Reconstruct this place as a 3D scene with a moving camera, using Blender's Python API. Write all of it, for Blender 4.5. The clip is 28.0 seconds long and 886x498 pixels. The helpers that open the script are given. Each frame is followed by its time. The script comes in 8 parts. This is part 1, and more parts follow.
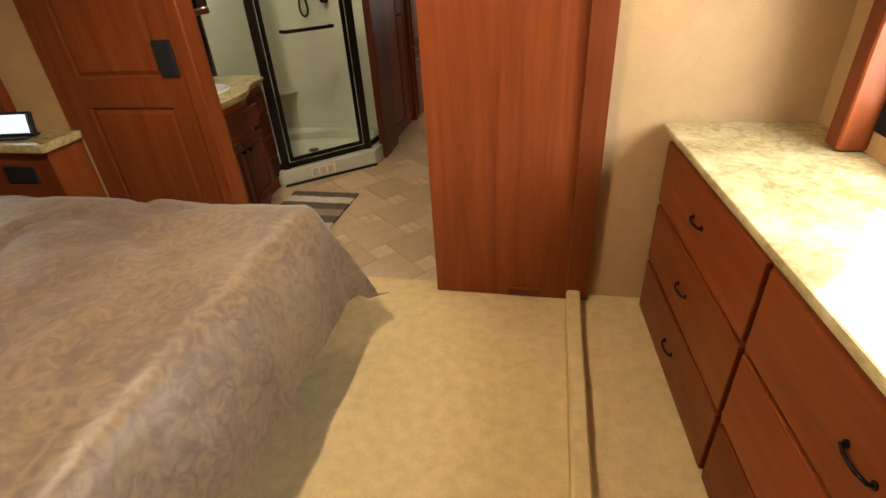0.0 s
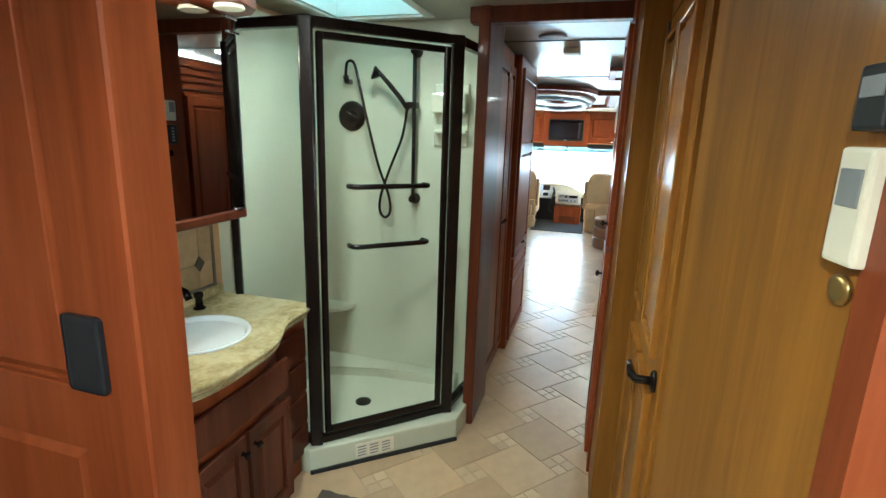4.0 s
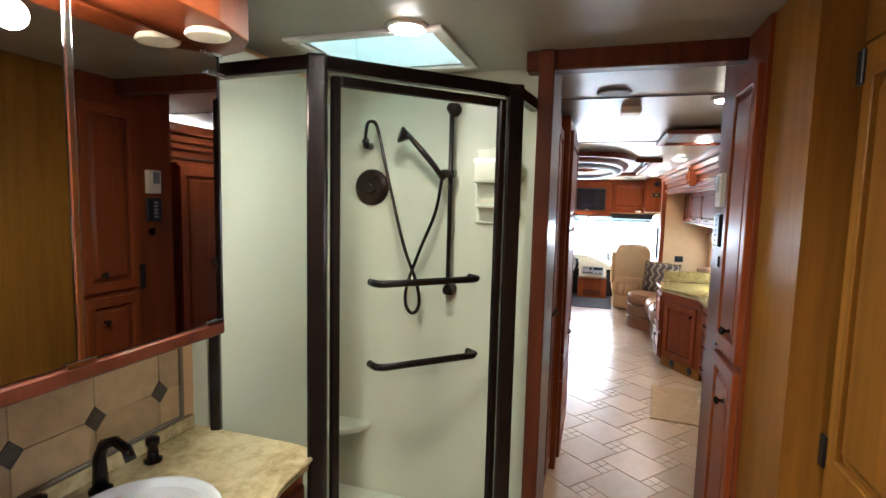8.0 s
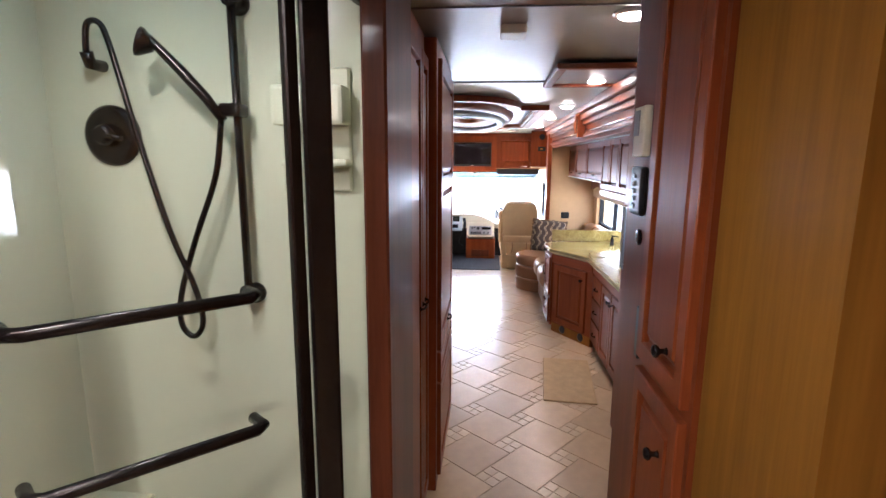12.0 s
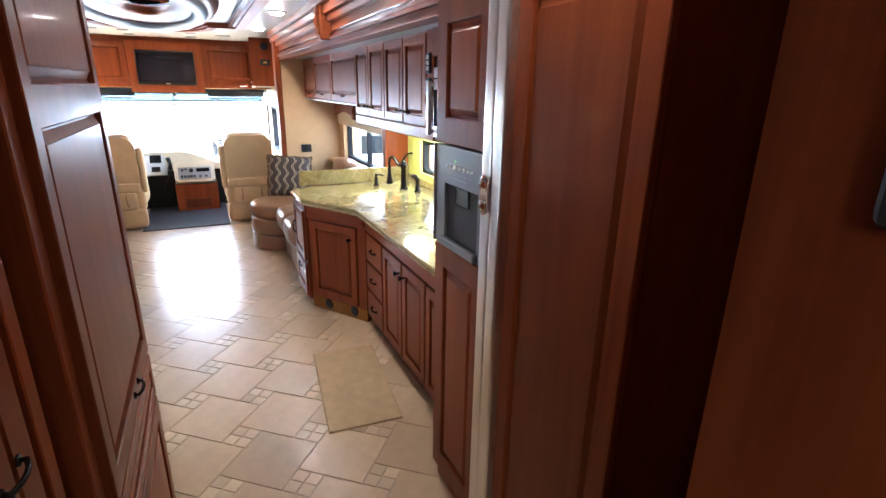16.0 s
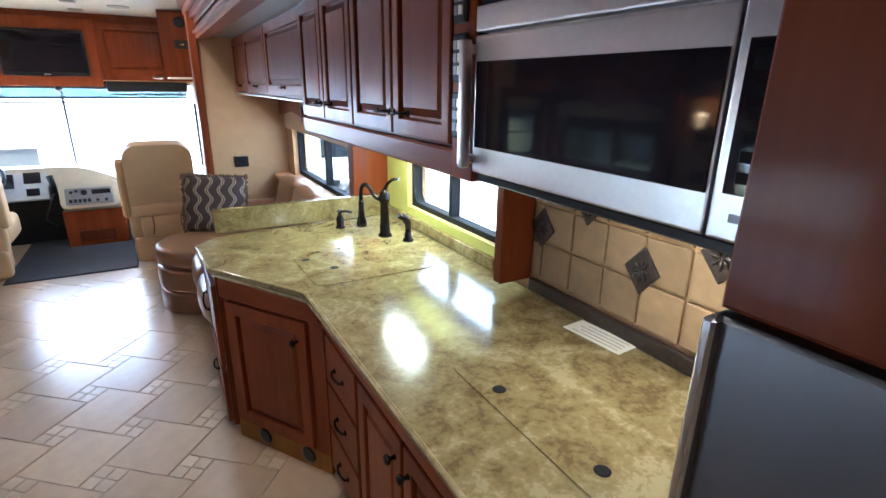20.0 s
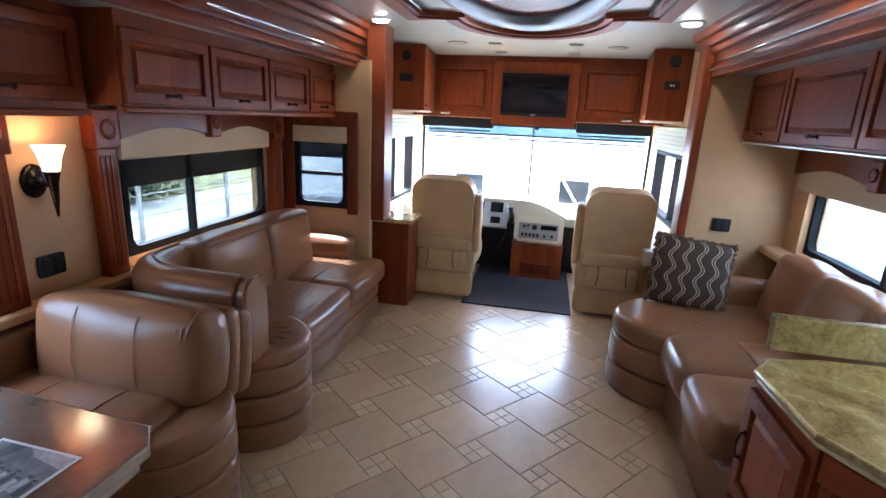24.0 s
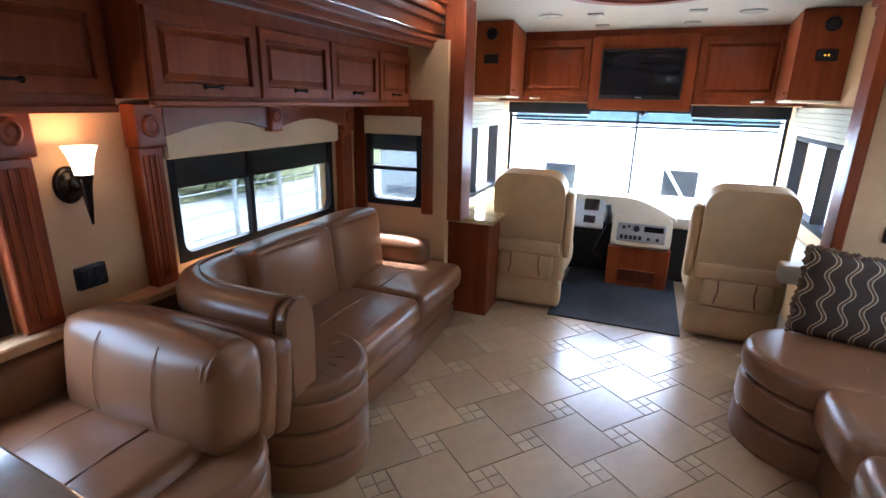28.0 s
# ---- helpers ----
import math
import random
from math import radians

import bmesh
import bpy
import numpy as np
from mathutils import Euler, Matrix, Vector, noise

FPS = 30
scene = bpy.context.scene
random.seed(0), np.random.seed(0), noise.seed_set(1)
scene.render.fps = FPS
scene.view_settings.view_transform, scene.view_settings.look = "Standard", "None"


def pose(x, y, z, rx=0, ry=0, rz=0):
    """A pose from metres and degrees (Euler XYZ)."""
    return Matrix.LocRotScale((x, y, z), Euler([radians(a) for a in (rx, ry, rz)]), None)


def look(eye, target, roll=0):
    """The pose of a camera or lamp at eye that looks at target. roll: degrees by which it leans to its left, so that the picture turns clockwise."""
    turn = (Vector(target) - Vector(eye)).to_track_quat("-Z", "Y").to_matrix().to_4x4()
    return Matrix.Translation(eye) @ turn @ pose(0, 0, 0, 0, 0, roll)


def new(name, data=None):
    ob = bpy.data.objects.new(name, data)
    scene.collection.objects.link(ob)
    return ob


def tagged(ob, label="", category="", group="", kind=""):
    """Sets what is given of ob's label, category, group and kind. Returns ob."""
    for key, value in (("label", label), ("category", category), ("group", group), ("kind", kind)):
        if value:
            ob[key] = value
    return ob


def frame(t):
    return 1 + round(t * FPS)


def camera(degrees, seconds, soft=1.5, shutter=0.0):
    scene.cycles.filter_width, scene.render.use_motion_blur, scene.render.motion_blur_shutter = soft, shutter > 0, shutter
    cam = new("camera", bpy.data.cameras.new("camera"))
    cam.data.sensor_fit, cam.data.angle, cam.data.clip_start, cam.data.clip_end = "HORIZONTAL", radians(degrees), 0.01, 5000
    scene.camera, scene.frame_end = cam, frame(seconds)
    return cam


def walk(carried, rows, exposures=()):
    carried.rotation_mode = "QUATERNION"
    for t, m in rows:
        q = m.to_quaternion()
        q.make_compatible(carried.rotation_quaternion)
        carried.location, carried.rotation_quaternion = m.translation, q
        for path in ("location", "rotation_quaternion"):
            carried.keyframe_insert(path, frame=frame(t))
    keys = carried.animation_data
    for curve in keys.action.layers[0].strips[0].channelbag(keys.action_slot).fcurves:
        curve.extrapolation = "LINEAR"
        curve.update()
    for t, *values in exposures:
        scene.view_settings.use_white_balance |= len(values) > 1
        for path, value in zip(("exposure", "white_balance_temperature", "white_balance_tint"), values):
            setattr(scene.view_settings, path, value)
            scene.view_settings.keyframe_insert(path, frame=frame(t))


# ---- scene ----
cam = camera(83.4, 28.0)
PATH = [
    (0, (1.435, -0.085, 1.570), (1.048, 1.583, 0.537), -3.8),
    (0.5, (1.255, -0.003, 1.581), (0.838, 1.760, 0.733), -0.3),
    (1, (1.036, 0.177, 1.639), (0.596, 1.963, 0.852), -0.7),
    (1.5, (1.005, 0.338, 1.640), (0.559, 2.162, 0.952), 0.3),
    (2, (0.979, 0.636, 1.671), (0.039, 2.339, 1.204), 2.2),
    (2.2, (0.912, 0.717, 1.682), (-0.106, 2.382, 1.243), 2.8),
    (2.5, (0.794, 0.873, 1.645), (-0.184, 2.526, 1.089), -0.3),
    (3, (0.701, 0.987, 1.670), (0.017, 2.782, 1.115), -0.4),
    (3.5, (0.660, 1.161, 1.662), (0.072, 3.005, 1.160), 1.7),
    (5.5, (0.330, 1.962, 1.630), (0.027, 3.902, 1.251), 0.1),
    (6, (0.278, 1.989, 1.644), (0.079, 3.945, 1.279), 1.1),
    (6.5, (0.250, 2.013, 1.638), (-0.129, 3.947, 1.297), 1.1),
    (7, (0.222, 2.006, 1.680), (-0.288, 3.912, 1.353), -0.1),
    (7.5, (0.235, 1.990, 1.690), (-0.362, 3.887, 1.479), -0.0),
    (8, (0.241, 1.971, 1.675), (-0.353, 3.871, 1.485), 1.4),
    (8.5, (0.216, 1.970, 1.669), (-0.303, 3.888, 1.447), 2.0),
    (9, (0.236, 1.998, 1.658), (-0.258, 3.921, 1.418), 1.6),
    (9.5, (0.297, 2.078, 1.657), (-0.174, 4.000, 1.364), 0.4),
    (10, (0.392, 2.189, 1.651), (-0.093, 4.107, 1.354), 1.3),
    (10.5, (0.300, 2.326, 1.659), (-0.140, 4.249, 1.332), 3.0),
    (11, (0.153, 2.457, 1.634), (-0.121, 4.413, 1.316), 0.7),
    (11.5, (0.165, 2.579, 1.647), (-0.030, 4.537, 1.289), 1.6),
    (12, (0.286, 2.776, 1.666), (0.110, 4.738, 1.318), 0.3),
    (12.5, (0.355, 2.910, 1.695), (0.296, 4.879, 1.345), -1.4),
    (13, (0.221, 3.073, 1.668), (0.545, 5.011, 1.294), -1.2),
    (13.5, (0.184, 3.271, 1.691), (0.793, 5.126, 1.258), -0.8),
    (15.5, (0.278, 3.902, 1.625), (1.105, 5.632, 1.058), 1.5),
    (16, (0.324, 4.060, 1.602), (1.143, 5.777, 0.986), 1.0),
    (16.5, (0.364, 4.287, 1.636), (1.102, 6.018, 0.956), -1.8),
    (17, (0.297, 4.454, 1.650), (0.947, 6.246, 1.043), -1.0),
    (17.5, (0.396, 4.745, 1.625), (0.832, 6.612, 1.053), 1.4),
    (18, (0.562, 4.907, 1.621), (1.039, 6.766, 1.058), 0.2),
    (18.5, (0.600, 5.007, 1.580), (1.258, 6.804, 0.997), -1.1),
    (19, (0.565, 5.151, 1.591), (1.549, 6.785, 0.988), 0.1),
    (19.5, (0.625, 5.293, 1.582), (1.655, 6.892, 0.963), -1.1),
    (20, (0.792, 5.520, 1.543), (1.734, 7.170, 0.919), 0.8),
    (20.5, (0.865, 5.616, 1.542), (1.757, 7.278, 0.878), -0.9),
    (22.5, (0.614, 6.231, 1.597), (1.186, 7.999, 0.858), 5.6),
    (23, (0.480, 6.327, 1.589), (0.640, 8.209, 0.931), 5.2),
    (23.5, (0.300, 6.371, 1.546), (0.219, 8.283, 0.964), 3.6),
    (24, (0.196, 6.397, 1.534), (-0.183, 8.292, 1.022), 2.7),
    (24.5, (0.097, 6.466, 1.518), (-0.577, 8.280, 1.015), 4.5),
    (25, (0.081, 6.469, 1.520), (-0.660, 8.255, 1.010), 4.5),
    (25.5, (0.075, 6.478, 1.505), (-0.645, 8.269, 0.979), 4.0),
    (26, (0.120, 6.452, 1.523), (-0.474, 8.287, 0.996), 4.5),
    (26.5, (0.118, 6.460, 1.518), (-0.451, 8.306, 0.999), 3.9),
    (27, (0.122, 6.567, 1.510), (-0.477, 8.401, 0.982), 3.9),
    (27.5, (0.090, 6.777, 1.489), (-0.761, 8.500, 0.934), 3.5),
    (28, (0.123, 6.846, 1.533), (-0.585, 8.627, 0.963), 1.2),
]
EXPOSURES = [
    (0, 4.9, 6900, 10), (2.0, 5.42, 5300, -4), (3.0, 5.55, 4750, -14), (6, 5.5, 5450, 6), (7, 5.62, 5500, 7), (9.5, 5.58, 5500, 14), (12, 5.5, 5400, 18), (13, 5.45, 5300, 23),
    (15.5, 5.6, 5200, 12), (17, 5.53, 5050, 9), (18, 5.12, 4750, 8), (20, 4.92, 4850, 9), (23, 4.57, 4850, 11), (28, 4.56, 4900, 11),
]
walk(cam, [(t, look(eye, target, roll)) for t, eye, target, roll in PATH], EXPOSURES)

scene.cycles.max_bounces, scene.cycles.diffuse_bounces, scene.cycles.glossy_bounces = 8, 5, 4

# ---- world and lights ----
world = bpy.data.worlds.new("sky")
scene.world = world
world.use_nodes = True
wn = world.node_tree
sky = wn.nodes.new("ShaderNodeTexSky")
sky.sky_type, sky.sun_disc = "NISHITA", False
sky.sun_elevation, sky.sun_rotation = radians(65.8), radians(326.3)
sky.air_density, sky.dust_density = 1.6, 10.0
wn.nodes["Background"].inputs[1].default_value = 0.15
wn.links.new(sky.outputs[0], wn.nodes["Background"].inputs[0])
sun = new("sun", bpy.data.lights.new("sun", "SUN"))
sun.data.energy, sun.data.angle, sun.data.color = 2.7, radians(8), (1.0, 0.97, 0.93)
sun.matrix_world = look((0, 0, 32), (8, -12, 0))


def window_sky(name, eye, target, w, h, watts, colour=(0.93, 0.97, 1.0)):
    """An area lamp in a window's opening that stands for the light of the sky."""
    ob = new(name, bpy.data.lights.new(name, "AREA"))
    ob.data.shape, ob.data.size, ob.data.size_y, ob.data.energy, ob.data.color = "RECTANGLE", w, h, watts, colour
    ob.matrix_world = look(eye, target)
    return ob


def bulb(name, place, watts, colour=(1.0, 0.86, 0.68), size=0.04, cone=0):
    ob = new(name, bpy.data.lights.new(name, "SPOT" if cone else "POINT"))
    ob.data.energy, ob.data.color, ob.data.shadow_soft_size = watts, colour, size
    if cone:
        ob.data.spot_size, ob.data.spot_blend = radians(cone), 0.6
    ob.matrix_world = Matrix.Translation(place)
    return ob


window_sky("windscreen_sky", (0.0, 14.30, 1.03), (0.0, 12.8, -0.75), 2.35, 0.80, 2.2)
window_sky("sofa_window_sky", (1.90, 10.71, 1.05), (0.9, 10.71, 0.3), 1.40, 0.42, 0.35)
window_sky("sink_window_sky", (2.0, 8.785, 1.06), (1.0, 8.785, 0.4), 0.72, 0.20, 0.10)
window_sky("dinette_window_sky", (-1.905, 8.42, 0.94), (-0.9, 8.42, 0.55), 1.06, 0.34, 0.65)
window_sky("bedroom_window_sky", (2.53, 0.99, 1.31), (1.5, 0.99, 0.6), 1.55, 0.52, 1.1)


# ---- materials ----
def material(name):
    m = bpy.data.materials.new(name)
    m.use_nodes = True
    return m, m.node_tree, m.node_tree.nodes["Principled BSDF"]


def rgb(c):
    return (c[0], c[1], c[2], 1)


def plain(name, colour, rough=0.5, metal=0.0, vary=0.12, scale=30.0, bump=0.02, coat=0.0, bump_scale=None):
    """A surface of one substance, with fine mottling and a little relief."""
    m, nt, b = material(name)
    co = nt.nodes.new("ShaderNodeTexCoord")
    n1, n2 = nt.nodes.new("ShaderNodeTexNoise"), nt.nodes.new("ShaderNodeTexNoise")
    n1.inputs["Scale"].default_value, n1.inputs["Detail"].default_value = scale, 6
    n2.inputs["Scale"].default_value, n2.inputs["Detail"].default_value = scale * 0.09, 3
    nt.links.new(co.outputs["Object"], n1.inputs["Vector"])
    nt.links.new(co.outputs["Object"], n2.inputs["Vector"])
    add = nt.nodes.new("ShaderNodeMath")
    nt.links.new(n1.outputs[0], add.inputs[0])
    nt.links.new(n2.outputs[0], add.inputs[1])
    ramp = nt.nodes.new("ShaderNodeValToRGB")
    ramp.color_ramp.elements[0].position, ramp.color_ramp.elements[1].position = 0.3, 0.7
    ramp.color_ramp.elements[0].color = rgb([v * (1 - vary) for v in colour])
    ramp.color_ramp.elements[1].color = rgb([min(1, v * (1 + vary)) for v in colour])
    half = nt.nodes.new("ShaderNodeMath")
    half.operation, half.inputs[1].default_value = "MULTIPLY", 0.5
    nt.links.new(add.outputs[0], half.inputs[0])
    nt.links.new(half.outputs[0], ramp.inputs[0])
    nt.links.new(ramp.outputs[0], b.inputs["Base Color"])
    b.inputs["Roughness"].default_value, b.inputs["Metallic"].default_value = rough, metal
    b.inputs["Coat Weight"].default_value = coat
    if bump:
        bp = nt.nodes.new("ShaderNodeBump")
        bp.inputs["Strength"].default_value, bp.inputs["Distance"].default_value = bump * 5, 0.004
        src = n1
        if bump_scale:
            src = nt.nodes.new("ShaderNodeTexNoise")
            src.inputs["Scale"].default_value, src.inputs["Detail"].default_value = bump_scale, 4
            nt.links.new(co.outputs["Object"], src.inputs["Vector"])
        nt.links.new(src.outputs[0], bp.inputs["Height"])
        nt.links.new(bp.outputs[0], b.inputs["Normal"])
    return m


def wood(name, dark, light, rough=0.4, stretch=(22, 22, 1.3), coat=0.09):
    """Lacquered timber with grain along the third axis and a tone of its own for each board."""
    m, nt, b = material(name)
    co, mp = nt.nodes.new("ShaderNodeTexCoord"), nt.nodes.new("ShaderNodeMapping")
    info = nt.nodes.new("ShaderNodeObjectInfo")
    mp.inputs["Scale"].default_value = stretch
    nt.links.new(co.outputs["Object"], mp.inputs["Vector"])
    off = nt.nodes.new("ShaderNodeVectorMath")
    off.operation = "MULTIPLY_ADD"
    off.inputs[1].default_value = (40, 40, 40)
    nt.links.new(info.outputs["Random"], off.inputs[0])
    nt.links.new(mp.outputs[0], off.inputs[2])
    g1, g2 = nt.nodes.new("ShaderNodeTexNoise"), nt.nodes.new("ShaderNodeTexNoise")
    g1.inputs["Scale"].default_value, g1.inputs["Detail"].default_value, g1.inputs["Distortion"].default_value = 0.55, 5, 1.2
    g2.inputs["Scale"].default_value, g2.inputs["Detail"].default_value = 6.0, 4
    for g in (g1, g2):
        nt.links.new(off.outputs[0], g.inputs["Vector"])
    mix = nt.nodes.new("ShaderNodeMath")
    mix.operation, mix.inputs[1].default_value = "MULTIPLY_ADD", 0.35
    nt.links.new(g2.outputs[0], mix.inputs[0])
    nt.links.new(g1.outputs[0], mix.inputs[2])
    ramp = nt.nodes.new("ShaderNodeValToRGB")
    ramp.color_ramp.elements[0].position, ramp.color_ramp.elements[1].position = 0.34, 0.98
    ramp.color_ramp.elements[0].color, ramp.color_ramp.elements[1].color = rgb(dark), rgb(light)
    nt.links.new(mix.outputs[0], ramp.inputs[0])
    tone = nt.nodes.new("ShaderNodeHueSaturation")
    vr = nt.nodes.new("ShaderNodeMapRange")
    vr.inputs["To Min"].default_value, vr.inputs["To Max"].default_value = 0.85, 1.15
    nt.links.new(info.outputs["Random"], vr.inputs["Value"])
    nt.links.new(vr.outputs[0], tone.inputs["Value"])
    nt.links.new(ramp.outputs[0], tone.inputs["Color"])
    nt.links.new(tone.outputs[0], b.inputs["Base Color"])
    b.inputs["Roughness"].default_value, b.inputs["Coat Weight"].default_value = rough, coat
    b.inputs["Coat Roughness"].default_value, b.inputs["Specular IOR Level"].default_value = 0.09, 0.12
    bp = nt.nodes.new("ShaderNodeBump")
    bp.inputs["Strength"].default_value, bp.inputs["Distance"].default_value = 0.08, 0.002
    nt.links.new(g2.outputs[0], bp.inputs["Height"])
    nt.links.new(bp.outputs[0], b.inputs["Normal"])
    return m


def stone(name, tones, rough=0.12, scale=9.0, coat=0.4):
    """Polished stone in several tones: clouds, veins and flecks."""
    m, nt, b = material(name)
    co = nt.nodes.new("ShaderNodeTexCoord")
    big, fine, vein = (nt.nodes.new("ShaderNodeTexNoise") for _ in range(3))
    for n, s, d, w in ((big, scale * 0.35, 5, 1.5), (fine, scale * 6, 8, 0.3), (vein, scale, 9, 2.2)):
        n.inputs["Scale"].default_value, n.inputs["Detail"].default_value, n.inputs["Distortion"].default_value = s, d, w
        nt.links.new(co.outputs["Object"], n.inputs["Vector"])
    a1, a2 = nt.nodes.new("ShaderNodeMath"), nt.nodes.new("ShaderNodeMath")
    a1.operation = a2.operation = "MULTIPLY_ADD"
    a1.inputs[1].default_value, a2.inputs[1].default_value = 0.45, 0.6
    nt.links.new(fine.outputs[0], a1.inputs[0])
    nt.links.new(big.outputs[0], a1.inputs[2])
    nt.links.new(vein.outputs[0], a2.inputs[0])
    nt.links.new(a1.outputs[0], a2.inputs[2])
    ramp = nt.nodes.new("ShaderNodeValToRGB")
    el = ramp.color_ramp.elements
    el[0].position, el[1].position = 0.72, 1.3
    while len(el) < len(tones):
        el.new(0.5)
    for i, c in enumerate(tones):
        el[i].position = 0.78 + 0.5 * i / (len(tones) - 1) if len(tones) > 1 else 0.5
    for i, c in enumerate(tones):
        el[i].position, el[i].color = 0.25 + 0.5 * i / (len(tones) - 1), rgb(c)
    sc = nt.nodes.new("ShaderNodeMapRange")
    sc.inputs["From Min"].default_value, sc.inputs["From Max"].default_value = 0.62, 1.4
    nt.links.new(a2.outputs[0], sc.inputs["Value"])
    nt.links.new(sc.outputs[0], ramp.inputs[0])
    nt.links.new(ramp.outputs[0], b.inputs["Base Color"])
    b.inputs["Roughness"].default_value, b.inputs["Coat Weight"].default_value = rough, coat
    return m


def leather(name, colour, rough=0.38, vary=0.25):
    m, nt, b = material(name)
    co = nt.nodes.new("ShaderNodeTexCoord")
    n, v, w = nt.nodes.new("ShaderNodeTexNoise"), nt.nodes.new("ShaderNodeTexVoronoi"), nt.nodes.new("ShaderNodeTexNoise")
    n.inputs["Scale"].default_value, n.inputs["Detail"].default_value = 5.0, 6
    w.inputs["Scale"].default_value, w.inputs["Detail"].default_value, w.inputs["Distortion"].default_value = 9.0, 3, 1.5
    v.inputs["Scale"].default_value = 260.0
    for t in (n, v, w):
        nt.links.new(co.outputs["Object"], t.inputs["Vector"])
    ramp = nt.nodes.new("ShaderNodeValToRGB")
    ramp.color_ramp.elements[0].position, ramp.color_ramp.elements[1].position = 0.3, 0.72
    ramp.color_ramp.elements[0].color = rgb([c * (1 - vary) for c in colour])
    ramp.color_ramp.elements[1].color = rgb([c * (1 + vary) for c in colour])
    nt.links.new(n.outputs[0], ramp.inputs[0])
    nt.links.new(ramp.outputs[0], b.inputs["Base Color"])
    rr = nt.nodes.new("ShaderNodeMapRange")
    rr.inputs["To Min"].default_value, rr.inputs["To Max"].default_value = rough - 0.03, rough + 0.04
    nt.links.new(n.outputs[0], rr.inputs["Value"])
    nt.links.new(rr.outputs[0], b.inputs["Roughness"])
    b1, b2 = nt.nodes.new("ShaderNodeBump"), nt.nodes.new("ShaderNodeBump")
    b1.inputs["Strength"].default_value, b1.inputs["Distance"].default_value = 0.15, 0.001
    b2.inputs["Strength"].default_value, b2.inputs["Distance"].default_value = 0.09, 0.010
    nt.links.new(v.outputs[0], b1.inputs["Height"])
    nt.links.new(w.outputs[0], b2.inputs["Height"])
    nt.links.new(b1.outputs[0], b2.inputs["Normal"])
    nt.links.new(b2.outputs[0], b.inputs["Normal"])
    return m


def glazed(name, colour, rough=0.34, vary=0.13, scale=16, bump=0.004, coat=0.9, low=0.86, high=1.12):
    """Satin ceramic: each tile a tone of its own, with clouds and specks under a soft glaze."""
    m = plain(name, colour, rough, vary=vary, scale=scale, bump=bump, coat=coat)
    nt = m.node_tree
    b = nt.nodes["Principled BSDF"]
    b.inputs["Coat Roughness"].default_value = 0.25
    ramp = b.inputs["Base Color"].links[0].from_node
    info, tone, vr = nt.nodes.new("ShaderNodeObjectInfo"), nt.nodes.new("ShaderNodeHueSaturation"), nt.nodes.new("ShaderNodeMapRange")
    vr.inputs["To Min"].default_value, vr.inputs["To Max"].default_value = low, high
    nt.links.new(info.outputs["Random"], vr.inputs["Value"])
    nt.links.new(vr.outputs[0], tone.inputs["Value"])
    nt.links.new(ramp.outputs[0], tone.inputs["Color"])
    nt.links.new(tone.outputs[0], b.inputs["Base Color"])
    return m


def glow(name, colour, strength):
    m, nt, b = material(name)
    b.inputs["Base Color"].default_value = rgb(colour)
    b.inputs["Emission Color"].default_value = rgb(colour)
    b.inputs["Emission Strength"].default_value = strength
    return m


def glass(name, tint=(1, 1, 1), rough=0.0, gloss=0.045):
    """Thin glass: mostly clear, with the gloss of a pane."""
    m, nt, b = material(name)
    out = nt.nodes["Material Output"]
    tr, gl, mx = nt.nodes.new("ShaderNodeBsdfTransparent"), nt.nodes.new("ShaderNodeBsdfGlossy"), nt.nodes.new("ShaderNodeMixShader")
    tr.inputs[0].default_value = rgb(tint)
    gl.inputs["Roughness"].default_value = rough
    mx.inputs[0].default_value = gloss
    nt.links.new(tr.outputs[0], mx.inputs[1])
    nt.links.new(gl.outputs[0], mx.inputs[2])
    nt.links.new(mx.outputs[0], out.inputs[0])
    nt.nodes.remove(b)
    return m


CHERRY = wood("cherry", (0.128, 0.0245, 0.0065), (0.225, 0.053, 0.0140))
CHERRY_H = wood("cherry_crosswise", (0.128, 0.0245, 0.0065), (0.225, 0.053, 0.0140), stretch=(1.3, 22, 22))
# The same cherry, with the aisle's warm light put into its golden colour.
WARM_LIT_CHERRY = wood("warm_lit_cherry", (0.155, 0.060, 0.008), (0.30, 0.128, 0.017))
DARKWOOD = wood("dark_cherry", (0.05, 0.012, 0.006), (0.13, 0.035, 0.015))
CEIL = plain("ceiling_vinyl", (0.32, 0.31, 0.27), 0.3, vary=0.05, bump=0.01)
WALLPAPER = plain("wall_covering", (0.49, 0.300, 0.138), 0.6, vary=0.08, scale=120, bump=0.03)
CARPET = plain("carpet", (0.56, 0.395, 0.175), 0.95, vary=0.18, scale=220, bump=0.12)
GROUT = plain("grout", (0.44, 0.34, 0.225), 0.8)
SHOWER = plain("shower_gelcoat", (0.54, 0.545, 0.41), 0.22, vary=0.03, scale=4, bump=0)
BRONZE = plain("oil_rubbed_bronze", (0.022, 0.017, 0.015), 0.22, metal=0.7, vary=0.3, scale=60)
FRAME_BLACK = plain("black_frame", (0.016, 0.016, 0.017), 0.75, vary=0.2)
FRAME_BLACK.node_tree.nodes["Principled BSDF"].inputs["Specular IOR Level"].default_value = 0.12
BLACK = plain("black_plastic", (0.015, 0.015, 0.017), 0.32)
BLACK.node_tree.nodes["Principled BSDF"].inputs["Specular IOR Level"].default_value = 0.3
CHROME = plain("chrome", (0.75, 0.75, 0.75), 0.12, metal=1.0, vary=0.03)
STEEL = plain("brushed_steel", (0.72, 0.71, 0.69), 0.3, metal=1.0, vary=0.06, scale=90)
STEEL.node_tree.nodes["Principled BSDF"].inputs["Anisotropic"].default_value = 0.6
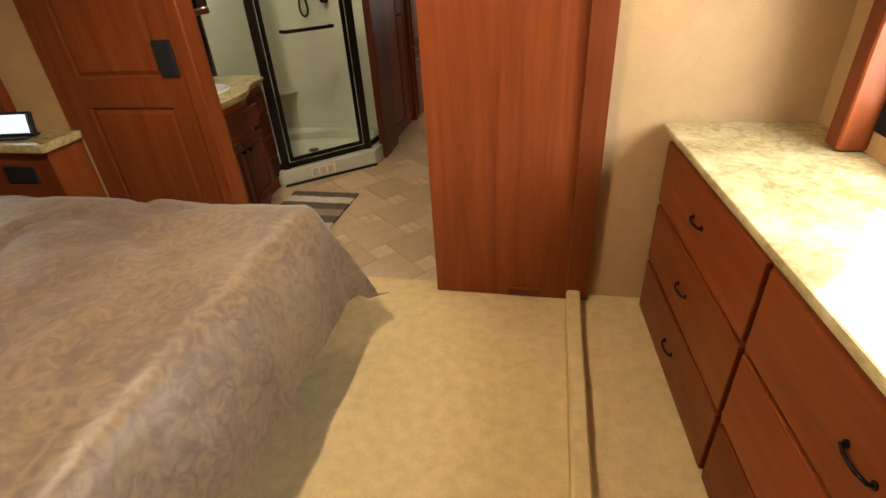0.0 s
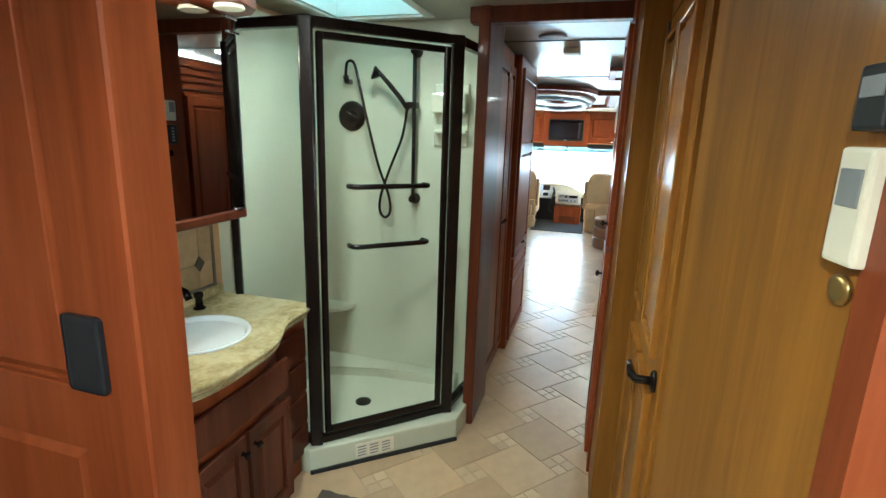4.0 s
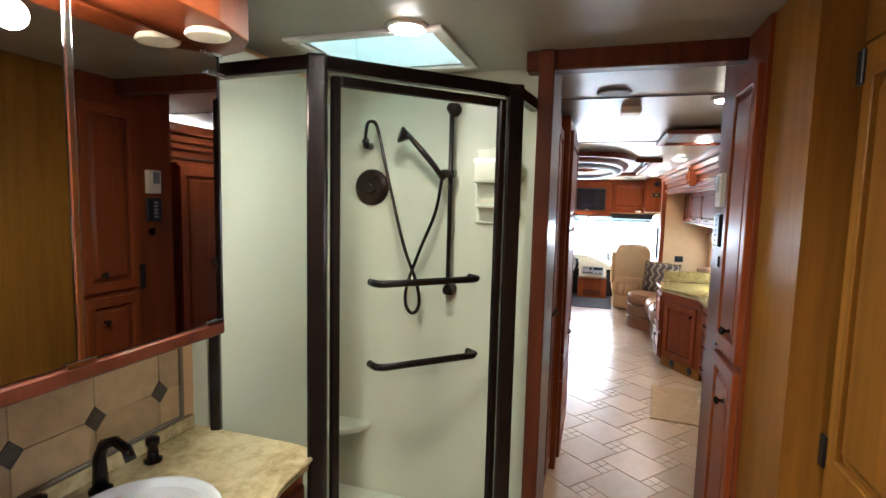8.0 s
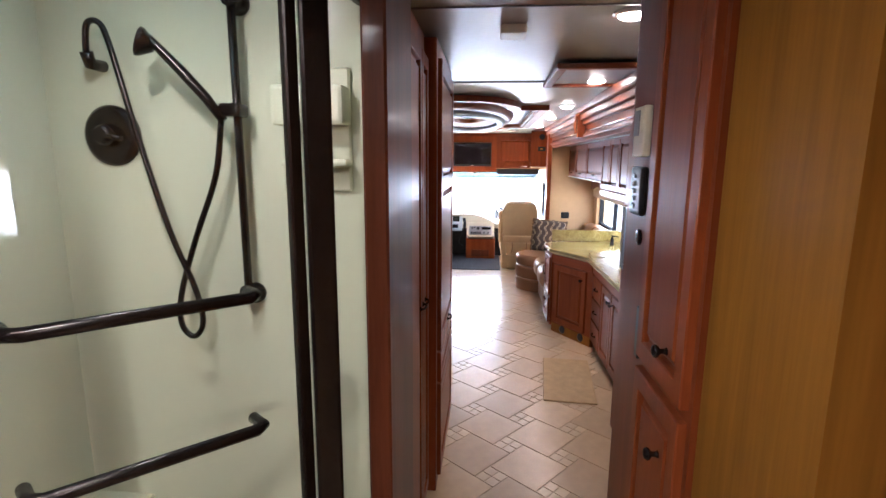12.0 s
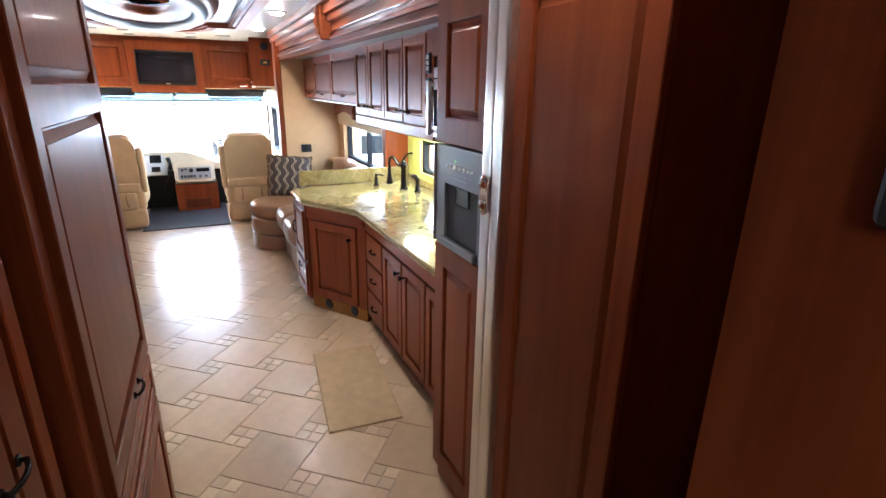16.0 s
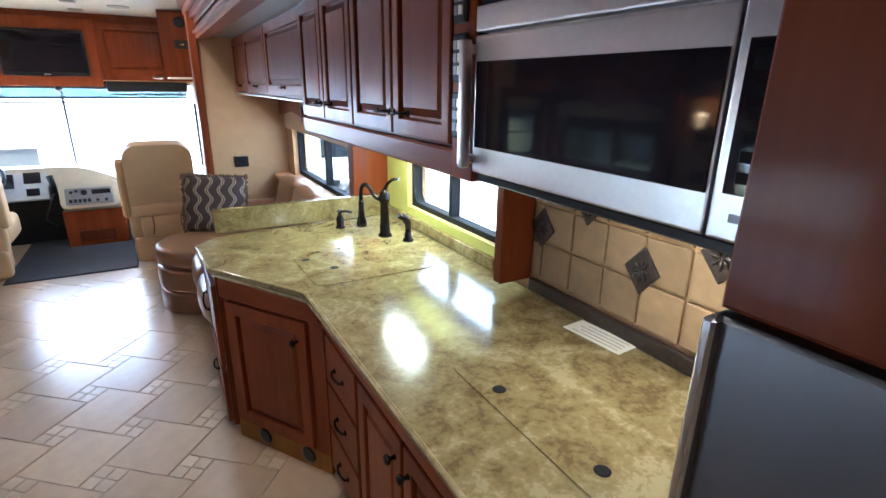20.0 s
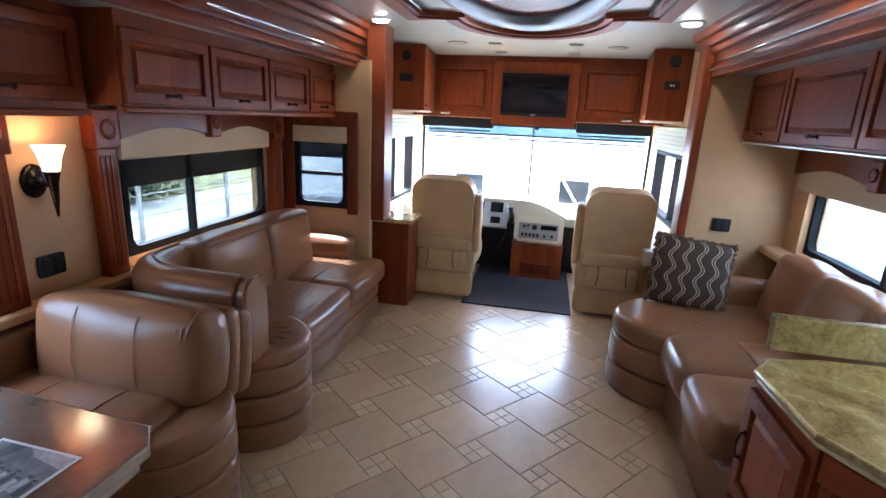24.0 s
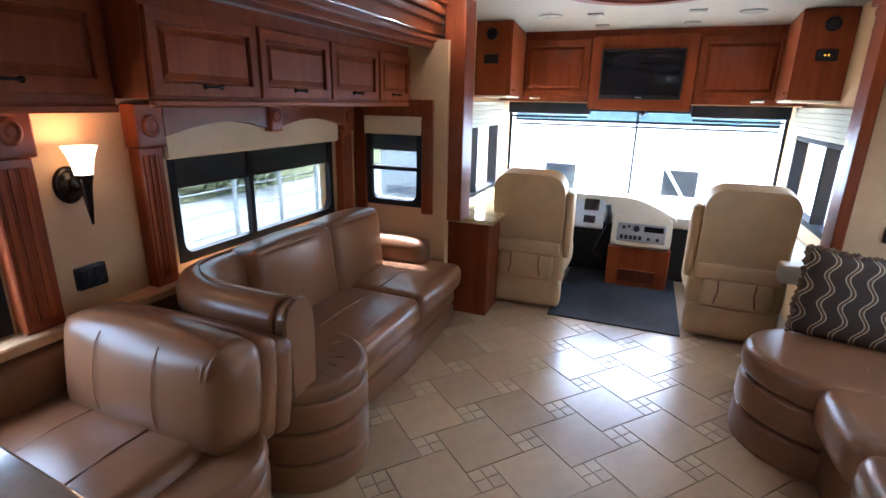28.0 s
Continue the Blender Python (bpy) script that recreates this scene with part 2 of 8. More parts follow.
GREY = plain("grey_plastic", (0.24, 0.24, 0.25), 0.4, metal=0.3)
IVORY = plain("ivory_plastic", (0.72, 0.66, 0.52), 0.45, vary=0.04)
WHITE = plain("white_porcelain", (0.82, 0.82, 0.8), 0.08, vary=0.02, bump=0, coat=0.4)
GRANITE = stone("green_tan_stone", [(0.150, 0.104, 0.042), (0.205, 0.150, 0.061), (0.250, 0.190, 0.081), (0.275, 0.215, 0.096), (0.36, 0.295, 0.155)], 0.17, 15.0)
EDGE_STONE = stone("stone_edge", [(0.30, 0.225, 0.095), (0.46, 0.36, 0.17), (0.59, 0.48, 0.26)])
TABLETOP = stone("brown_table_stone", [(0.17, 0.115, 0.075), (0.205, 0.145, 0.098), (0.235, 0.172, 0.12)], 0.16, 7.0, 1.0)
TABLETOP.node_tree.nodes["Principled BSDF"].inputs["Coat IOR"].default_value = 2.4
TABLETOP.node_tree.nodes["Principled BSDF"].inputs["Coat Roughness"].default_value = 0.13
BROWN = leather("brown_leather", (0.218, 0.099, 0.043), 0.29, 0.08)
CREAM = leather("cream_leather", (0.50, 0.335, 0.165), 0.5, 0.1)


def quilted(name, ground, leaf):
    """Sateen bedspread: blotchy leaf shapes in a lighter thread on a plain ground, with fine creases."""
    m, nt, b = material(name)
    co = nt.nodes.new("ShaderNodeTexCoord")
    warp, leafs, cloud, fine = (nt.nodes.new("ShaderNodeTexNoise") for _ in range(4))
    for n, s, d, w in ((warp, 3.5, 2, 0.0), (leafs, 14.0, 3, 2.2), (cloud, 1.6, 3, 0.0), (fine, 45.0, 5, 1.0)):
        n.inputs["Scale"].default_value, n.inputs["Detail"].default_value, n.inputs["Distortion"].default_value = s, d, w
        nt.links.new(co.outputs["Object"], n.inputs["Vector"])
    ad = nt.nodes.new("ShaderNodeMath")
    ad.operation, ad.inputs[1].default_value = "MULTIPLY_ADD", 0.7
    nt.links.new(cloud.outputs[0], ad.inputs[0])
    nt.links.new(leafs.outputs[0], ad.inputs[2])
    ramp = nt.nodes.new("ShaderNodeValToRGB")
    el = ramp.color_ramp.elements
    el[0].position, el[0].color, el[1].position, el[1].color = 0.68, rgb(ground), 1.04, rgb(leaf)
    nt.links.new(ad.outputs[0], ramp.inputs[0])
    nt.links.new(ramp.outputs[0], b.inputs["Base Color"])
    b.inputs["Roughness"].default_value = 0.5
    b.inputs["Sheen Weight"].default_value = 0.2
    b1, b2 = nt.nodes.new("ShaderNodeBump"), nt.nodes.new("ShaderNodeBump")
    b1.inputs["Strength"].default_value, b1.inputs["Distance"].default_value = 0.3, 0.002
    b2.inputs["Strength"].default_value, b2.inputs["Distance"].default_value = 0.5, 0.02
    nt.links.new(fine.outputs[0], b1.inputs["Height"])
    nt.links.new(warp.outputs[0], b2.inputs["Height"])
    nt.links.new(b1.outputs[0], b2.inputs["Normal"])
    nt.links.new(b2.outputs[0], b.inputs["Normal"])
    return m


TAUPE = quilted("taupe_bedspread", (0.120, 0.068, 0.040), (0.205, 0.126, 0.058))
MAT = plain("dark_carpet", (0.035, 0.035, 0.04), 0.95, vary=0.3, scale=150, bump=0.1)
JUTE = plain("woven_mat", (0.42, 0.285, 0.145), 0.9, vary=0.2, scale=180, bump=0.1)
SCREEN = plain("dark_screen", (0.012, 0.012, 0.016), 0.05, vary=0.05, bump=0)
GLASS = glass("clear_glass", gloss=0.022)
WINDOW_GLASS = glass("window_glass", (0.92, 0.94, 0.94))
TINTED = glass("tinted_glass", (0.29, 0.31, 0.31))
GREY_TINT = glass("grey_tinted_glass", (0.62, 0.64, 0.65))
HALF_TINT = glass("light_tinted_glass", (0.60, 0.63, 0.63))
SUN_SCREEN = glass("sun_screen_cloth", (0.10, 0.103, 0.105), 1.0, 0.05)
MIRROR = plain("mirror", (0.56, 0.56, 0.54), 0.015, metal=1.0, vary=0.0, bump=0)
LAMP_ON = glow("lamp_on", (1.0, 0.88, 0.7), 3)
CURTAIN = plain("brown_curtain", (0.07, 0.04, 0.025), 0.85, vary=0.2, scale=60, bump=0.06)


def milky(name, colour, clear=0.15):
    """White acrylic that scatters the daylight passing through it."""
    m, nt, b = material(name)
    tl, tr, mx = nt.nodes.new("ShaderNodeBsdfTranslucent"), nt.nodes.new("ShaderNodeBsdfTransparent"), nt.nodes.new("ShaderNodeMixShader")
    tl.inputs[0].default_value = rgb(colour)
    mx.inputs[0].default_value = clear
    nt.links.new(tl.outputs[0], mx.inputs[1])
    nt.links.new(tr.outputs[0], mx.inputs[2])
    nt.links.new(mx.outputs[0], nt.nodes["Material Output"].inputs[0])
    nt.nodes.remove(b)
    return m


FROSTED = milky("frosted_acrylic", (0.13, 0.17, 0.165), 0.02)


# ---- mesh helpers ----
def box(bm, x0, x1, y0, y1, z0, z1, bevel=0.0, seg=1):
    """A box in bm, with bevelled edges where a width is given."""
    vs = bmesh.ops.create_cube(bm, size=1)["verts"]
    for v in vs:
        v.co = Vector((x0 + (v.co.x + 0.5) * (x1 - x0), y0 + (v.co.y + 0.5) * (y1 - y0), z0 + (v.co.z + 0.5) * (z1 - z0)))
    if bevel:
        es = list({e for v in vs for e in v.link_edges})
        bmesh.ops.bevel(bm, geom=es, offset=bevel, segments=seg, profile=0.6, affect="EDGES")
    return bm


def boxes(*args, bevel=0.0, seg=1):
    bm = bmesh.new()
    for a in args:
        box(bm, *a, bevel=bevel, seg=seg)
    return bm


def tube(bm, pts, r, n=10, cap=True):
    """A round bar along the points; r may be one radius or one for each point."""
    pts = [Vector(p) for p in pts]
    rs = r if isinstance(r, (list, tuple)) else [r] * len(pts)
    rings, up = [], None
    for i, p in enumerate(pts):
        d = (pts[min(i + 1, len(pts) - 1)] - pts[max(i - 1, 0)]).normalized()
        if up is None or abs(d.dot(up)) > 0.98:
            up = Vector((0, 0, 1)) if abs(d.z) < 0.9 else Vector((1, 0, 0))
        a = d.cross(up).normalized()
        up = a.cross(d).normalized()
        rings.append([bm.verts.new(p + rs[i] * (math.cos(2 * math.pi * k / n) * a + math.sin(2 * math.pi * k / n) * up)) for k in range(n)])
    for r0, r1 in zip(rings, rings[1:]):
        for k in range(n):
            f = bm.faces.new((r0[k], r0[(k + 1) % n], r1[(k + 1) % n], r1[k]))
            f.smooth = True
    if cap:
        bm.faces.new(rings[0][::-1])
        bm.faces.new(rings[-1])
    return bm


def prism(bm, outline, z0, z1, bevel=0.0, seg=2, smooth=False):
    """A flat outline (x, y) raised from z0 to z1, with its top and bottom edges rounded."""
    lo = [bm.verts.new((x, y, z0)) for x, y in outline]
    hi = [bm.verts.new((x, y, z1)) for x, y in outline]
    n = len(outline)
    bottom, top = bm.faces.new(lo[::-1]), bm.faces.new(hi)
    for i in range(n):
        f = bm.faces.new((lo[i], lo[(i + 1) % n], hi[(i + 1) % n], hi[i]))
        f.smooth = smooth
    if bevel:
        es = list(top.edges) + list(bottom.edges)
        bmesh.ops.bevel(bm, geom=es, offset=bevel, segments=seg, profile=0.6, affect="EDGES")
    return bm


def pierced(bm, outline, hole, z0, z1):
    """A flat outline raised from z0 to z1, with an opening through it."""
    loops = []
    for z in (z0, z1):
        edges = []
        for q in (outline, hole):
            vs = [bm.verts.new((x, y, z)) for x, y in q]
            edges += [bm.edges.new((vs[i], vs[(i + 1) % len(vs)])) for i in range(len(vs))]
            loops.append(vs)
        bmesh.ops.triangle_fill(bm, use_beauty=True, use_dissolve=False, edges=edges)
    for a, b in ((loops[0], loops[2]), (loops[1], loops[3])):
        for i in range(len(a)):
            bm.faces.new((a[i], a[(i + 1) % len(a)], b[(i + 1) % len(a)], b[i]))
    return bm


def lathe(bm, profile, n=20, centre=(0, 0, 0), cap=True):
    """A turned shape from (radius, height) pairs."""
    c = Vector(centre)
    rings = [[bm.verts.new(c + Vector((r * math.cos(2 * math.pi * k / n), r * math.sin(2 * math.pi * k / n), z))) for k in range(n)] for r, z in profile]
    for r0, r1 in zip(rings, rings[1:]):
        for k in range(n):
            f = bm.faces.new((r0[k], r0[(k + 1) % n], r1[(k + 1) % n], r1[k]))
            f.smooth = True
    if cap:
        bm.faces.new(rings[0][::-1])
        bm.faces.new(rings[-1])
    return bm


def cushion(bm, x0, x1, y0, y1, z0, z1, r=0.05, puff=0.02):
    """A stuffed block: rounded edges and swollen faces."""
    b2 = bmesh.new()
    box(b2, x0, x1, y0, y1, z0, z1, bevel=min(r, 0.48 * min(x1 - x0, y1 - y0, z1 - z0)), seg=4)
    bmesh.ops.subdivide_edges(b2, edges=[e for e in b2.edges if e.calc_length() > 0.12], cuts=4, use_grid_fill=True)
    cx, cy, cz = (x0 + x1) / 2, (y0 + y1) / 2, (z0 + z1) / 2
    for v in b2.verts:
        a, b, c = (2 * (v.co.x - cx) / (x1 - x0), 2 * (v.co.y - cy) / (y1 - y0), 2 * (v.co.z - cz) / (z1 - z0))
        v.co += Vector((a * (1 - b * b) * (1 - c * c), b * (1 - a * a) * (1 - c * c), c * (1 - a * a) * (1 - b * b))) * puff
    for f in b2.faces:
        f.smooth = True
    tmp = bpy.data.meshes.new("tmp")
    b2.to_mesh(tmp)
    b2.free()
    bm.from_mesh(tmp)
    bpy.data.meshes.remove(tmp)
    return bm


def sweep(bm, path, profile):
    """A padded strip: the closed profile (outwards, up) carried along a level path."""
    P = [Vector(p) for p in path]
    rings = []
    for i, p in enumerate(P):
        d = (P[min(i + 1, len(P) - 1)] - P[max(i - 1, 0)]).normalized()
        side = Vector((d.y, -d.x, 0))
        rings.append([bm.verts.new(p + side * a + Vector((0, 0, b))) for a, b in profile])
    n = len(profile)
    for r0, r1 in zip(rings, rings[1:]):
        for k in range(n):
            f = bm.faces.new((r0[k], r0[(k + 1) % n], r1[(k + 1) % n], r1[k]))
            f.smooth = True
    for r in (rings[0], rings[-1]):
        f = bm.faces.new(r)
    return bm


def rounded(w, h, r, n=5, cx=0.0, cy=0.0):
    """The outline of a rectangle with rounded corners, about (cx, cy)."""
    out = []
    for sx, sy, a0 in ((1, 1, 0), (-1, 1, 90), (-1, -1, 180), (1, -1, 270)):
        for k in range(n + 1):
            a = radians(a0 + 90 * k / n)
            out.append((cx + sx * (w / 2 - r) + r * math.cos(a), cy + sy * (h / 2 - r) + r * math.sin(a)))
    return out


def ring_prism(bm, outer, inner, a0, a1, axis):
    """A flat ring between two outlines (u, z) of as many points each, from a0 to a1 across axis."""
    def at(u, z, a):
        return (a, u, z) if axis == "x" else (u, a, z)
    r = [[bm.verts.new(at(u, z, a)) for u, z in q] for q, a in ((inner, a1), (inner, a0), (outer, a0), (outer, a1))]
    n = len(outer)
    for i in range(4):
        for k in range(n):
            bm.faces.new((r[i][k], r[i][(k + 1) % n], r[(i + 1) % 4][(k + 1) % n], r[(i + 1) % 4][k]))
    return bm


def turned(bm, m):
    bmesh.ops.transform(bm, matrix=m, verts=bm.verts)
    return bm


def link_mesh(name, bm, mat):
    bmesh.ops.recalc_face_normals(bm, faces=bm.faces)
    me = bpy.data.meshes.new(name)
    bm.to_mesh(me)
    bm.free()
    me.materials.append(mat)
    return new(name, me)


def thing(name, place, rz=0.0, label="", category="", group="", kind=""):
    """An Empty at a thing's base, which carries its parts."""
    ob = new(name)
    ob.empty_display_size = 0.1
    ob.matrix_world = pose(*place, 0, 0, rz)
    return tagged(ob, label, category, group, kind)


def part(name, bm, mat, parent, label=""):
    ob = link_mesh(name, bm, mat)
    ob.parent = parent
    return tagged(ob, label)


def solo(name, bm, mat, label="", category="", group="", kind="", place=(0, 0, 0), rz=0.0):
    """A thing of one mesh."""
    ob = link_mesh(name, bm, mat)
    ob.matrix_world = pose(*place, 0, 0, rz)
    return tagged(ob, label, category, group, kind)


def wall(name, *blocks, mat=None, label=""):
    return solo(name, boxes(*blocks), mat or WALLPAPER, label, "wall", kind="structure")


def holed(axis, at0, at1, u0, u1, z0, z1, holes):
    """The blocks of a wall across axis ('x' or 'y') with rectangular openings (u0, u1, z0, z1), in the order of u."""
    def blk(a, b, c, d):
        return (at0, at1, a, b, c, d) if axis == "x" else (a, b, at0, at1, c, d)
    out, u = [], u0
    for a, b, c, d in holes:
        if a > u:
            out.append(blk(u, a, z0, z1))
        if c > z0:
            out.append(blk(a, b, z0, c))
        if d < z1:
            out.append(blk(a, b, d, z1))
        u = b
    if u < u1:
        out.append(blk(u, u1, z0, z1))
    return out


def handle_bm(length=0.1, upright=True):
    """A bow pull, standing out to -y."""
    bm = bmesh.new()
    pts = [(-length / 2, 0, 0), (-length / 2, -0.012, 0), (-length / 4, -0.019, 0), (0, -0.021, 0), (length / 4, -0.019, 0), (length / 2, -0.012, 0), (length / 2, 0, 0)]
    tube(bm, pts, 0.0045, 8)
    for s in (-1, 1):
        lathe_b = bmesh.new()
        lathe(lathe_b, [(0.010, 0), (0.010, 0.004), (0.006, 0.006)], 10)
        turned(lathe_b, Matrix.Translation((s * length / 2, 0, 0)) @ Matrix.Rotation(radians(90), 4, "X"))
        tmp = bpy.data.meshes.new("tmp")
        lathe_b.to_mesh(tmp)
        lathe_b.free()
        bm.from_mesh(tmp)
        bpy.data.meshes.remove(tmp)
    if upright:
        turned(bm, Matrix.Rotation(radians(90), 4, "Y"))
    return bm


def knob_bm():
    bm = lathe(bmesh.new(), [(0.009, 0), (0.006, 0.004), (0.006, 0.014), (0.013, 0.019), (0.015, 0.024), (0.011, 0.030), (0.004, 0.032)], 14)
    return turned(bm, Matrix.Rotation(radians(90), 4, "X"))


def frame_bm(xs, zs, y, t, bevel=0.003):
    """A joined frame of two stiles and two or more rails, between y - t and y, with eased edges."""
    bm = bmesh.new()
    v = {(i, j, k): bm.verts.new((x, yy, z)) for i, x in enumerate(xs) for j, z in enumerate(zs) for k, yy in enumerate((y - t, y))}
    nx, nz = len(xs) - 1, len(zs) - 1
    solid = {(i, j) for i in range(nx) for j in range(nz) if i != 1 or j % 2 == 0}
    for i, j in solid:
        q = [(i, j), (i + 1, j), (i + 1, j + 1), (i, j + 1)]
        for k in (0, 1):
            bm.faces.new([v[a, b, k] for a, b in q])
        for (di, dj), (a, b) in (((0, -1), (0, 1)), ((1, 0), (1, 2)), ((0, 1), (2, 3)), ((-1, 0), (3, 0))):
            if (i + di, j + dj) not in solid:
                bm.faces.new([v[(*q[a], 0)], v[(*q[b], 0)], v[(*q[b], 1)], v[(*q[a], 1)]])
    bmesh.ops.recalc_face_normals(bm, faces=bm.faces)
    loose = [w for w in bm.verts if not w.link_faces]
    bmesh.ops.delete(bm, geom=loose, context="VERTS")
    es = [e for e in bm.edges if len(e.link_faces) == 2 and e.calc_face_angle() > 1.0 and (e.verts[0].co.y + e.verts[1].co.y) / 2 < y - t * 0.9]
    bmesh.ops.bevel(bm, geom=es, offset=bevel, segments=1, affect="EDGES")
    return bm


def panel_door(parent, x0, x1, z0, z1, y=0.0, mat=None, pull="", pull_at=(0.5, 0.5), name="door", stile=0.055, mids=(), label=""):
    """A raised-panel door in the plane y, facing -y: frame, bevelled field and pull."""
    mat = mat or CHERRY
    t, s = 0.02, min(stile, (x1 - x0) * 0.24, (z1 - z0) * 0.3)
    zs = [z0 + s] + [v for m in mids for v in (m - s * 0.6, m + s * 0.6)] + [z1 - s]
    cells = list(zip(zs[0::2], zs[1::2]))
    d = part(name, frame_bm([x0, x0 + s, x1 - s, x1], [z0] + zs + [z1], y, t), mat, parent, label)
    for c, e in cells:
        bm = bmesh.new()
        a, b = x0 + s, x1 - s
        g = min(0.03, (b - a) * 0.2, (e - c) * 0.3)
        pts0 = [(a, c), (b, c), (b, e), (a, e)]
        def ring(h, d):
            return [bm.verts.new((u, y - d, w)) for u, w in ((a + h, c + h), (b - h, c + h), (b - h, e - h), (a + h, e - h))]
        rings = [ring(0.0, 0.003), ring(g * 0.3, 0.003), ring(g * 0.9, 0.0135), ring(g, 0.0165)]
        back = rings[0]
        bm.faces.new(rings[-1])
        for p, q in zip(rings, rings[1:]):
            for i in range(4):
                bm.faces.new((p[i], p[(i + 1) % 4], q[(i + 1) % 4], q[i]))
        hid = [bm.verts.new((u, y - 0.001, w)) for u, w in pts0]
        for i in range(4):
            bm.faces.new((hid[i], hid[(i + 1) % 4], back[(i + 1) % 4], back[i]))
        bm.faces.new(hid[::-1])
        part("panel", bm, mat, d)
    if pull:
        px, pz = x0 + (x1 - x0) * pull_at[0], z0 + (z1 - z0) * pull_at[1]
        hb = knob_bm() if pull == "knob" else handle_bm(0.09, pull == "upright")
        part("knob" if pull == "knob" else "handle", turned(hb, Matrix.Translation((px, y - t, pz))), BRONZE, d, "dark bronze pull")
    return d


def drawer_front(parent, x0, x1, z0, z1, y=0.0, mat=None):
    bm = bmesh.new()
    box(bm, x0, x1, y - 0.02, y, z0, z1, 0.006, 2)
    d = part("drawer", bm, mat or CHERRY_H, parent)
    part("handle", turned(handle_bm(0.1, False), Matrix.Translation(((x0 + x1) / 2, y - 0.02, (z0 + z1) / 2))), BRONZE, d, "dark bronze pull")
    return d
# ---- structure ----
# x to the right, y towards the windscreen; the aisle runs along x = 0.
solo("floor", boxes((-2.6, 2.6, -3.0, 14.4, -0.10, -0.006)), GROUT, "grout bed under the floor tiles", "floor", kind="structure")
solo("carpet", boxes((-2.5, 1.57, -2.9, 2.47, -0.006, 0.012), bevel=0.004), CARPET, "beige cut-pile bedroom carpet", "carpet", kind="structure")
solo("cab_floor", boxes((-0.42, 0.5, 12.2, 14.2, -0.006, 0.012), bevel=0.004), MAT, "charcoal carpet between the two cab seats", "carpet", kind="structure")


SKY_HOLE = (-0.86, -0.34, 4.28, 4.80)
cbm = bmesh.new()
for x0, x1, y0, y1 in ((-1.3, 1.3, -3.0, 4.28), (-1.3, -0.86, 4.28, 4.80), (-0.34, 1.3, 4.28, 4.80), (-1.3, 1.3, 4.80, 5.04)):
    box(cbm, x0, x1, y0, y1, 2.26, 2.36)
for (y0, a), (y1, b) in (((5.04, 2.26), (8.2, 2.15)), ((8.2, 2.15), (14.4, 2.15))):
    vs = [cbm.verts.new(p) for p in ((-1.3, y0, a), (1.3, y0, a), (1.3, y1, b), (-1.3, y1, b), (-1.3, y0, 2.36), (1.3, y0, 2.36), (1.3, y1, 2.36), (-1.3, y1, 2.36))]
    for f in ((3, 2, 1, 0), (4, 5, 6, 7), (0, 1, 5, 4), (1, 2, 6, 5), (2, 3, 7, 6), (3, 0, 4, 7)):
        cbm.faces.new([vs[i] for i in f])
solo("ceiling", cbm, CEIL, "off-white glossy vinyl ceiling", "ceiling", kind="structure")
solo("ceiling_left_slide", boxes((-1.92, -1.27, 7.2, 11.85, 1.86, 1.93)), CEIL, "cream ceiling of the dinette slide-out", "ceiling", kind="structure")
solo("ceiling_right_slide", boxes((1.22, 2.05, 5.1, 12.0, 1.88, 1.95)), CEIL, "cream ceiling of the kitchen slide-out", "ceiling", kind="structure")
solo("ceiling_bedroom_slide", boxes((1.27, 2.6, -2.9, 2.5, 1.95, 2.02), (-2.6, -1.27, -2.9, 2.58, 2.2, 2.26)), CEIL, "cream ceiling of the bedroom slide-outs", "ceiling", kind="structure")

# Bedroom and bath walls
wall("wall_rear", (-2.6, 2.6, -3.0, -2.9, 0, 2.28))
wall("wall_bedroom_right", *holed("x", 2.45, 2.55, -2.9, 2.45, 0, 2.0, [(0.0, 1.98, 1.0, 1.62)]))
wall("wall_bedroom_right_front", (1.67, 2.45, 2.40, 2.50, 0, 2.28), label="beige wall covering beside the dresser")
wall("wall_bedroom_left", (-2.6, -2.5, -2.9, 2.68, 0, 2.26))
wall("wall_bedroom_slide_end", *holed("y", 2.58, 2.68, -2.5, -1.30, 0, 2.26, [(-2.44, -1.95, 0.86, 1.38)]))
wall("wall_bedroom_left_front", (-1.49, -1.01, 2.48, 2.576, 0, 2.28), label="beige wall covering beside the bathroom door")
wall("wall_bath_left", (-1.22, -1.12, 2.58, 5.0, 0, 2.28))
wall("wall_shower_back", (-1.12, -0.02, 4.95, 5.06, 0, 2.28), mat=SHOWER)
wall("wall_over_slides", (1.25, 1.35, -2.9, 5.1, 2.0, 2.3), (-1.35, -1.25, -2.9, 2.47, 2.2, 2.3), (-1.35, -1.25, 7.2, 11.9, 1.93, 2.2), (1.25, 1.35, 5.1, 12.0, 1.95, 2.2))

# Closet and toilet room along the aisle
wall("wall_closet_end", (0.905, 1.57, 2.37, 2.45, 0.012, 2.28), mat=CHERRY, label="cherry panel at the closet end, facing the bedroom")
wall("wall_closet_post", (1.57, 1.67, 2.34, 2.45, 0.0, 2.28), mat=CHERRY, label="cherry post beside the closet")
solo("wall_aisle_right_front", prism(bmesh.new(), [(0.922, 2.375), (0.95, 2.45), (0.95, 3.098), (0.812, 3.098)], 0.0, 2.28), WARM_LIT_CHERRY, "plain cherry panel in a warm-lit tone between closet and toilet door", "wall", kind="structure")
wall("wall_aisle_right", (0.80, 0.93, 3.10, 3.98, 2.06, 2.28), (0.712, 0.93, 3.99, 4.39, 0, 2.28), mat=WARM_LIT_CHERRY, label="cherry panelling in a warm-lit tone beside the toilet door")
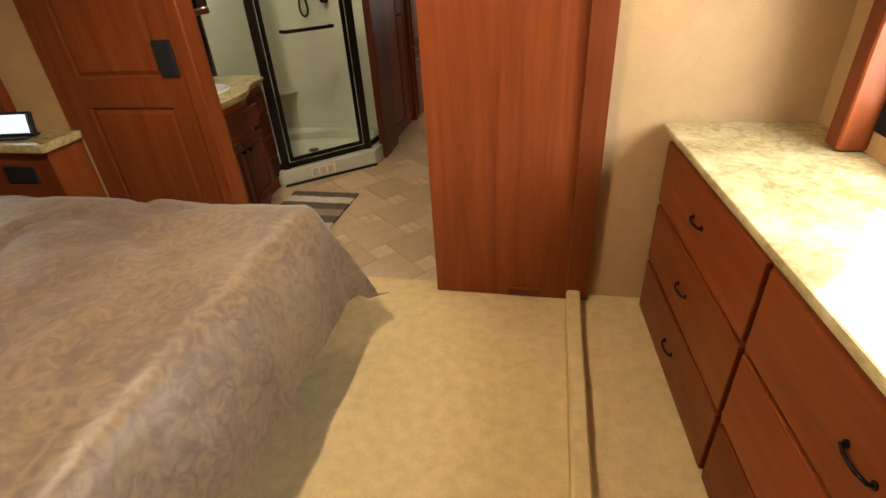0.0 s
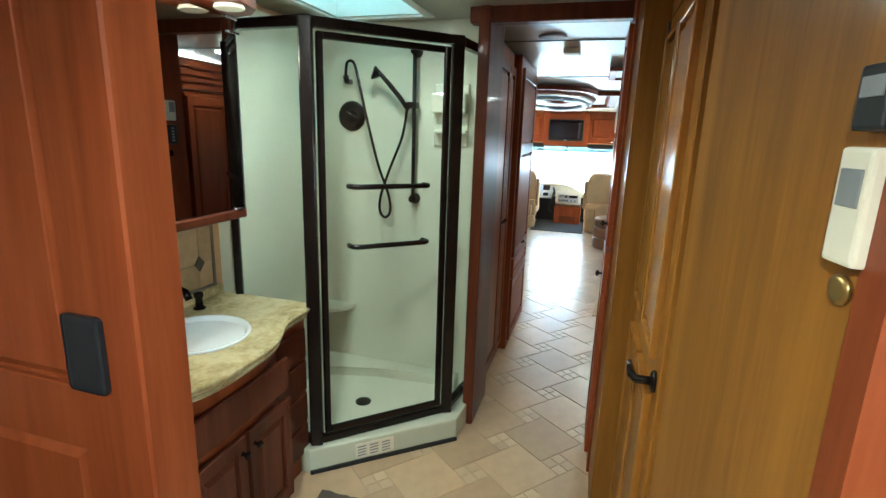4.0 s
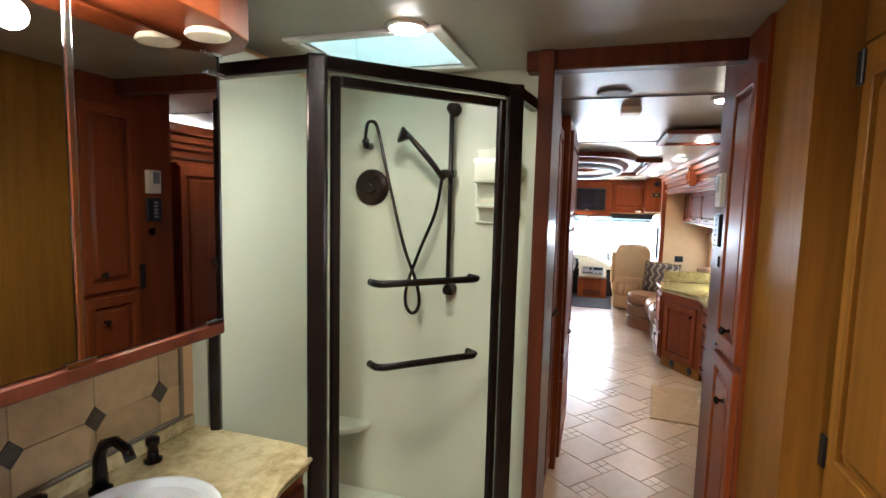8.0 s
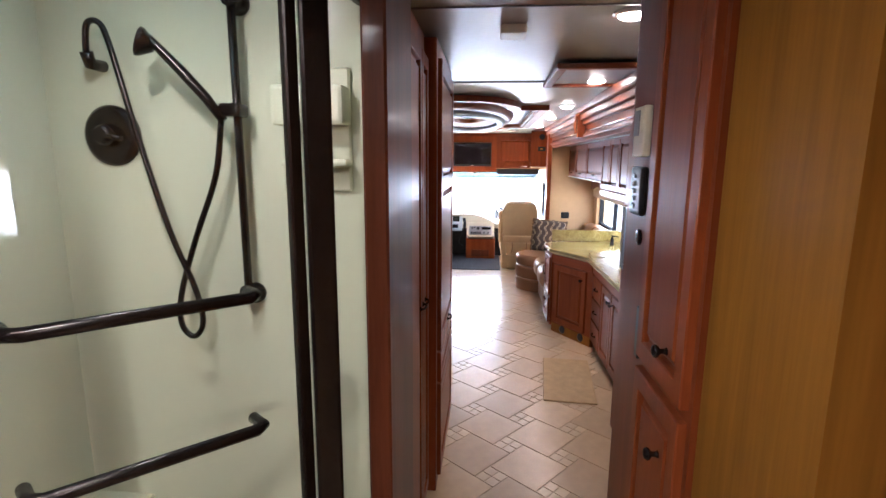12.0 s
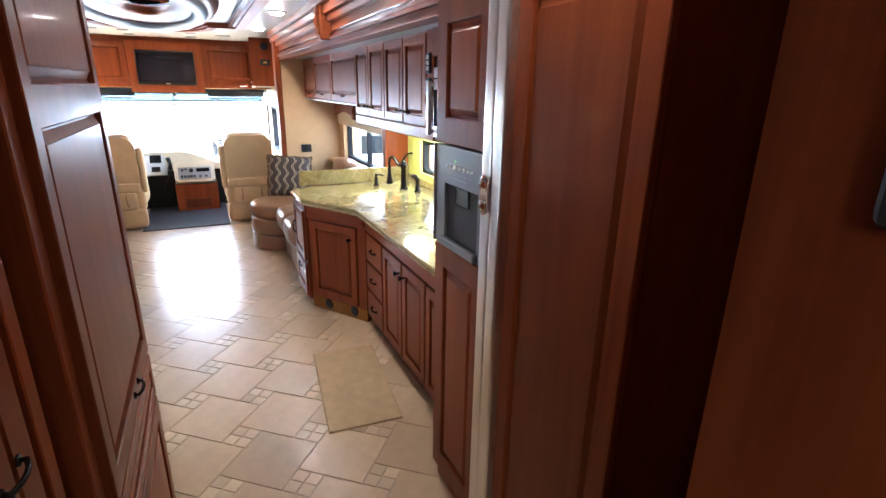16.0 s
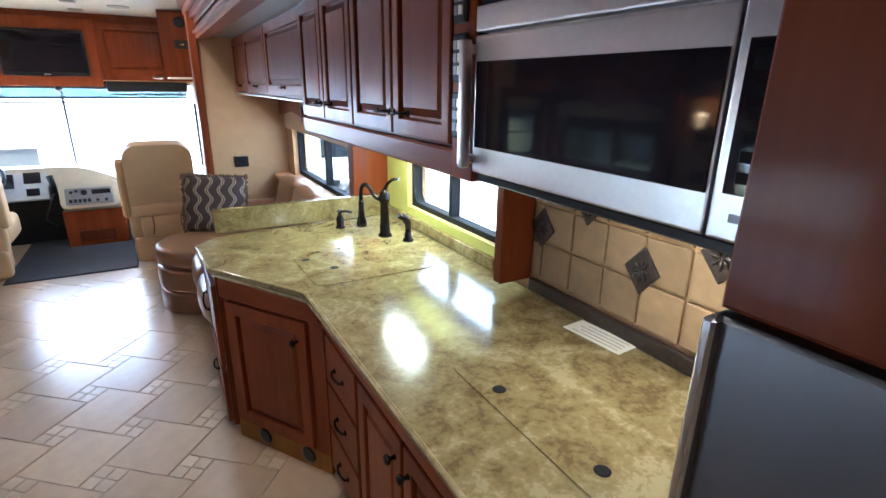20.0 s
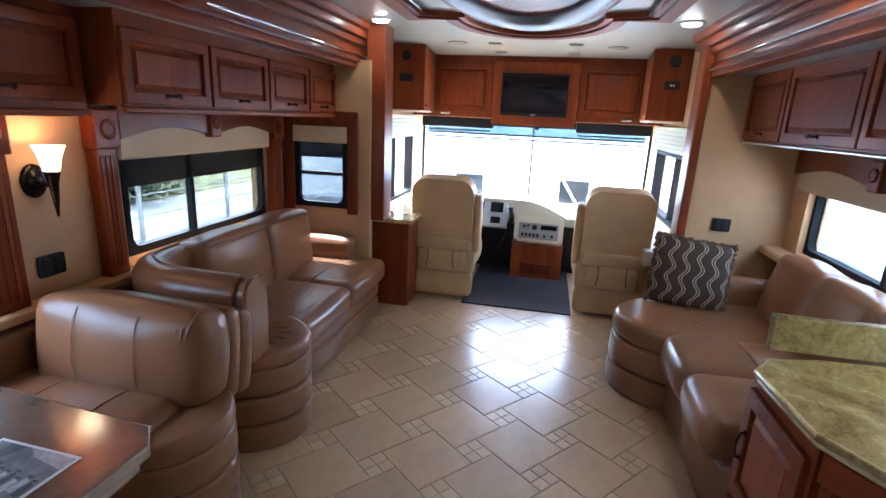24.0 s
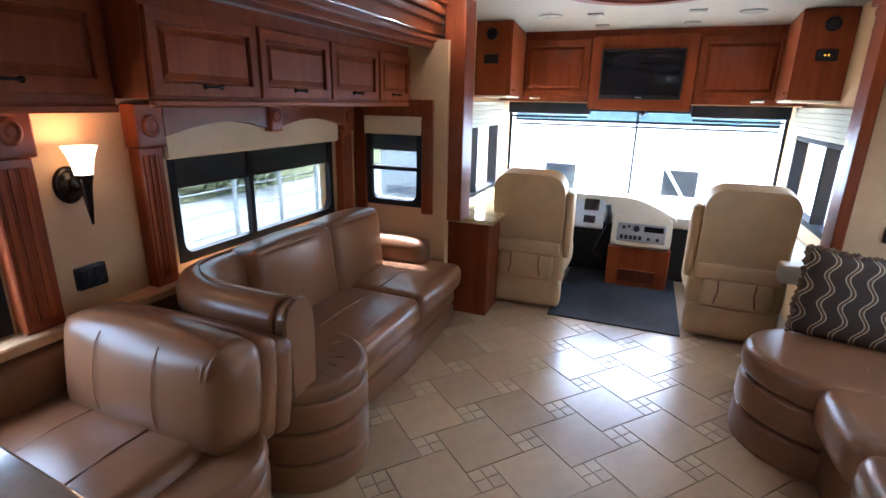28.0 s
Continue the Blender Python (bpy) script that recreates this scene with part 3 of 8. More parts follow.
wall("wall_aisle_post", (0.70, 1.30, 4.394, 5.06, 0, 2.28), mat=CHERRY, label="cherry panel with thermostat and switches")
wall("wall_behind_aisle", (0.95, 1.30, 2.45, 4.39, 0, 2.28), mat=CHERRY)
wall("wall_left_core", (-1.30, -0.15, 5.06, 6.96, 0, 2.28), mat=CHERRY)
solo("door_header_1", boxes((-0.06, 0.72, 4.66, 4.75, 2.185, 2.265), bevel=0.006), DARKWOOD, "dark cherry header over the aisle doorway", "trim", kind="structure")
solo("door_jamb_1", boxes((-0.01, 0.05, 4.64, 5.08, 0.0, 2.26), bevel=0.006), DARKWOOD, "cherry jamb of the aisle doorway", "trim", kind="structure")

# Living slide-outs
wall("wall_left_slide", *holed("x", -1.90, -1.80, 7.2, 11.75, 0, 1.9, [(7.75, 9.10, 0.745, 1.40), (9.90, 11.36, 0.79, 1.40)]))
wall("wall_left_slide_end", *holed("y", 11.70, 11.78, -1.80, -1.10, 0, 1.9, [(-1.70, -1.27, 0.82, 1.40)]))
wall("wall_left_slide_rear", (-1.9, -1.2, 6.96, 7.2, 0, 1.95), (-1.35, -1.2, 6.96, 7.2, 1.95, 2.28))
wall("wall_right_slide", *holed("x", 1.93, 2.03, 5.1, 9.62, 0, 1.9, [(8.30, 9.27, 0.93, 1.20)]))
wall("wall_right_slide_sofa", *holed("x", 1.80, 1.92, 9.62, 11.95, 0, 1.9, [(9.80, 11.62, 0.80, 1.30)]))
wall("wall_right_slide_end", (1.18, 1.80, 11.86, 11.95, 0, 1.9))
wall("wall_right_slide_rear", (1.1, 2.03, 5.06, 5.13, 0, 1.95), mat=CHERRY)

# Cab walls
wall("wall_cab_left", *holed("x", -1.35, -1.25, 11.79, 14.4, -0.1, 2.2, [(12.45, 13.75, 0.72, 1.5)]))
wall("wall_cab_right", *holed("x", 1.25, 1.35, 11.95, 14.4, -0.1, 2.2, [(12.25, 13.85, 0.72, 1.5)]))
wall("wall_front", (-1.35, 1.35, 14.25, 14.4, -0.1, 0.55), (-1.35, 1.35, 14.25, 14.4, 1.52, 2.3))
solo("pillar_left", boxes((-1.14, -1.0, 11.74, 11.97, 0.74, 2.15), bevel=0.012, seg=2), CHERRY, "cherry post at the end of the sofa slide-out", "trim", kind="structure")
solo("pillar_right", boxes((1.12, 1.178, 11.835, 12.04, 0.0, 2.15), bevel=0.008), CHERRY, "cherry post at the end of the kitchen slide-out", "trim", kind="structure")


def fascia(name, x, side, y0, y1, zb):
    """The stepped moulding over a slide-out's opening; side is the way that it faces."""
    ob = thing(name, (x, y0, 0), 0, "stepped cherry moulding over the slide-out opening", "trim", kind="structure")
    L = y1 - y0
    s = side
    def blk(a, b, c, d, bev=0.004):
        return box(bmesh.new(), min(s * a, s * b), max(s * a, s * b), 0, L, c, d, bev, 2)
    part("board", blk(-0.09, 0.0, zb, 2.02), CHERRY_Y, ob)
    part("moulding", blk(-0.09, 0.02, zb + 0.035, zb + 0.06, 0.008), CHERRY_Y, ob)
    part("moulding", blk(-0.09, 0.03, 2.0, 2.045, 0.012), CHERRY_Y, ob)
    part("moulding", blk(-0.09, 0.055, 2.045, 2.10, 0.014), CHERRY_Y, ob)
    part("crown", blk(-0.09, 0.085, 2.10, 2.17, 0.016), CHERRY_Y, ob)
    part("bright_strip", blk(-0.05, 0.024, zb + 0.072, zb + 0.082, 0.002), CHROME, ob, "thin chrome strip")
    return ob


CHERRY_Y = wood("cherry_lengthwise", (0.120, 0.024, 0.007), (0.23, 0.056, 0.015), stretch=(22, 1.3, 22))
fascia("slide_fascia_left", -1.20, 1, 7.2, 12.15, 1.85)
fascia("slide_fascia_right", 1.17, -1, 5.12, 12.15, 1.86)


def carved_ornament(x, y, side):
    """A carved scroll block in the middle of a slide-out's moulding."""
    ob = thing("carved_ornament", (x, y, 0), 0, "carved cherry scroll block on the slide-out moulding", "ornament")
    a, b = sorted((0.0, side * 0.075))
    part("block", boxes((a, b, -0.055, 0.055, 1.89, 2.13), bevel=0.014, seg=3), CHERRY, ob)
    for dy in (-0.028, 0.028):
        for z, r in ((2.075, 0.026), (1.94, 0.02)):
            part("scroll", turned(lathe(bmesh.new(), [(r, 0), (r, 0.012), (r * 0.7, 0.016), (r * 0.6, 0.008), (r * 0.25, 0.018)], 14), Matrix.Translation((side * 0.075, dy, z)) @ Matrix.Rotation(radians(90 * side), 4, "Y")), CHERRY, ob)
    part("leaf", tube(bmesh.new(), [(side * 0.078, 0, 1.93), (side * 0.088, 0, 2.0), (side * 0.078, 0, 2.07)], [0.006, 0.02, 0.006], 8), CHERRY, ob)


carved_ornament(-1.20, 9.62, 1)
carved_ornament(1.17, 9.0, -1)
# ---- bedroom ----
def bed():
    ob = thing("bed", (-0.95, 1.05, 0.012), 0, "made bed under a taupe quilted bedspread", "bed")
    bm = bmesh.new()
    box(bm, -1.2, 1.40, -1.15, 0.62, 0, 0.34, 0.02)
    part("base", bm, DARKWOOD, ob, "dark bed box")
    bm = bmesh.new()
    nx, ny = 72, 60
    L, W, H = 2.62, 2.08, 0.72
    grid = []
    for i in range(nx + 1):
        row = []
        for j in range(ny + 1):
            u, v = i / nx, j / ny
            x, y = -1.2 + (L + 0.48) * u, -1.2 + (W + 0.8) * v - 0.45
            fx, fy = max(0.0, x - 1.47), max(0.0, y - 0.75) - min(0.0, y + 1.15)
            z = H + 0.020 * noise.noise((x * 2.2, y * 2.2, 1.0)) + 0.012 * noise.noise((x * 6, y * 6, 4.0)) - 0.022 * max(0.0, 1 - abs(noise.noise((x * 1.7 + y, y * 2.6, 9.0))) / 0.09)
            drop = min(0.50, (fx ** 1.5 + fy ** 1.5) ** (1 / 1.5))
            px = min(x, 1.47) + 0.13 * (1 - math.exp(-fx * 6)) + 0.04 * noise.noise((y * 4, x, 2)) * min(1, fx * 4)
            py = (min(y, 0.75) if y > 0 else max(y, -1.15)) + math.copysign(0.10 * (1 - math.exp(-fy * 6)), y) * (1 if fy > 0 else 0)
            flare = min(fx, fy) if y > 0 else 0.0
            px, py = px + 0.28 * flare, py + 0.18 * flare
            r = min(1, drop / 0.1)
            z -= drop * r if drop < 0.1 else drop
            row.append(bm.verts.new((px, py, max(0.22, z))))
        grid.append(row)
    for i in range(nx):
        for j in range(ny):
            f = bm.faces.new((grid[i][j], grid[i + 1][j], grid[i + 1][j + 1], grid[i][j + 1]))
            f.smooth = True
    part("bedspread", bm, TAUPE, ob, "taupe bedspread with faint leaf pattern")
    return ob


bed()


def dresser():
    ob = thing("dresser", (1.93, 2.36, 0.0), -86.1, "cherry dresser with two columns of drawers", "dresser")
    part("carcass", boxes((0, 4.4, 0.0, 0.52, 0.0, 0.88)), CHERRY, ob)
    for c in range(4):
        x0 = 0.04 + c * 1.08
        for z0, z1 in ((0.04, 0.30), (0.32, 0.58), (0.60, 0.86)):
            d = drawer_front(ob, x0, x0 + 1.05, z0, z1)
    return ob


dresser()
top = thing("stone_slab", (1.93, 2.36, 0.88), -86.1, "tan stone slab with moulded edge on the dresser", "countertop")
part("slab", boxes((-0.005, 4.4, -0.04, 0.53, 0.02, 0.045), bevel=0.008, seg=2), EDGE_STONE, top)
part("edge", boxes((-0.005, 4.4, -0.025, 0.53, 0.0, 0.02), bevel=0.006, seg=2), EDGE_STONE, top)
solo("slide_lip", boxes((1.57, 1.635, -2.9, 2.5, 0.0, 0.085), bevel=0.008), CARPET, "beige carpeted lip of the bedroom slide-out", "trim", kind="structure")
solo("carpet_slide", boxes((1.635, 2.45, -2.9, 2.4, -0.006, 0.03)), CARPET, "beige carpet in front of the dresser", "carpet", kind="structure")


def framed_window(name, axis, at, side, u0, u1, z0, z1, mid=None, bar=0.04, label="", tint=None, depth=0.085, halfbar=None):
    """A black-framed sliding window in a wall across axis; side is the way to the inside."""
    ob = thing(name, (0, 0, 0), 0, label or "black-framed sliding window", "window", kind="structure")
    def blk(a, b, c, d, out=0.0, thick=depth):
        e0, e1 = sorted((at - side * 0.03, at + side * (thick - 0.03 + out)))
        return (e0, e1, a, b, c, d) if axis == "x" else (a, b, e0, e1, c, d)
    e0, e1 = sorted((at - side * 0.03, at + side * (depth - 0.03)))
    cu_, cz_ = (u0 + u1) / 2, (z0 + z1) / 2
    part("window_frame", ring_prism(bmesh.new(), rounded(u1 - u0, z1 - z0, 0.003, 6, cu_, cz_), rounded(u1 - u0 - 2 * bar, z1 - z0 - 2 * bar, 0.055, 6, cu_, cz_), e0, e1, axis), FRAME_BLACK, ob, "black window frame with rounded corners")
    if mid:
        part("mullion", boxes(blk(mid - 0.016, mid + 0.016, z0 + bar, z1 - bar), bevel=0.003), FRAME_BLACK, ob)
    if halfbar:
        part("mullion", boxes(blk(u0 + bar, u1 - bar, halfbar - 0.014, halfbar + 0.014), bevel=0.003), FRAME_BLACK, ob)
    g = boxes(blk(u0 + bar, u1 - bar, z0 + bar, z1 - bar, thick=0.012))
    p = part("pane", g, tint or WINDOW_GLASS, ob)
    p.visible_shadow = False
    return ob


framed_window("window_1", "x", 2.50, -1, 0.0, 1.98, 1.0, 1.62, mid=1.0, label="black-framed bedroom window over the dresser")
framed_window("window_2", "y", 2.63, -1, -2.44, -1.95, 0.86, 1.38, halfbar=1.16, label="black-framed bedroom window beside the bed")
t1 = thing("window_trim", (2.45, 0, 0), 0, "cherry casing of the bedroom window", "trim", kind="structure")
part("casing", boxes((-0.09, 0.0, 1.98, 2.08, 0.93, 1.95), (-0.09, 0.0, -0.1, 0.0, 0.93, 1.95), bevel=0.006), CHERRY, t1)


def nightstand():
    ob = thing("nightstand", (-1.02, 2.52, 0.0), 0, "cherry nightstand under the window", "nightstand")
    part("body", boxes((-1.45, -0.03, -0.30, -0.04, 0.0, 0.805), bevel=0.005), CHERRY, ob)
    part("top", boxes((-1.45, 0.0, -0.35, -0.042, 0.805, 0.85), (-1.45, -0.60, -0.042, 0.05, 0.805, 0.85), bevel=0.012, seg=2), EDGE_STONE, ob, "tan stone top")
    part("recess", boxes((-0.36, -0.16, -0.306, -0.28, 0.62, 0.72), bevel=0.006), BLACK, ob, "black socket panel")
    return ob


nightstand()
DISPLAY = glow("display", (0.05, 0.06, 0.07), 0.6)
clock = thing("alarm_clock", (-1.27, 2.30, 0.85), 8, "black clock with a bright display on the nightstand", "clock")
part("body", turned(boxes((-0.1, 0.1, -0.015, 0.02, 0.01, 0.13), bevel=0.006), Matrix.Rotation(radians(-12), 4, "X")), BLACK, clock)
part("screen", turned(boxes((-0.088, 0.088, -0.019, -0.0155, 0.025, 0.118)), Matrix.Rotation(radians(-12), 4, "X")), DISPLAY, clock, "lit pale display")
part("stand", boxes((-0.08, 0.08, -0.05, 0.06, 0.0, 0.012), bevel=0.003), BLACK, clock)

bc = thing("overhead_cabinet", (-2.49, 2.36, 0.0), 0, "cherry overhead cabinet above the nightstand", "cabinet")
part("body", boxes((0.0, 0.98, 0.02, 0.21, 1.62, 2.195), bevel=0.004), CHERRY, bc)
panel_door(bc, 0.02, 0.94, 1.66, 2.08, 0.02)
part("crown", boxes((0.0, 1.05, -0.04, 0.02, 2.09, 2.195), bevel=0.016, seg=3), CHERRY_H, bc)
part("inner_valance", boxes((0.0, 0.98, 0.17, 0.2, 1.40, 1.62), bevel=0.004), CURTAIN, bc, "dark brown padded valance")
part("valance", boxes((0.0, 0.98, 0.0, 0.02, 1.57, 1.645), bevel=0.006), CHERRY_H, bc)
solo("casing_post", boxes((-1.56, -1.38, 2.40, 2.475, 0.852, 2.24), bevel=0.012, seg=2), CHERRY, "cherry casing post beside the nightstand window", "trim", kind="structure")


def drape(x, width, label):
    cu = thing("curtain", (x, 2.54, 0.852), 0, label, "curtain")
    bm = bmesh.new()
    fold = [(width * (k / 30 - 0.5), 0.022 * math.sin(k * 1.3) + 0.004 * math.sin(k * 0.7)) for k in range(31)]
    lo, hi = [bm.verts.new((a, b, 0.005)) for a, b in fold], [bm.verts.new((a, b, 0.72)) for a, b in fold]
    for k in range(30):
        f = bm.faces.new((lo[k], lo[k + 1], hi[k + 1], hi[k]))
        f.smooth = True
    bmesh.ops.solidify(bm, geom=bm.faces[:], thickness=0.004)
    part("drape", bm, CURTAIN, cu)
    part("tie", boxes((-width / 2 - 0.008, width / 2 + 0.008, -0.032, 0.032, 0.30, 0.33), bevel=0.006), CURTAIN, cu)


drape(-1.75, 0.40, "dark brown curtain drawn back beside the small window")
drape(-2.445, 0.10, "narrow dark brown curtain at the far side of the small window")
# arched padded edge under the valance
bm = bmesh.new()
arch = [(-2.49, 1.40), (-1.53, 1.40), (-1.53, 1.22)] + [(-2.195 - 0.245 * math.cos(math.pi - math.pi * k / 16), 1.22 + 0.13 * math.sin(math.pi * k / 16)) for k in range(17)] + [(-2.49, 1.22)]
prism(bm, arch, 0.0, 0.02)
turned(bm, Matrix.Rotation(radians(90), 4, "X"))
solo("arched_valance", bm, CURTAIN, "dark brown padded valance arched over the small window", "valance", place=(0, 2.565, 0))

# ---- bath ----
dr = thing("door_1", (-1.01, 2.5, 0.012), 0, "sliding cherry bathroom door with two raised panels", "door", kind="structure")
part("slab", boxes((0, 0.745, -0.03, 0.0, 0, 2.12), bevel=0.004), CHERRY, dr)
panel_door(dr, 0.0, 0.745, 0.0, 2.12, -0.03, name="face_frame", stile=0.125, mids=(1.03,))
part("pull", boxes((0.618, 0.718, -0.066, -0.05, 1.105, 1.27), bevel=0.014, seg=3), BLACK, dr, "black recessed pull plate")
solo("door_trim", boxes((-0.27, -0.20, 2.44, 2.58, 0, 2.2), bevel=0.006), CHERRY, "cherry edge trim of the bathroom doorway", "trim", kind="structure")
solo("door_trim_side", boxes((-1.075, -1.01, 2.455, 2.52, 0.86, 2.2), (-1.0, -0.97, 2.452, 2.465, 0.0, 2.2), bevel=0.006), CHERRY, "cherry casing of the bathroom doorway", "trim", kind="structure")

vt = thing("toe_vent", (1.36, 2.366, 0.018), 0, "small cherry floor register at the closet foot", "vent")
part("frame", boxes((-0.09, 0.09, -0.010, 0.0, 0.0, 0.05), bevel=0.003), CHERRY_H, vt)
for k in range(3):
    part("slat", boxes((-0.078, 0.078, -0.013, -0.009, 0.009 + k * 0.012, 0.015 + k * 0.012)), DARKWOOD, vt)

pad = thing("switch_panel", (0.992, 2.37, 1.668), 0, "black panel with ten light buttons on the closet end", "switch")
part("plate", turned(prism(bmesh.new(), rounded(0.092, 0.160, 0.014), 0, 0.014, 0.003), Matrix.Rotation(radians(90), 4, "X")), BLACK, pad)
AMBER = glow("amber_light", (1.0, 0.50, 0.03), 0.08)
BUTTON = plain("button_grey", (0.035, 0.035, 0.033), 0.5)
for r in range(5):
    for c in range(2):
        on = (r, c) in ((0, 0), (0, 1), (1, 0))
        bt = part("button", boxes((-0.032 + c * 0.036, -0.004 + c * 0.036, -0.018, -0.012, 0.048 - r * 0.026, 0.064 - r * 0.026), bevel=0.002), BUTTON, pad)
        if on:
            part("pilot_light", boxes((-0.024 + c * 0.036, -0.012 + c * 0.036, -0.0195, -0.0175, 0.053 - r * 0.026, 0.060 - r * 0.026)), AMBER, bt, "amber pilot light")


def vanity():
    ob = thing("vanity", (-1.12, 2.62, 0.0), 90, "dark cherry bathroom vanity with bowed front", "vanity")
    def bow(u):
        return -0.50 - 0.10 * math.exp(-((u - 0.62) / 0.34) ** 4)
    us = [i / 24 * 1.30 for i in range(25)]
    out = [(u, bow(u) + 0.03) for u in us] + [(1.30, 0.0), (0.0, 0.0)]
    part("body", prism(bmesh.new(), out, 0.0, 0.80), CHERRY, ob)
    for u0, u1 in ((0.30, 0.61), (0.63, 0.94)):
        panel_door(ob, u0, u1, 0.10, 0.56, min(bow(u0), bow(u1)) + 0.028, DARKWOOD, "knob", (0.9 if u0 < 0.5 else 0.1, 0.86))
    for i in range(4):
        bm = boxes((1.0, 1.28, bow(1.15) + 0.012, bow(1.15) + 0.03, 0.1 + i * 0.165, 0.25 + i * 0.165), bevel=0.005)
        part("drawer", bm, DARKWOOD, ob)
    part("false_drawer", boxes((0.3, 0.94, bow(0.62) + 0.012, bow(0.62) + 0.03, 0.60, 0.74), bevel=0.005), DARKWOOD, ob)
    top = thing("stone_worktop", (-1.12, 2.62, 0.80), 90, "tan stone vanity top with moulded edge", "countertop")
    out = [(u, bow(u) - 0.02) for u in us]
    o2 = [(u, bow(u) - 0.005) for u in us]
    hole = [(0.76 + 0.212 * math.cos(2 * math.pi * k / 36), -0.29 + 0.183 * math.sin(2 * math.pi * k / 36)) for k in range(36)]
    part("slab", pierced(bmesh.new(), out + [(1.33, -0.4), (1.33, 0.0), (0.0, 0.0)], hole, 0.030, 0.052), EDGE_STONE, top)
    part("edge", pierced(bmesh.new(), o2 + [(1.315, -0.4), (1.315, 0.0), (0.0, 0.0)], hole, 0.002, 0.030), EDGE_STONE, top)
    rim = [(u, bow(u) - 0.02) for u in us] + [(1.33, -0.42)]
    for dv, z, r in ((0.0, 0.045, 0.0085), (0.008, 0.029, 0.0055), (0.012, 0.016, 0.0075)):
        part("nosing", tube(bmesh.new(), [(u, v + dv, z) for u, v in rim], r, 8), EDGE_STONE, top, "rounded stone nosing")
    return ob


vanity()
sink = thing("basin", (-0.83, 3.38, 0.852), 0, "white oval basin set into the vanity top", "sink")
bm = bmesh.new()
lathe(bm, [(0.190, -0.006), (0.208, 0.0), (0.214, 0.006), (0.208, 0.012), (0.197, 0.010), (0.188, 0.0), (0.172, -0.022), (0.13, -0.040), (0.08, -0.046), (0.03, -0.048)], 32)
turned(bm, Matrix.Diagonal((0.93, 1.08, 1, 1)))
part("bowl", bm, WHITE, sink)
hole_rim = lathe(bmesh.new(), [(0.022, -0.047), (0.022, -0.044), (0.012, -0.043)], 14)
part("drain", hole_rim, BRONZE, sink)

tap = thing("basin_tap", (-1.04, 3.46, 0.852), 0, "dark bronze arched basin tap", "tap")
bm = bmesh.new()
tube(bm, [(0, 0, 0), (0, 0, 0.10), (0.02, 0, 0.14), (0.06, 0, 0.155), (0.10, 0, 0.14), (0.115, 0, 0.11)], [0.022, 0.016, 0.015, 0.014, 0.014, 0.015], 14)
part("spout", bm, BRONZE, tap)
part("base", lathe(bmesh.new(), [(0.03, 0), (0.03, 0.008), (0.022, 0.014)], 18), BRONZE, tap)
for s in (-0.16, 0.17):
    part("handle_base", lathe(bmesh.new(), [(0.026, 0), (0.026, 0.008), (0.017, 0.012), (0.015, 0.05), (0.02, 0.056), (0.02, 0.075), (0.006, 0.08)], 16, (0.0, s, 0)), BRONZE, tap)


def mirror_cabinet():
    ob = thing("mirror_cabinet", (-1.12, 2.62, 0.0), 90, "deep mirrored medicine cabinet in a dark cherry case", "cabinet")
    part("case", boxes((0, 0.998, -0.372, 0, 1.30, 2.05), bevel=0.004), DARKWOOD, ob)
    for u0, u1 in ((0.004, 0.527), (0.545, 0.994)):
        part("mirror_door", boxes((u0, u1, -0.385, -0.376, 1.335, 2.045), bevel=0.003), MIRROR, ob, "bevelled mirror door")
    part("seam_strip", boxes((0.529, 0.543, -0.389, -0.373, 1.335, 2.045), bevel=0.002), CHROME, ob, "bright metal strip between the doors")
    part("end_strip", boxes((0.994, 1.000, -0.388, -0.373, 1.335, 2.045), bevel=0.002), BRONZE, ob, "dark metal edge strip")
    part("bottom_rail", boxes((0, 1.0, -0.392, -0.372, 1.298, 1.333), bevel=0.005), DARKWOOD, ob)
    for u, z in ((0.536, 1.337), (0.965, 1.337), (0.975, 2.04), (0.985, 1.99)):
        part("mirror_clip", boxes((u - 0.035, u + 0.025, -0.393, -0.386, z - 0.005, z + 0.005), bevel=0.001), CHROME, ob, "small chrome clip")
    return ob


mirror_cabinet()
lb = thing("vanity_light_box", (-1.12, 2.62, 0.0), 90, "cherry light box with round lamp above the mirror", "lamp")
out = [(0.0, -0.54), (0.80, -0.54), (0.97, -0.50), (1.05, -0.43), (1.08, -0.34), (1.08, 0.0), (0.0, 0.0)]
part("valance", prism(bmesh.new(), out, 2.06, 2.255, 0.004), CHERRY, lb)
part("lamp", lathe(bmesh.new(), [(0.05, 2.045), (0.055, 2.05), (0.05, 2.059)], 20, (0.48, -0.46, 0)), LAMP_ON, lb, "round lit lamp")
part("lens", lathe(bmesh.new(), [(0.05, 2.045), (0.055, 2.05), (0.05, 2.059)], 20, (0.86, -0.46, 0)), IVORY, lb, "cream lens of a lamp that is off")
bulb("vanity_bulb", (-0.66, 3.10, 2.0), 0.14, (1.0, 0.80, 0.55), 0.03)

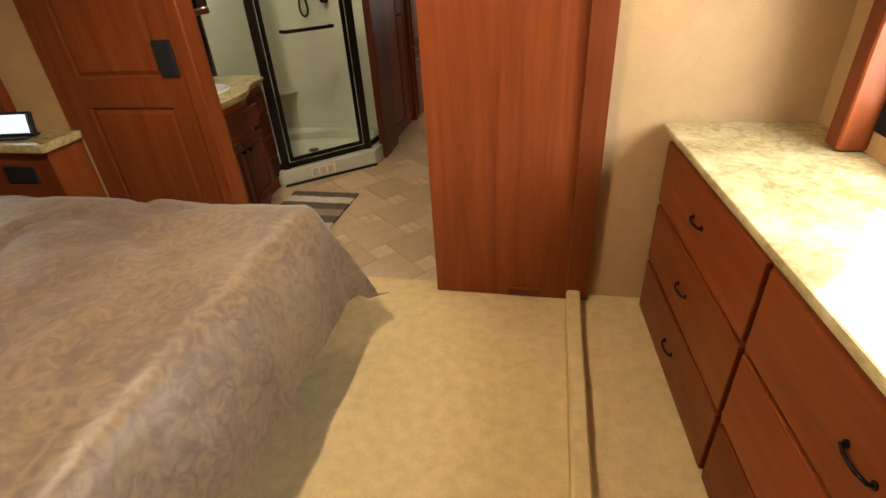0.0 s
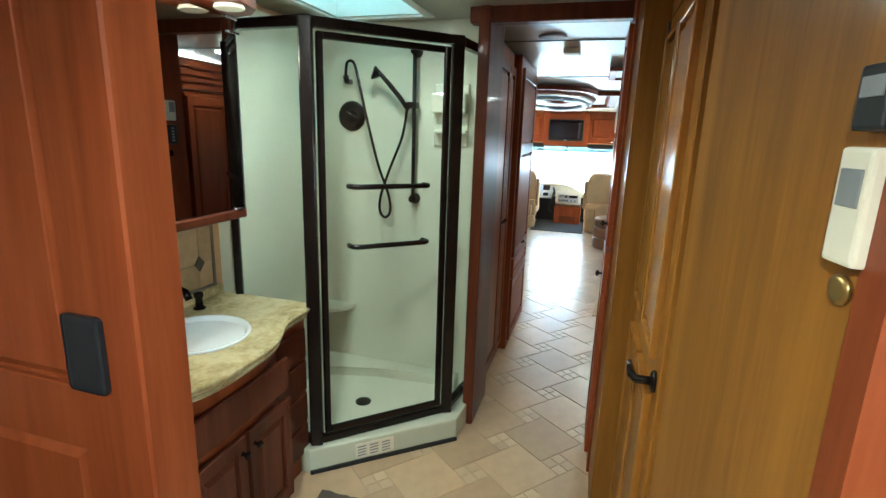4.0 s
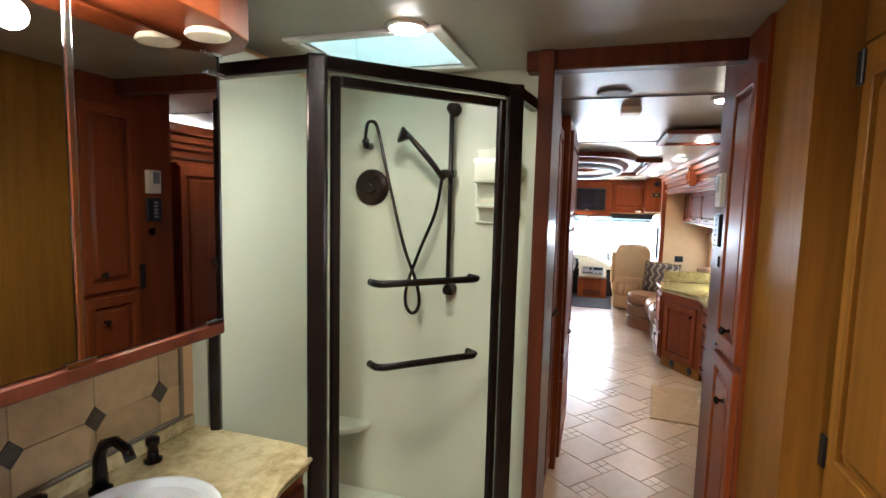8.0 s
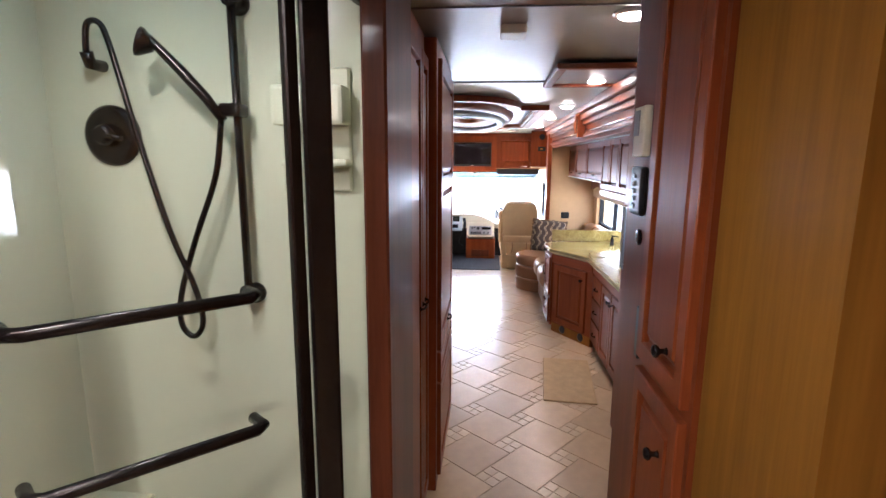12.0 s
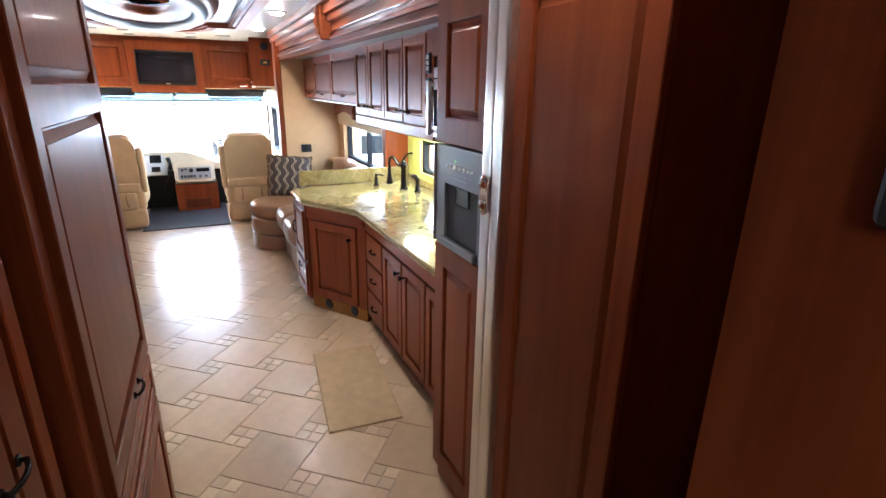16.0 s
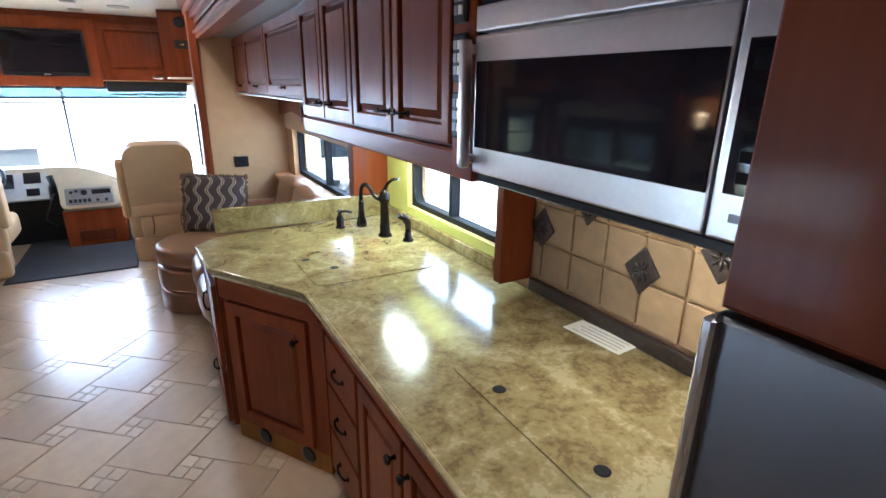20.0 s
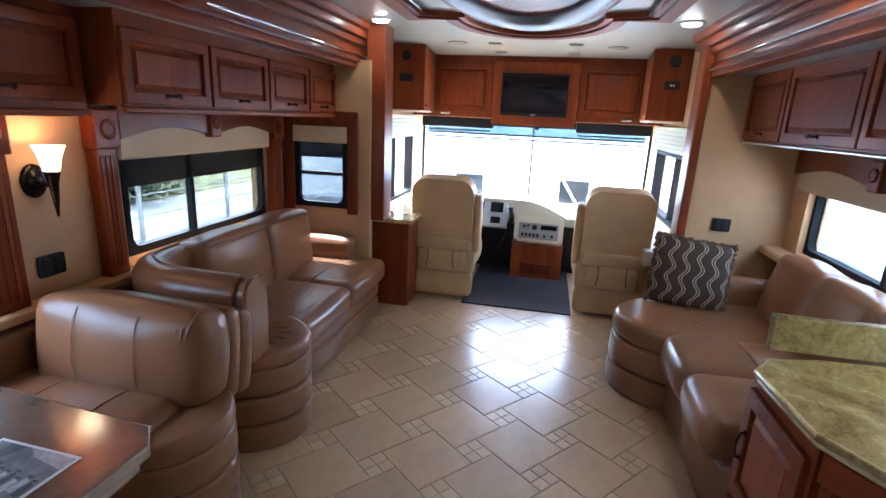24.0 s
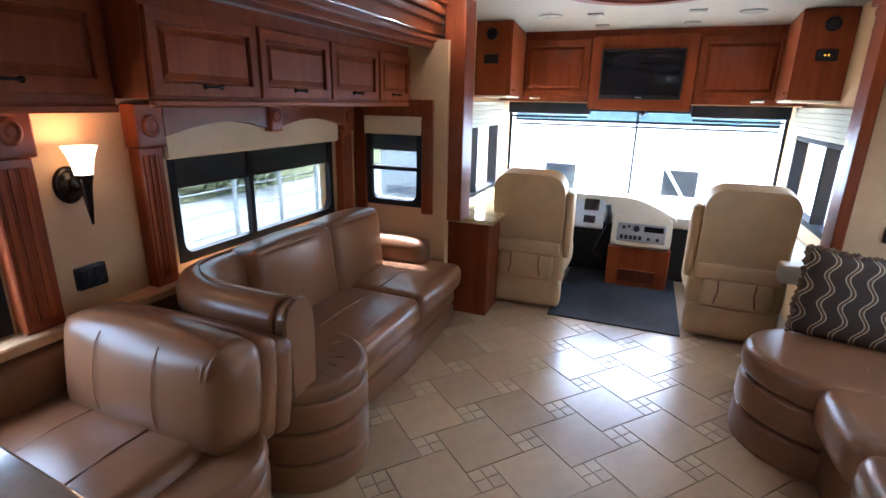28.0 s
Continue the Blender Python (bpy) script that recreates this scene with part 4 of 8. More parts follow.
# Backsplash of the vanity: large tan tiles with dark diamonds
TILE_TAN = glazed("tan_wall_tile", (0.34, 0.225, 0.108), 0.45, 0.28, 22, 0.07, 0.1, 0.72, 1.2)
PENCIL = plain("pencil_border", (0.13, 0.095, 0.055), 0.4, vary=0.3, scale=60, bump=0.06)
TILE_DARK = plain("dark_accent_tile", (0.06, 0.045, 0.035), 0.35, metal=0.4, vary=0.4, scale=60, bump=0.1)
sp = thing("backsplash", (-1.12, 2.62, 0.852), 90, "tan tile backsplash with dark diamond inserts", "backsplash", kind="structure")
for c in range(-1, 5):
    u0, u1 = max(0.0, 0.121 + c * 0.257), min(1.245, 0.378 + c * 0.257)
    for z0, z1 in ((0.062, 0.178), (0.178, 0.45)):
        part("tile", boxes((u0 + 0.001, u1 - 0.001, -0.012, 0.0, z0 + 0.001, z1 - 0.001), bevel=0.002), TILE_TAN, sp)
for c in range(5):
    bm = turned(boxes((-0.027, 0.027, -0.016, -0.010, -0.027, 0.027), bevel=0.002), Matrix.Translation((c * 0.257 + 0.121, 0, 0.178)) @ Matrix.Rotation(radians(45), 4, "Y"))
    part("diamond", bm, TILE_DARK, sp, "dark bronze diamond tile")
part("upstand", boxes((0.0, 1.31, -0.02, 0.0, 0.002, 0.048), bevel=0.005, seg=2), EDGE_STONE, sp, "stone upstand")
part("border", boxes((1.247, 1.265, -0.017, 0.0, 0.048, 0.45), bevel=0.004), PENCIL, sp, "dark pencil border")
part("border", boxes((0.0, 1.247, -0.017, 0.0, 0.048, 0.061), bevel=0.004), PENCIL, sp, "dark pencil border")


# Shower
A, B, C0, D = Vector((-1.02, 3.95)), Vector((-0.595, 3.918)), Vector((-0.08, 4.509)), Vector((-0.03, 4.94))


def shower():
    ob = thing("shower", (0, 0, 0), 0, "corner shower with dark bronze frame and glass door", "shower")
    pan = [(-1.02, 3.88), (-0.60, 3.84), (0.0, 4.44), (0.04, 4.94), (-1.02, 4.94)]
    part("base", prism(bmesh.new(), pan, 0.0, 0.13, 0.012), SHOWER, ob, "pale moulded shower curb")
    part("floor_pan", prism(bmesh.new(), [(-1.0, 4.05), (-0.60, 4.02), (-0.12, 4.56), (-0.10, 4.92), (-1.0, 4.92)], 0.128, 0.134, 0.002), SHOWER, ob)
    bm = bmesh.new()
    prism(bm, [(-1.0, 4.92), (-1.0, 4.55), (-0.85, 4.70), (-0.6, 4.78), (-0.35, 4.80), (-0.1, 4.80), (-0.1, 4.92)], 0.12, 0.20, 0.02, 3)
    part("moulded_ledge", bm, SHOWER, ob)
    part("left_wall", boxes((-1.12, -1.02, 3.95, 4.95, 0.0, 2.2)), SHOWER, ob, "pale gelcoat side wall")
    part("right_wall", boxes((-0.06, -0.02, 4.86, 4.95, 0.0, 2.15)), SHOWER, ob)
    part("back_wall", boxes((-1.02, -0.02, 4.93, 4.948, 0.13, 2.2)), SHOWER, ob, "pale gelcoat back wall")
    def bar(p, q, z0, z1, w, nm="rail"):
        d = (q - p)
        L, a = d.length, math.degrees(math.atan2(d.y, d.x))
        bm = boxes((0, L, -w / 2, w / 2, z0, z1), bevel=0.006, seg=2)
        o = part(nm, turned(bm, pose(p.x, p.y, 0, 0, 0, a)), BRONZE, ob)
        return o
    for p, q in ((A, B), (B, C0), (C0, D)):
        bar(p, q, 0.132, 0.17, 0.04)
        bar(p, q, 2.06, 2.105, 0.045)
        d = (q - p).normalized()
        L, a = (q - p).length, math.degrees(math.atan2(d.y, d.x))
        g = part("glass_panel", turned(boxes((0.02, L - 0.02, -0.003, 0.003, 0.17, 2.06)), pose(p.x, p.y, 0, 0, 0, a)), GLASS, ob, "clear glass")
        g.visible_shadow = False
    for p, w in ((A, 0.035), (B, 0.06), (C0, 0.06), (D, 0.035)):
        part("post", turned(boxes((-w / 2, w / 2, -w / 2, w / 2, 0.132, 2.105), bevel=0.008, seg=2), pose(p.x, p.y, 0, 0, 0, 25)), BRONZE, ob)
    d = (C0 - B).normalized()
    n = Vector((d.y, -d.x))
    a = math.degrees(math.atan2(d.y, d.x))
    door = part("door_frame", turned(boxes((0.045, 0.075, -0.012, 0.012, 0.18, 2.05), (0.71, 0.74, -0.012, 0.012, 0.18, 2.05), (0.075, 0.71, -0.012, 0.012, 0.18, 0.21), (0.075, 0.71, -0.012, 0.012, 2.02, 2.05), bevel=0.004), pose(B.x, B.y, 0, 0, 0, a)), BRONZE, ob, "dark bronze door frame")
    for z in (1.404, 1.127):
        bm = bmesh.new()
        tube(bm, [(0.19, 0.0, z), (0.19, -0.045, z), (0.21, -0.06, z), (0.58, -0.06, z), (0.60, -0.045, z), (0.60, 0.0, z)], 0.0125, 12)
        part("towel_bar", turned(bm, pose(B.x, B.y, 0, 0, 0, a)), BRONZE, ob, "dark bronze towel bar on the door")
    part("drain", lathe(bmesh.new(), [(0.045, 0.134), (0.045, 0.139), (0.03, 0.14)], 18, (-0.55, 4.42, 0)), BRONZE, ob)
    # vent grille on the curb
    e0, e1 = Vector((-0.60, 3.84)), Vector((0.0, 4.44))
    ea = math.degrees(math.atan2(e1.y - e0.y, e1.x - e0.x))
    gr = part("vent_grille", turned(boxes((0.24, 0.46, -0.006, 0.0, 0.03, 0.11), bevel=0.002), pose(e0.x, e0.y, 0, 0, 0, ea)), IVORY, ob, "ivory vent grille")
    for k in range(4):
        for c in range(3):
            part("slot", turned(boxes((0.255 + c * 0.068, 0.312 + c * 0.068, -0.0075, -0.006, 0.042 + k * 0.016, 0.049 + k * 0.016)), pose(e0.x, e0.y, 0, 0, 0, ea)), GREY, gr)
    part("base_trim", turned(boxes((0.0, 0.85, -0.012, 0.0, 0.0, 0.02)), pose(e0.x, e0.y, 0, 0, 0, ea)), BLACK, ob, "black base trim")
    return ob


shower()
fit_ = thing("shower_fittings", (0, 4.93, 0), 0, "dark bronze hand shower on a slide rail", "shower head")
RX = -0.41
part("slide_rail", tube(bmesh.new(), [(RX, -0.05, 1.27), (RX, -0.05, 2.09)], 0.0115, 12), BRONZE, fit_)
for z in (1.27, 2.09):
    part("rail_end", turned(lathe(bmesh.new(), [(0.032, 0), (0.032, 0.012), (0.02, 0.02), (0.018, 0.06), (0.022, 0.064)], 16), Matrix.Translation((RX, 0, z)) @ Matrix.Rotation(radians(90), 4, "X")), BRONZE, fit_)
part("clamp", turned(boxes((-0.035, 0.025, -0.09, -0.03, -0.018, 0.018), bevel=0.01, seg=3), Matrix.Translation((RX, 0, 1.80))), BRONZE, fit_)
part("hand_shower", tube(bmesh.new(), [(RX - 0.02, -0.09, 1.77), (RX - 0.06, -0.10, 1.83), (RX - 0.12, -0.11, 1.90), (RX - 0.17, -0.12, 1.955), (RX - 0.195, -0.125, 1.97)], [0.012, 0.014, 0.014, 0.012, 0.02], 12), BRONZE, fit_)
part("spray_head", turned(lathe(bmesh.new(), [(0.014, -0.03), (0.036, 0.0), (0.038, 0.010), (0.03, 0.014)], 18), Matrix.Translation((RX - 0.205, -0.13, 1.965)) @ Matrix.Rotation(radians(-70), 4, "Y") @ Matrix.Rotation(radians(30), 4, "X")), BRONZE, fit_)
part("wall_elbow", tube(bmesh.new(), [(-0.83, 0.0, 1.93), (-0.83, -0.05, 1.93), (-0.83, -0.06, 1.96)], 0.017, 12), BRONZE, fit_)
hose = [(-0.83, -0.06, 1.96), (-0.82, -0.06, 2.03), (-0.785, -0.06, 2.035), (-0.76, -0.06, 1.98), (-0.70, -0.07, 1.75), (-0.62, -0.08, 1.47), (-0.55, -0.09, 1.30), (-0.535, -0.09, 1.20), (-0.565, -0.09, 1.155), (-0.60, -0.09, 1.19), (-0.60, -0.08, 1.28), (-0.54, -0.08, 1.45), (-0.47, -0.08, 1.62), (-0.44, -0.085, 1.77)]
def smooth_curve(pts, n=5):
    out, P = [], [Vector(p) for p in pts]
    for i in range(len(P) - 1):
        p0, p1, p2, p3 = P[max(i - 1, 0)], P[i], P[i + 1], P[min(i + 2, len(P) - 1)]
        for k in range(n):
            t = k / n
            out.append(0.5 * ((2 * p1) + (p2 - p0) * t + (2 * p0 - 5 * p1 + 4 * p2 - p3) * t * t + (3 * p1 - p0 - 3 * p2 + p3) * t ** 3))
    return out + [P[-1]]
part("hose", tube(bmesh.new(), smooth_curve(hose), 0.0085, 8), BRONZE, fit_)
val = thing("shower_valve", (-0.82, 4.93, 1.735), 0, "round dark bronze shower valve plate", "tap")
part("plate", turned(lathe(bmesh.new(), [(0.088, 0), (0.088, 0.008), (0.075, 0.018), (0.06, 0.02)], 28), Matrix.Rotation(radians(90), 4, "X")), BRONZE, val)
part("knob", turned(lathe(bmesh.new(), [(0.035, 0.018), (0.03, 0.045), (0.02, 0.06)], 16), Matrix.Rotation(radians(90), 4, "X")), BRONZE, val)
part("lever", tube(bmesh.new(), [(0, -0.05, 0), (0.03, -0.055, -0.005), (0.065, -0.055, -0.01)], 0.008, 10), BRONZE, val)
sh = thing("soap_shelf", (-0.20, 4.93, 1.70), 0, "pale moulded soap shelf on the shower wall", "shelf")
part("back", boxes((-0.1, 0.1, -0.02, 0, -0.12, 0.22), bevel=0.006), SHOWER, sh)
part("box", boxes((-0.1, 0.1, -0.10, -0.018, 0.06, 0.165), bevel=0.012, seg=2), SHOWER, sh)
part("ledge", boxes((-0.085, 0.1, -0.08, -0.018, -0.05, -0.03), bevel=0.008, seg=2), SHOWER, sh)
bm = prism(bmesh.new(), [(0, 0), (0.21, 0)] + [(0.21 * math.cos(radians(-a)), 0.21 * math.sin(radians(-a))) for a in range(10, 90, 10)] + [(0, -0.21)], 0, 0.03, 0.01)
solo("corner_shelf", bm, SHOWER, "pale corner foot shelf in the shower", "shelf", place=(-1.02, 4.93, 0.53))

# Skylight over the shower
sk = thing("skylight", (0, 0, 0), 0, "white-framed skylight over the shower", "skylight", kind="structure")
x0, x1, y0, y1 = SKY_HOLE
part("frame", boxes((x0 - 0.05, x1 + 0.05, y0 - 0.05, y0, 2.248, 2.262), (x0 - 0.05, x1 + 0.05, y1, y1 + 0.05, 2.248, 2.262), (x0 - 0.05, x0, y0, y1, 2.248, 2.262), (x1, x1 + 0.05, y0, y1, 2.248, 2.262), bevel=0.004), WHITE, sk)
part("shaft", boxes((x0 + 0.004, x0 + 0.012, y0 + 0.012, y1 - 0.012, 2.262, 2.55), (x1 - 0.012, x1 - 0.004, y0 + 0.012, y1 - 0.012, 2.262, 2.55), (x0 + 0.004, x1 - 0.004, y0 + 0.004, y0 + 0.012, 2.262, 2.55), (x0 + 0.004, x1 - 0.004, y1 - 0.012, y1 - 0.004, 2.262, 2.55)), WHITE, sk)
dome = part("dome", boxes((x0, x1, y0, y1, 2.545, 2.55)), FROSTED, sk)

rug = thing("bath_rug", (-0.22, 3.30, 0.002), -1, "striped brown and cream bath rug", "rug")
STR = [plain("rug_brown", (0.09, 0.07, 0.05), 0.95, vary=0.3, scale=150, bump=0.15), plain("rug_cream", (0.48, 0.42, 0.32), 0.95, vary=0.2, scale=150, bump=0.15), plain("rug_taupe", (0.27, 0.19, 0.13), 0.95, vary=0.2, scale=150, bump=0.15)]
ys = [0.43, 0.33, 0.215, 0.10, -0.015, -0.13, -0.245, -0.36, -0.43]
rug_rnd = random.Random(31)
woven = [[(-0.26 + 0.52 * k / 26 + (rug_rnd.uniform(-0.006, 0.006) if k in (0, 26) else 0), y + rug_rnd.uniform(-0.007, 0.007)) for k in range(27)] for y in ys]
for i in range(len(ys) - 1):
    part("stripe", prism(bmesh.new(), woven[i + 1] + woven[i][::-1], 0, 0.014, 0.0), STR[[0, 1, 0, 2, 0, 1, 0, 1][i]], rug, ["brown stripe", "cream stripe", "brown stripe", "taupe stripe", "brown stripe", "cream stripe", "brown stripe", "cream stripe"][i])


def small_things():
    # toilet-room door
    d = thing("door_2", (0.80, 3.98, 0.005), -90, "cherry toilet-room door in a warm-lit tone with raised panels", "door", kind="structure")
    part("slab", boxes((0.01, 0.86, -0.0, 0.035, 0.005, 2.05), bevel=0.004), WARM_LIT_CHERRY, d)
    for z0, z1 in ((0.12, 0.98), (1.08, 1.98)):
        for a, b in ((0.10, 0.42), (0.45, 0.77)):
            panel_door(d, a, b, z0, z1, 0.0, WARM_LIT_CHERRY, name="raised_panel", stile=0.02)
    for z in (0.25, 1.08, 2.0):
        part("hinge", boxes((-0.012, 0.02, -0.008, 0.004, z - 0.04, z + 0.04), bevel=0.003), BLACK, d, "black hinge")
    bm = bmesh.new()
    tube(bm, [(0.80, 0, 1.03), (0.80, -0.05, 1.03), (0.78, -0.058, 1.032), (0.74, -0.06, 1.036), (0.68, -0.058, 1.03)], [0.012, 0.012, 0.012, 0.010, 0.008], 10)
    part("lever", bm, BRONZE, d, "dark bronze lever")
    part("rose", turned(lathe(bmesh.new(), [(0.03, 0), (0.03, 0.008), (0.02, 0.014)], 16), Matrix.Translation((0.80, 0, 1.03)) @ Matrix.Rotation(radians(90), 4, "X")), BRONZE, d)
    # controls on the panelling beside the door
    for nm, y, z, w, h, m, lab in (("wall_sensor", 2.47, 1.705, 0.06, 0.075, BLACK, "small black sensor on the panelling"), ("thermostat", 2.475, 1.58, 0.06, 0.14, IVORY, "white thermostat on the panelling")):
        ob = thing(nm, (0.922 - 0.152 * (y - 2.375), y, z), -81.4, lab, "thermostat" if nm == "thermostat" else "sensor")
        part("case", boxes((-w / 2, w / 2, -0.022, 0, -h / 2, h / 2), bevel=0.006, seg=2), m, ob)
        part("screen", boxes((-w / 3, w / 3, -0.024, -0.021, h * 0.0, h * 0.32), bevel=0.001), GREY, ob, "grey display")
    ob = thing("key_lock", (0.905, 2.485, 1.475), -81.4, "small round brass lock", "lock")
    part("ring", turned(lathe(bmesh.new(), [(0.02, 0), (0.02, 0.006), (0.012, 0.008)], 16), Matrix.Rotation(radians(90), 4, "X")), plain("brass", (0.45, 0.3, 0.1), 0.3, metal=0.9), ob)
    # narrow cabinet
    c = thing("narrow_cabinet", (0.70, 4.79, 0.0), -90, "narrow cherry cabinet with two doors beside the aisle", "cabinet")
    panel_door(c, 0.02, 0.375, 1.17, 2.12, 0.0, CHERRY, "knob", (0.70, 0.095), stile=0.05)
    panel_door(c, 0.02, 0.375, 0.10, 1.14, 0.0, CHERRY, "knob", (0.70, 0.88), stile=0.05)
    part("hinge", boxes((-0.03, 0.0, -0.012, 0.0, 1.15, 1.29), bevel=0.003), BLACK, c, "black hinge")
    # thermostat and switches on the post
    ob = thing("thermostat", (0.70, 4.90, 1.745), -90, "white wall thermostat on the cherry post", "thermostat")
    part("case", boxes((-0.045, 0.045, -0.022, 0, -0.065, 0.065), bevel=0.006, seg=2), IVORY, ob)
    part("screen", boxes((-0.035, 0.01, -0.0245, -0.021, -0.01, 0.055), bevel=0.001), GREY, ob, "dark display")
    for k in range(3):
        part("button", boxes((0.02, 0.036, -0.025, -0.021, 0.04 - k * 0.022, 0.05 - k * 0.022)), IVORY, ob)
    ob = thing("switch_panel", (0.70, 4.90, 1.59), -90, "black panel of switches on the cherry post", "switch")
    part("plate", boxes((-0.05, 0.05, -0.02, 0, -0.065, 0.065), bevel=0.012, seg=3), BLACK, ob)
    for k in range(5):
        part("button", boxes((-0.02, 0.005, -0.024, -0.019, 0.034 - k * 0.02, 0.046 - k * 0.02), bevel=0.002), GREY, ob)
    ob = thing("key_lock", (0.70, 4.89, 1.465), -90, "small round dark bronze lock", "lock")
    part("ring", turned(lathe(bmesh.new(), [(0.022, 0), (0.022, 0.006), (0.013, 0.008)], 18), Matrix.Rotation(radians(90), 4, "X")), BRONZE, ob)


small_things()


def pantry(y0, y1, xf, label, louvre):
    ob = thing("pantry_cabinet", (xf, y0, 0.0), 90, label, "cabinet")
    w = y1 - y0
    part("body", boxes((0, w, 0.0, 0.3, 0.0, 2.2), bevel=0.004), CHERRY, ob)
    if louvre:
        panel_door(ob, 0.02, 0.545, 0.08, 2.1, 0.0, CHERRY, "level", (0.92, 0.49))
        panel_door(ob, 0.555, w - 0.01, 0.08, 2.1, 0.0, CHERRY, "level", (0.14, 0.49))
    else:
        a, b = 0.06, w - 0.10
        panel_door(ob, a, b, 0.74, 2.12, 0.0, CHERRY, "level", (0.55, 0.035), stile=0.065, mids=(1.56,))
        panel_door(ob, a, b, 0.575, 0.725, 0.0, CHERRY, name="drawer", stile=0.04)
        panel_door(ob, a, b, 0.06, 0.56, 0.0, CHERRY, stile=0.065)
    return ob


pantry(5.09, 5.90, 0.0, "tall cherry pantry with paired doors", True)
pantry(5.95, 6.97, 0.05, "tall cherry pantry with stacked raised panels", False)
# ---- kitchen slide-out ----
PALE_BUTTON = plain("pale_button", (0.72, 0.72, 0.71), 0.25, metal=0.2, vary=0.03, bump=0)
GREEN_LED = glow("green_light", (0.25, 1.0, 0.1), 0.06)
DISPENSER = plain("grey_dispenser", (0.18, 0.18, 0.185), 0.38, metal=0.7, vary=0.05)


def fridge():
    ob = thing("refrigerator", (1.058, 6.668, 0.0), -90, "wood-panelled refrigerator with steel ice dispenser", "refrigerator")
    part("body", boxes((0, 1.11, 0.025, 0.7, 0.0, 1.90)), CHERRY, ob)
    panel_door(ob, 0.0, 0.425, 1.425, 1.88, 0.02, CHERRY, name="freezer_panel", stile=0.085)
    panel_door(ob, 0.0, 0.425, 0.08, 1.065, 0.02, CHERRY, name="freezer_panel", stile=0.085)
    dp = part("dispenser", frame_bm([0.0, 0.088, 0.362, 0.425], [1.07, 1.098, 1.292, 1.42], 0.02, 0.02), DISPENSER, ob, "brushed steel dispenser panel")
    part("side_edge", boxes((-0.004, 0.004, -0.008, 0.02, 1.07, 1.42), bevel=0.002), STEEL, dp, "bright steel edge")
    part("recess", boxes((0.086, 0.364, 0.012, 0.018, 1.096, 1.294)), BLACK, dp, "black dispenser recess")
    part("water_lever", boxes((0.18, 0.27, 0.006, 0.012, 1.23, 1.29), bevel=0.006, seg=2), BLACK, dp, "black dispenser lever")
    part("drip_ledge", boxes((0.075, 0.375, -0.018, 0.001, 1.076, 1.102), bevel=0.006, seg=2), DISPENSER, dp)
    for x, r in ((0.120, 0.0055), (0.145, 0.0055), (0.182, 0.0075), (0.218, 0.0075), (0.256, 0.0075), (0.292, 0.005), (0.318, 0.005)):
        part("button", turned(lathe(bmesh.new(), [(r, 0), (r * 1.1, 0.004), (r * 0.75, 0.007)], 14), Matrix.Translation((x, 0.0, 1.355)) @ Matrix.Rotation(radians(90), 4, "X")), PALE_BUTTON, dp, "small bright button")
    part("pilot_light", turned(lathe(bmesh.new(), [(0.0025, 0), (0.002, 0.002)], 10), Matrix.Translation((0.182, 0.0, 1.375)) @ Matrix.Rotation(radians(90), 4, "X")), GREEN_LED, dp, "green pilot light")
    for x in (0.12, 0.18, 0.22, 0.26, 0.30):
        part("printed_mark", boxes((x - 0.010, x + 0.010, -0.0008, 0.0005, 1.330, 1.333)), GREY, dp)
    part("printed_mark", boxes((0.17, 0.27, -0.0008, 0.0005, 1.315, 1.320)), GREY, dp)
    for x in (0.440, 0.503):
        part("handle_strip", boxes((x, x + 0.058, -0.028, 0.02, 0.06, 1.88), bevel=0.014, seg=3), STEEL, ob, "full-height steel handle strip")
    lt = part("latch", turned(prism(bmesh.new(), rounded(0.042, 0.115, 0.020), 0, 0.010, 0.003), Matrix.Translation((0.478, -0.028, 1.315)) @ Matrix.Rotation(radians(90), 4, "X")), CHROME, ob, "chrome travel latch")
    for z in (1.285, 1.345):
        part("latch_disc", turned(lathe(bmesh.new(), [(0.018, 0), (0.018, 0.004), (0.013, 0.007), (0.007, 0.008), (0.006, 0.012)], 18), Matrix.Translation((0.478, -0.038, z)) @ Matrix.Rotation(radians(90), 4, "X")), CHROME, lt, "round chrome latch button")
    panel_door(ob, 0.56, 1.11, 0.08, 1.88, 0.02, CHERRY, name="fridge_panel", stile=0.07)
    return ob


fridge()
solo("fridge_kick", boxes((1.10, 1.7, 5.56, 6.66, 0.0, 0.07)), BLACK, "black kick strip under the refrigerator", "trim", kind="structure")

CT = 0.83
edge = [(1.19, 6.68), (1.18, 8.46), (0.90, 8.97), (0.88, 9.36), (0.94, 9.46), (1.12, 9.52), (1.92, 9.58), (1.92, 6.68)]


def inset(o, d):
    return [(1.19 + d, 6.68), (1.18 + d, 8.47 + d * 0.4), (0.90 + d, 8.98 + d * 0.6), (0.88 + d, 9.36 - d * 0.3), (0.94 + d, 9.46 - d), (1.12, 9.52 - d), (1.92, 9.58 - d), (1.92, 6.68)]


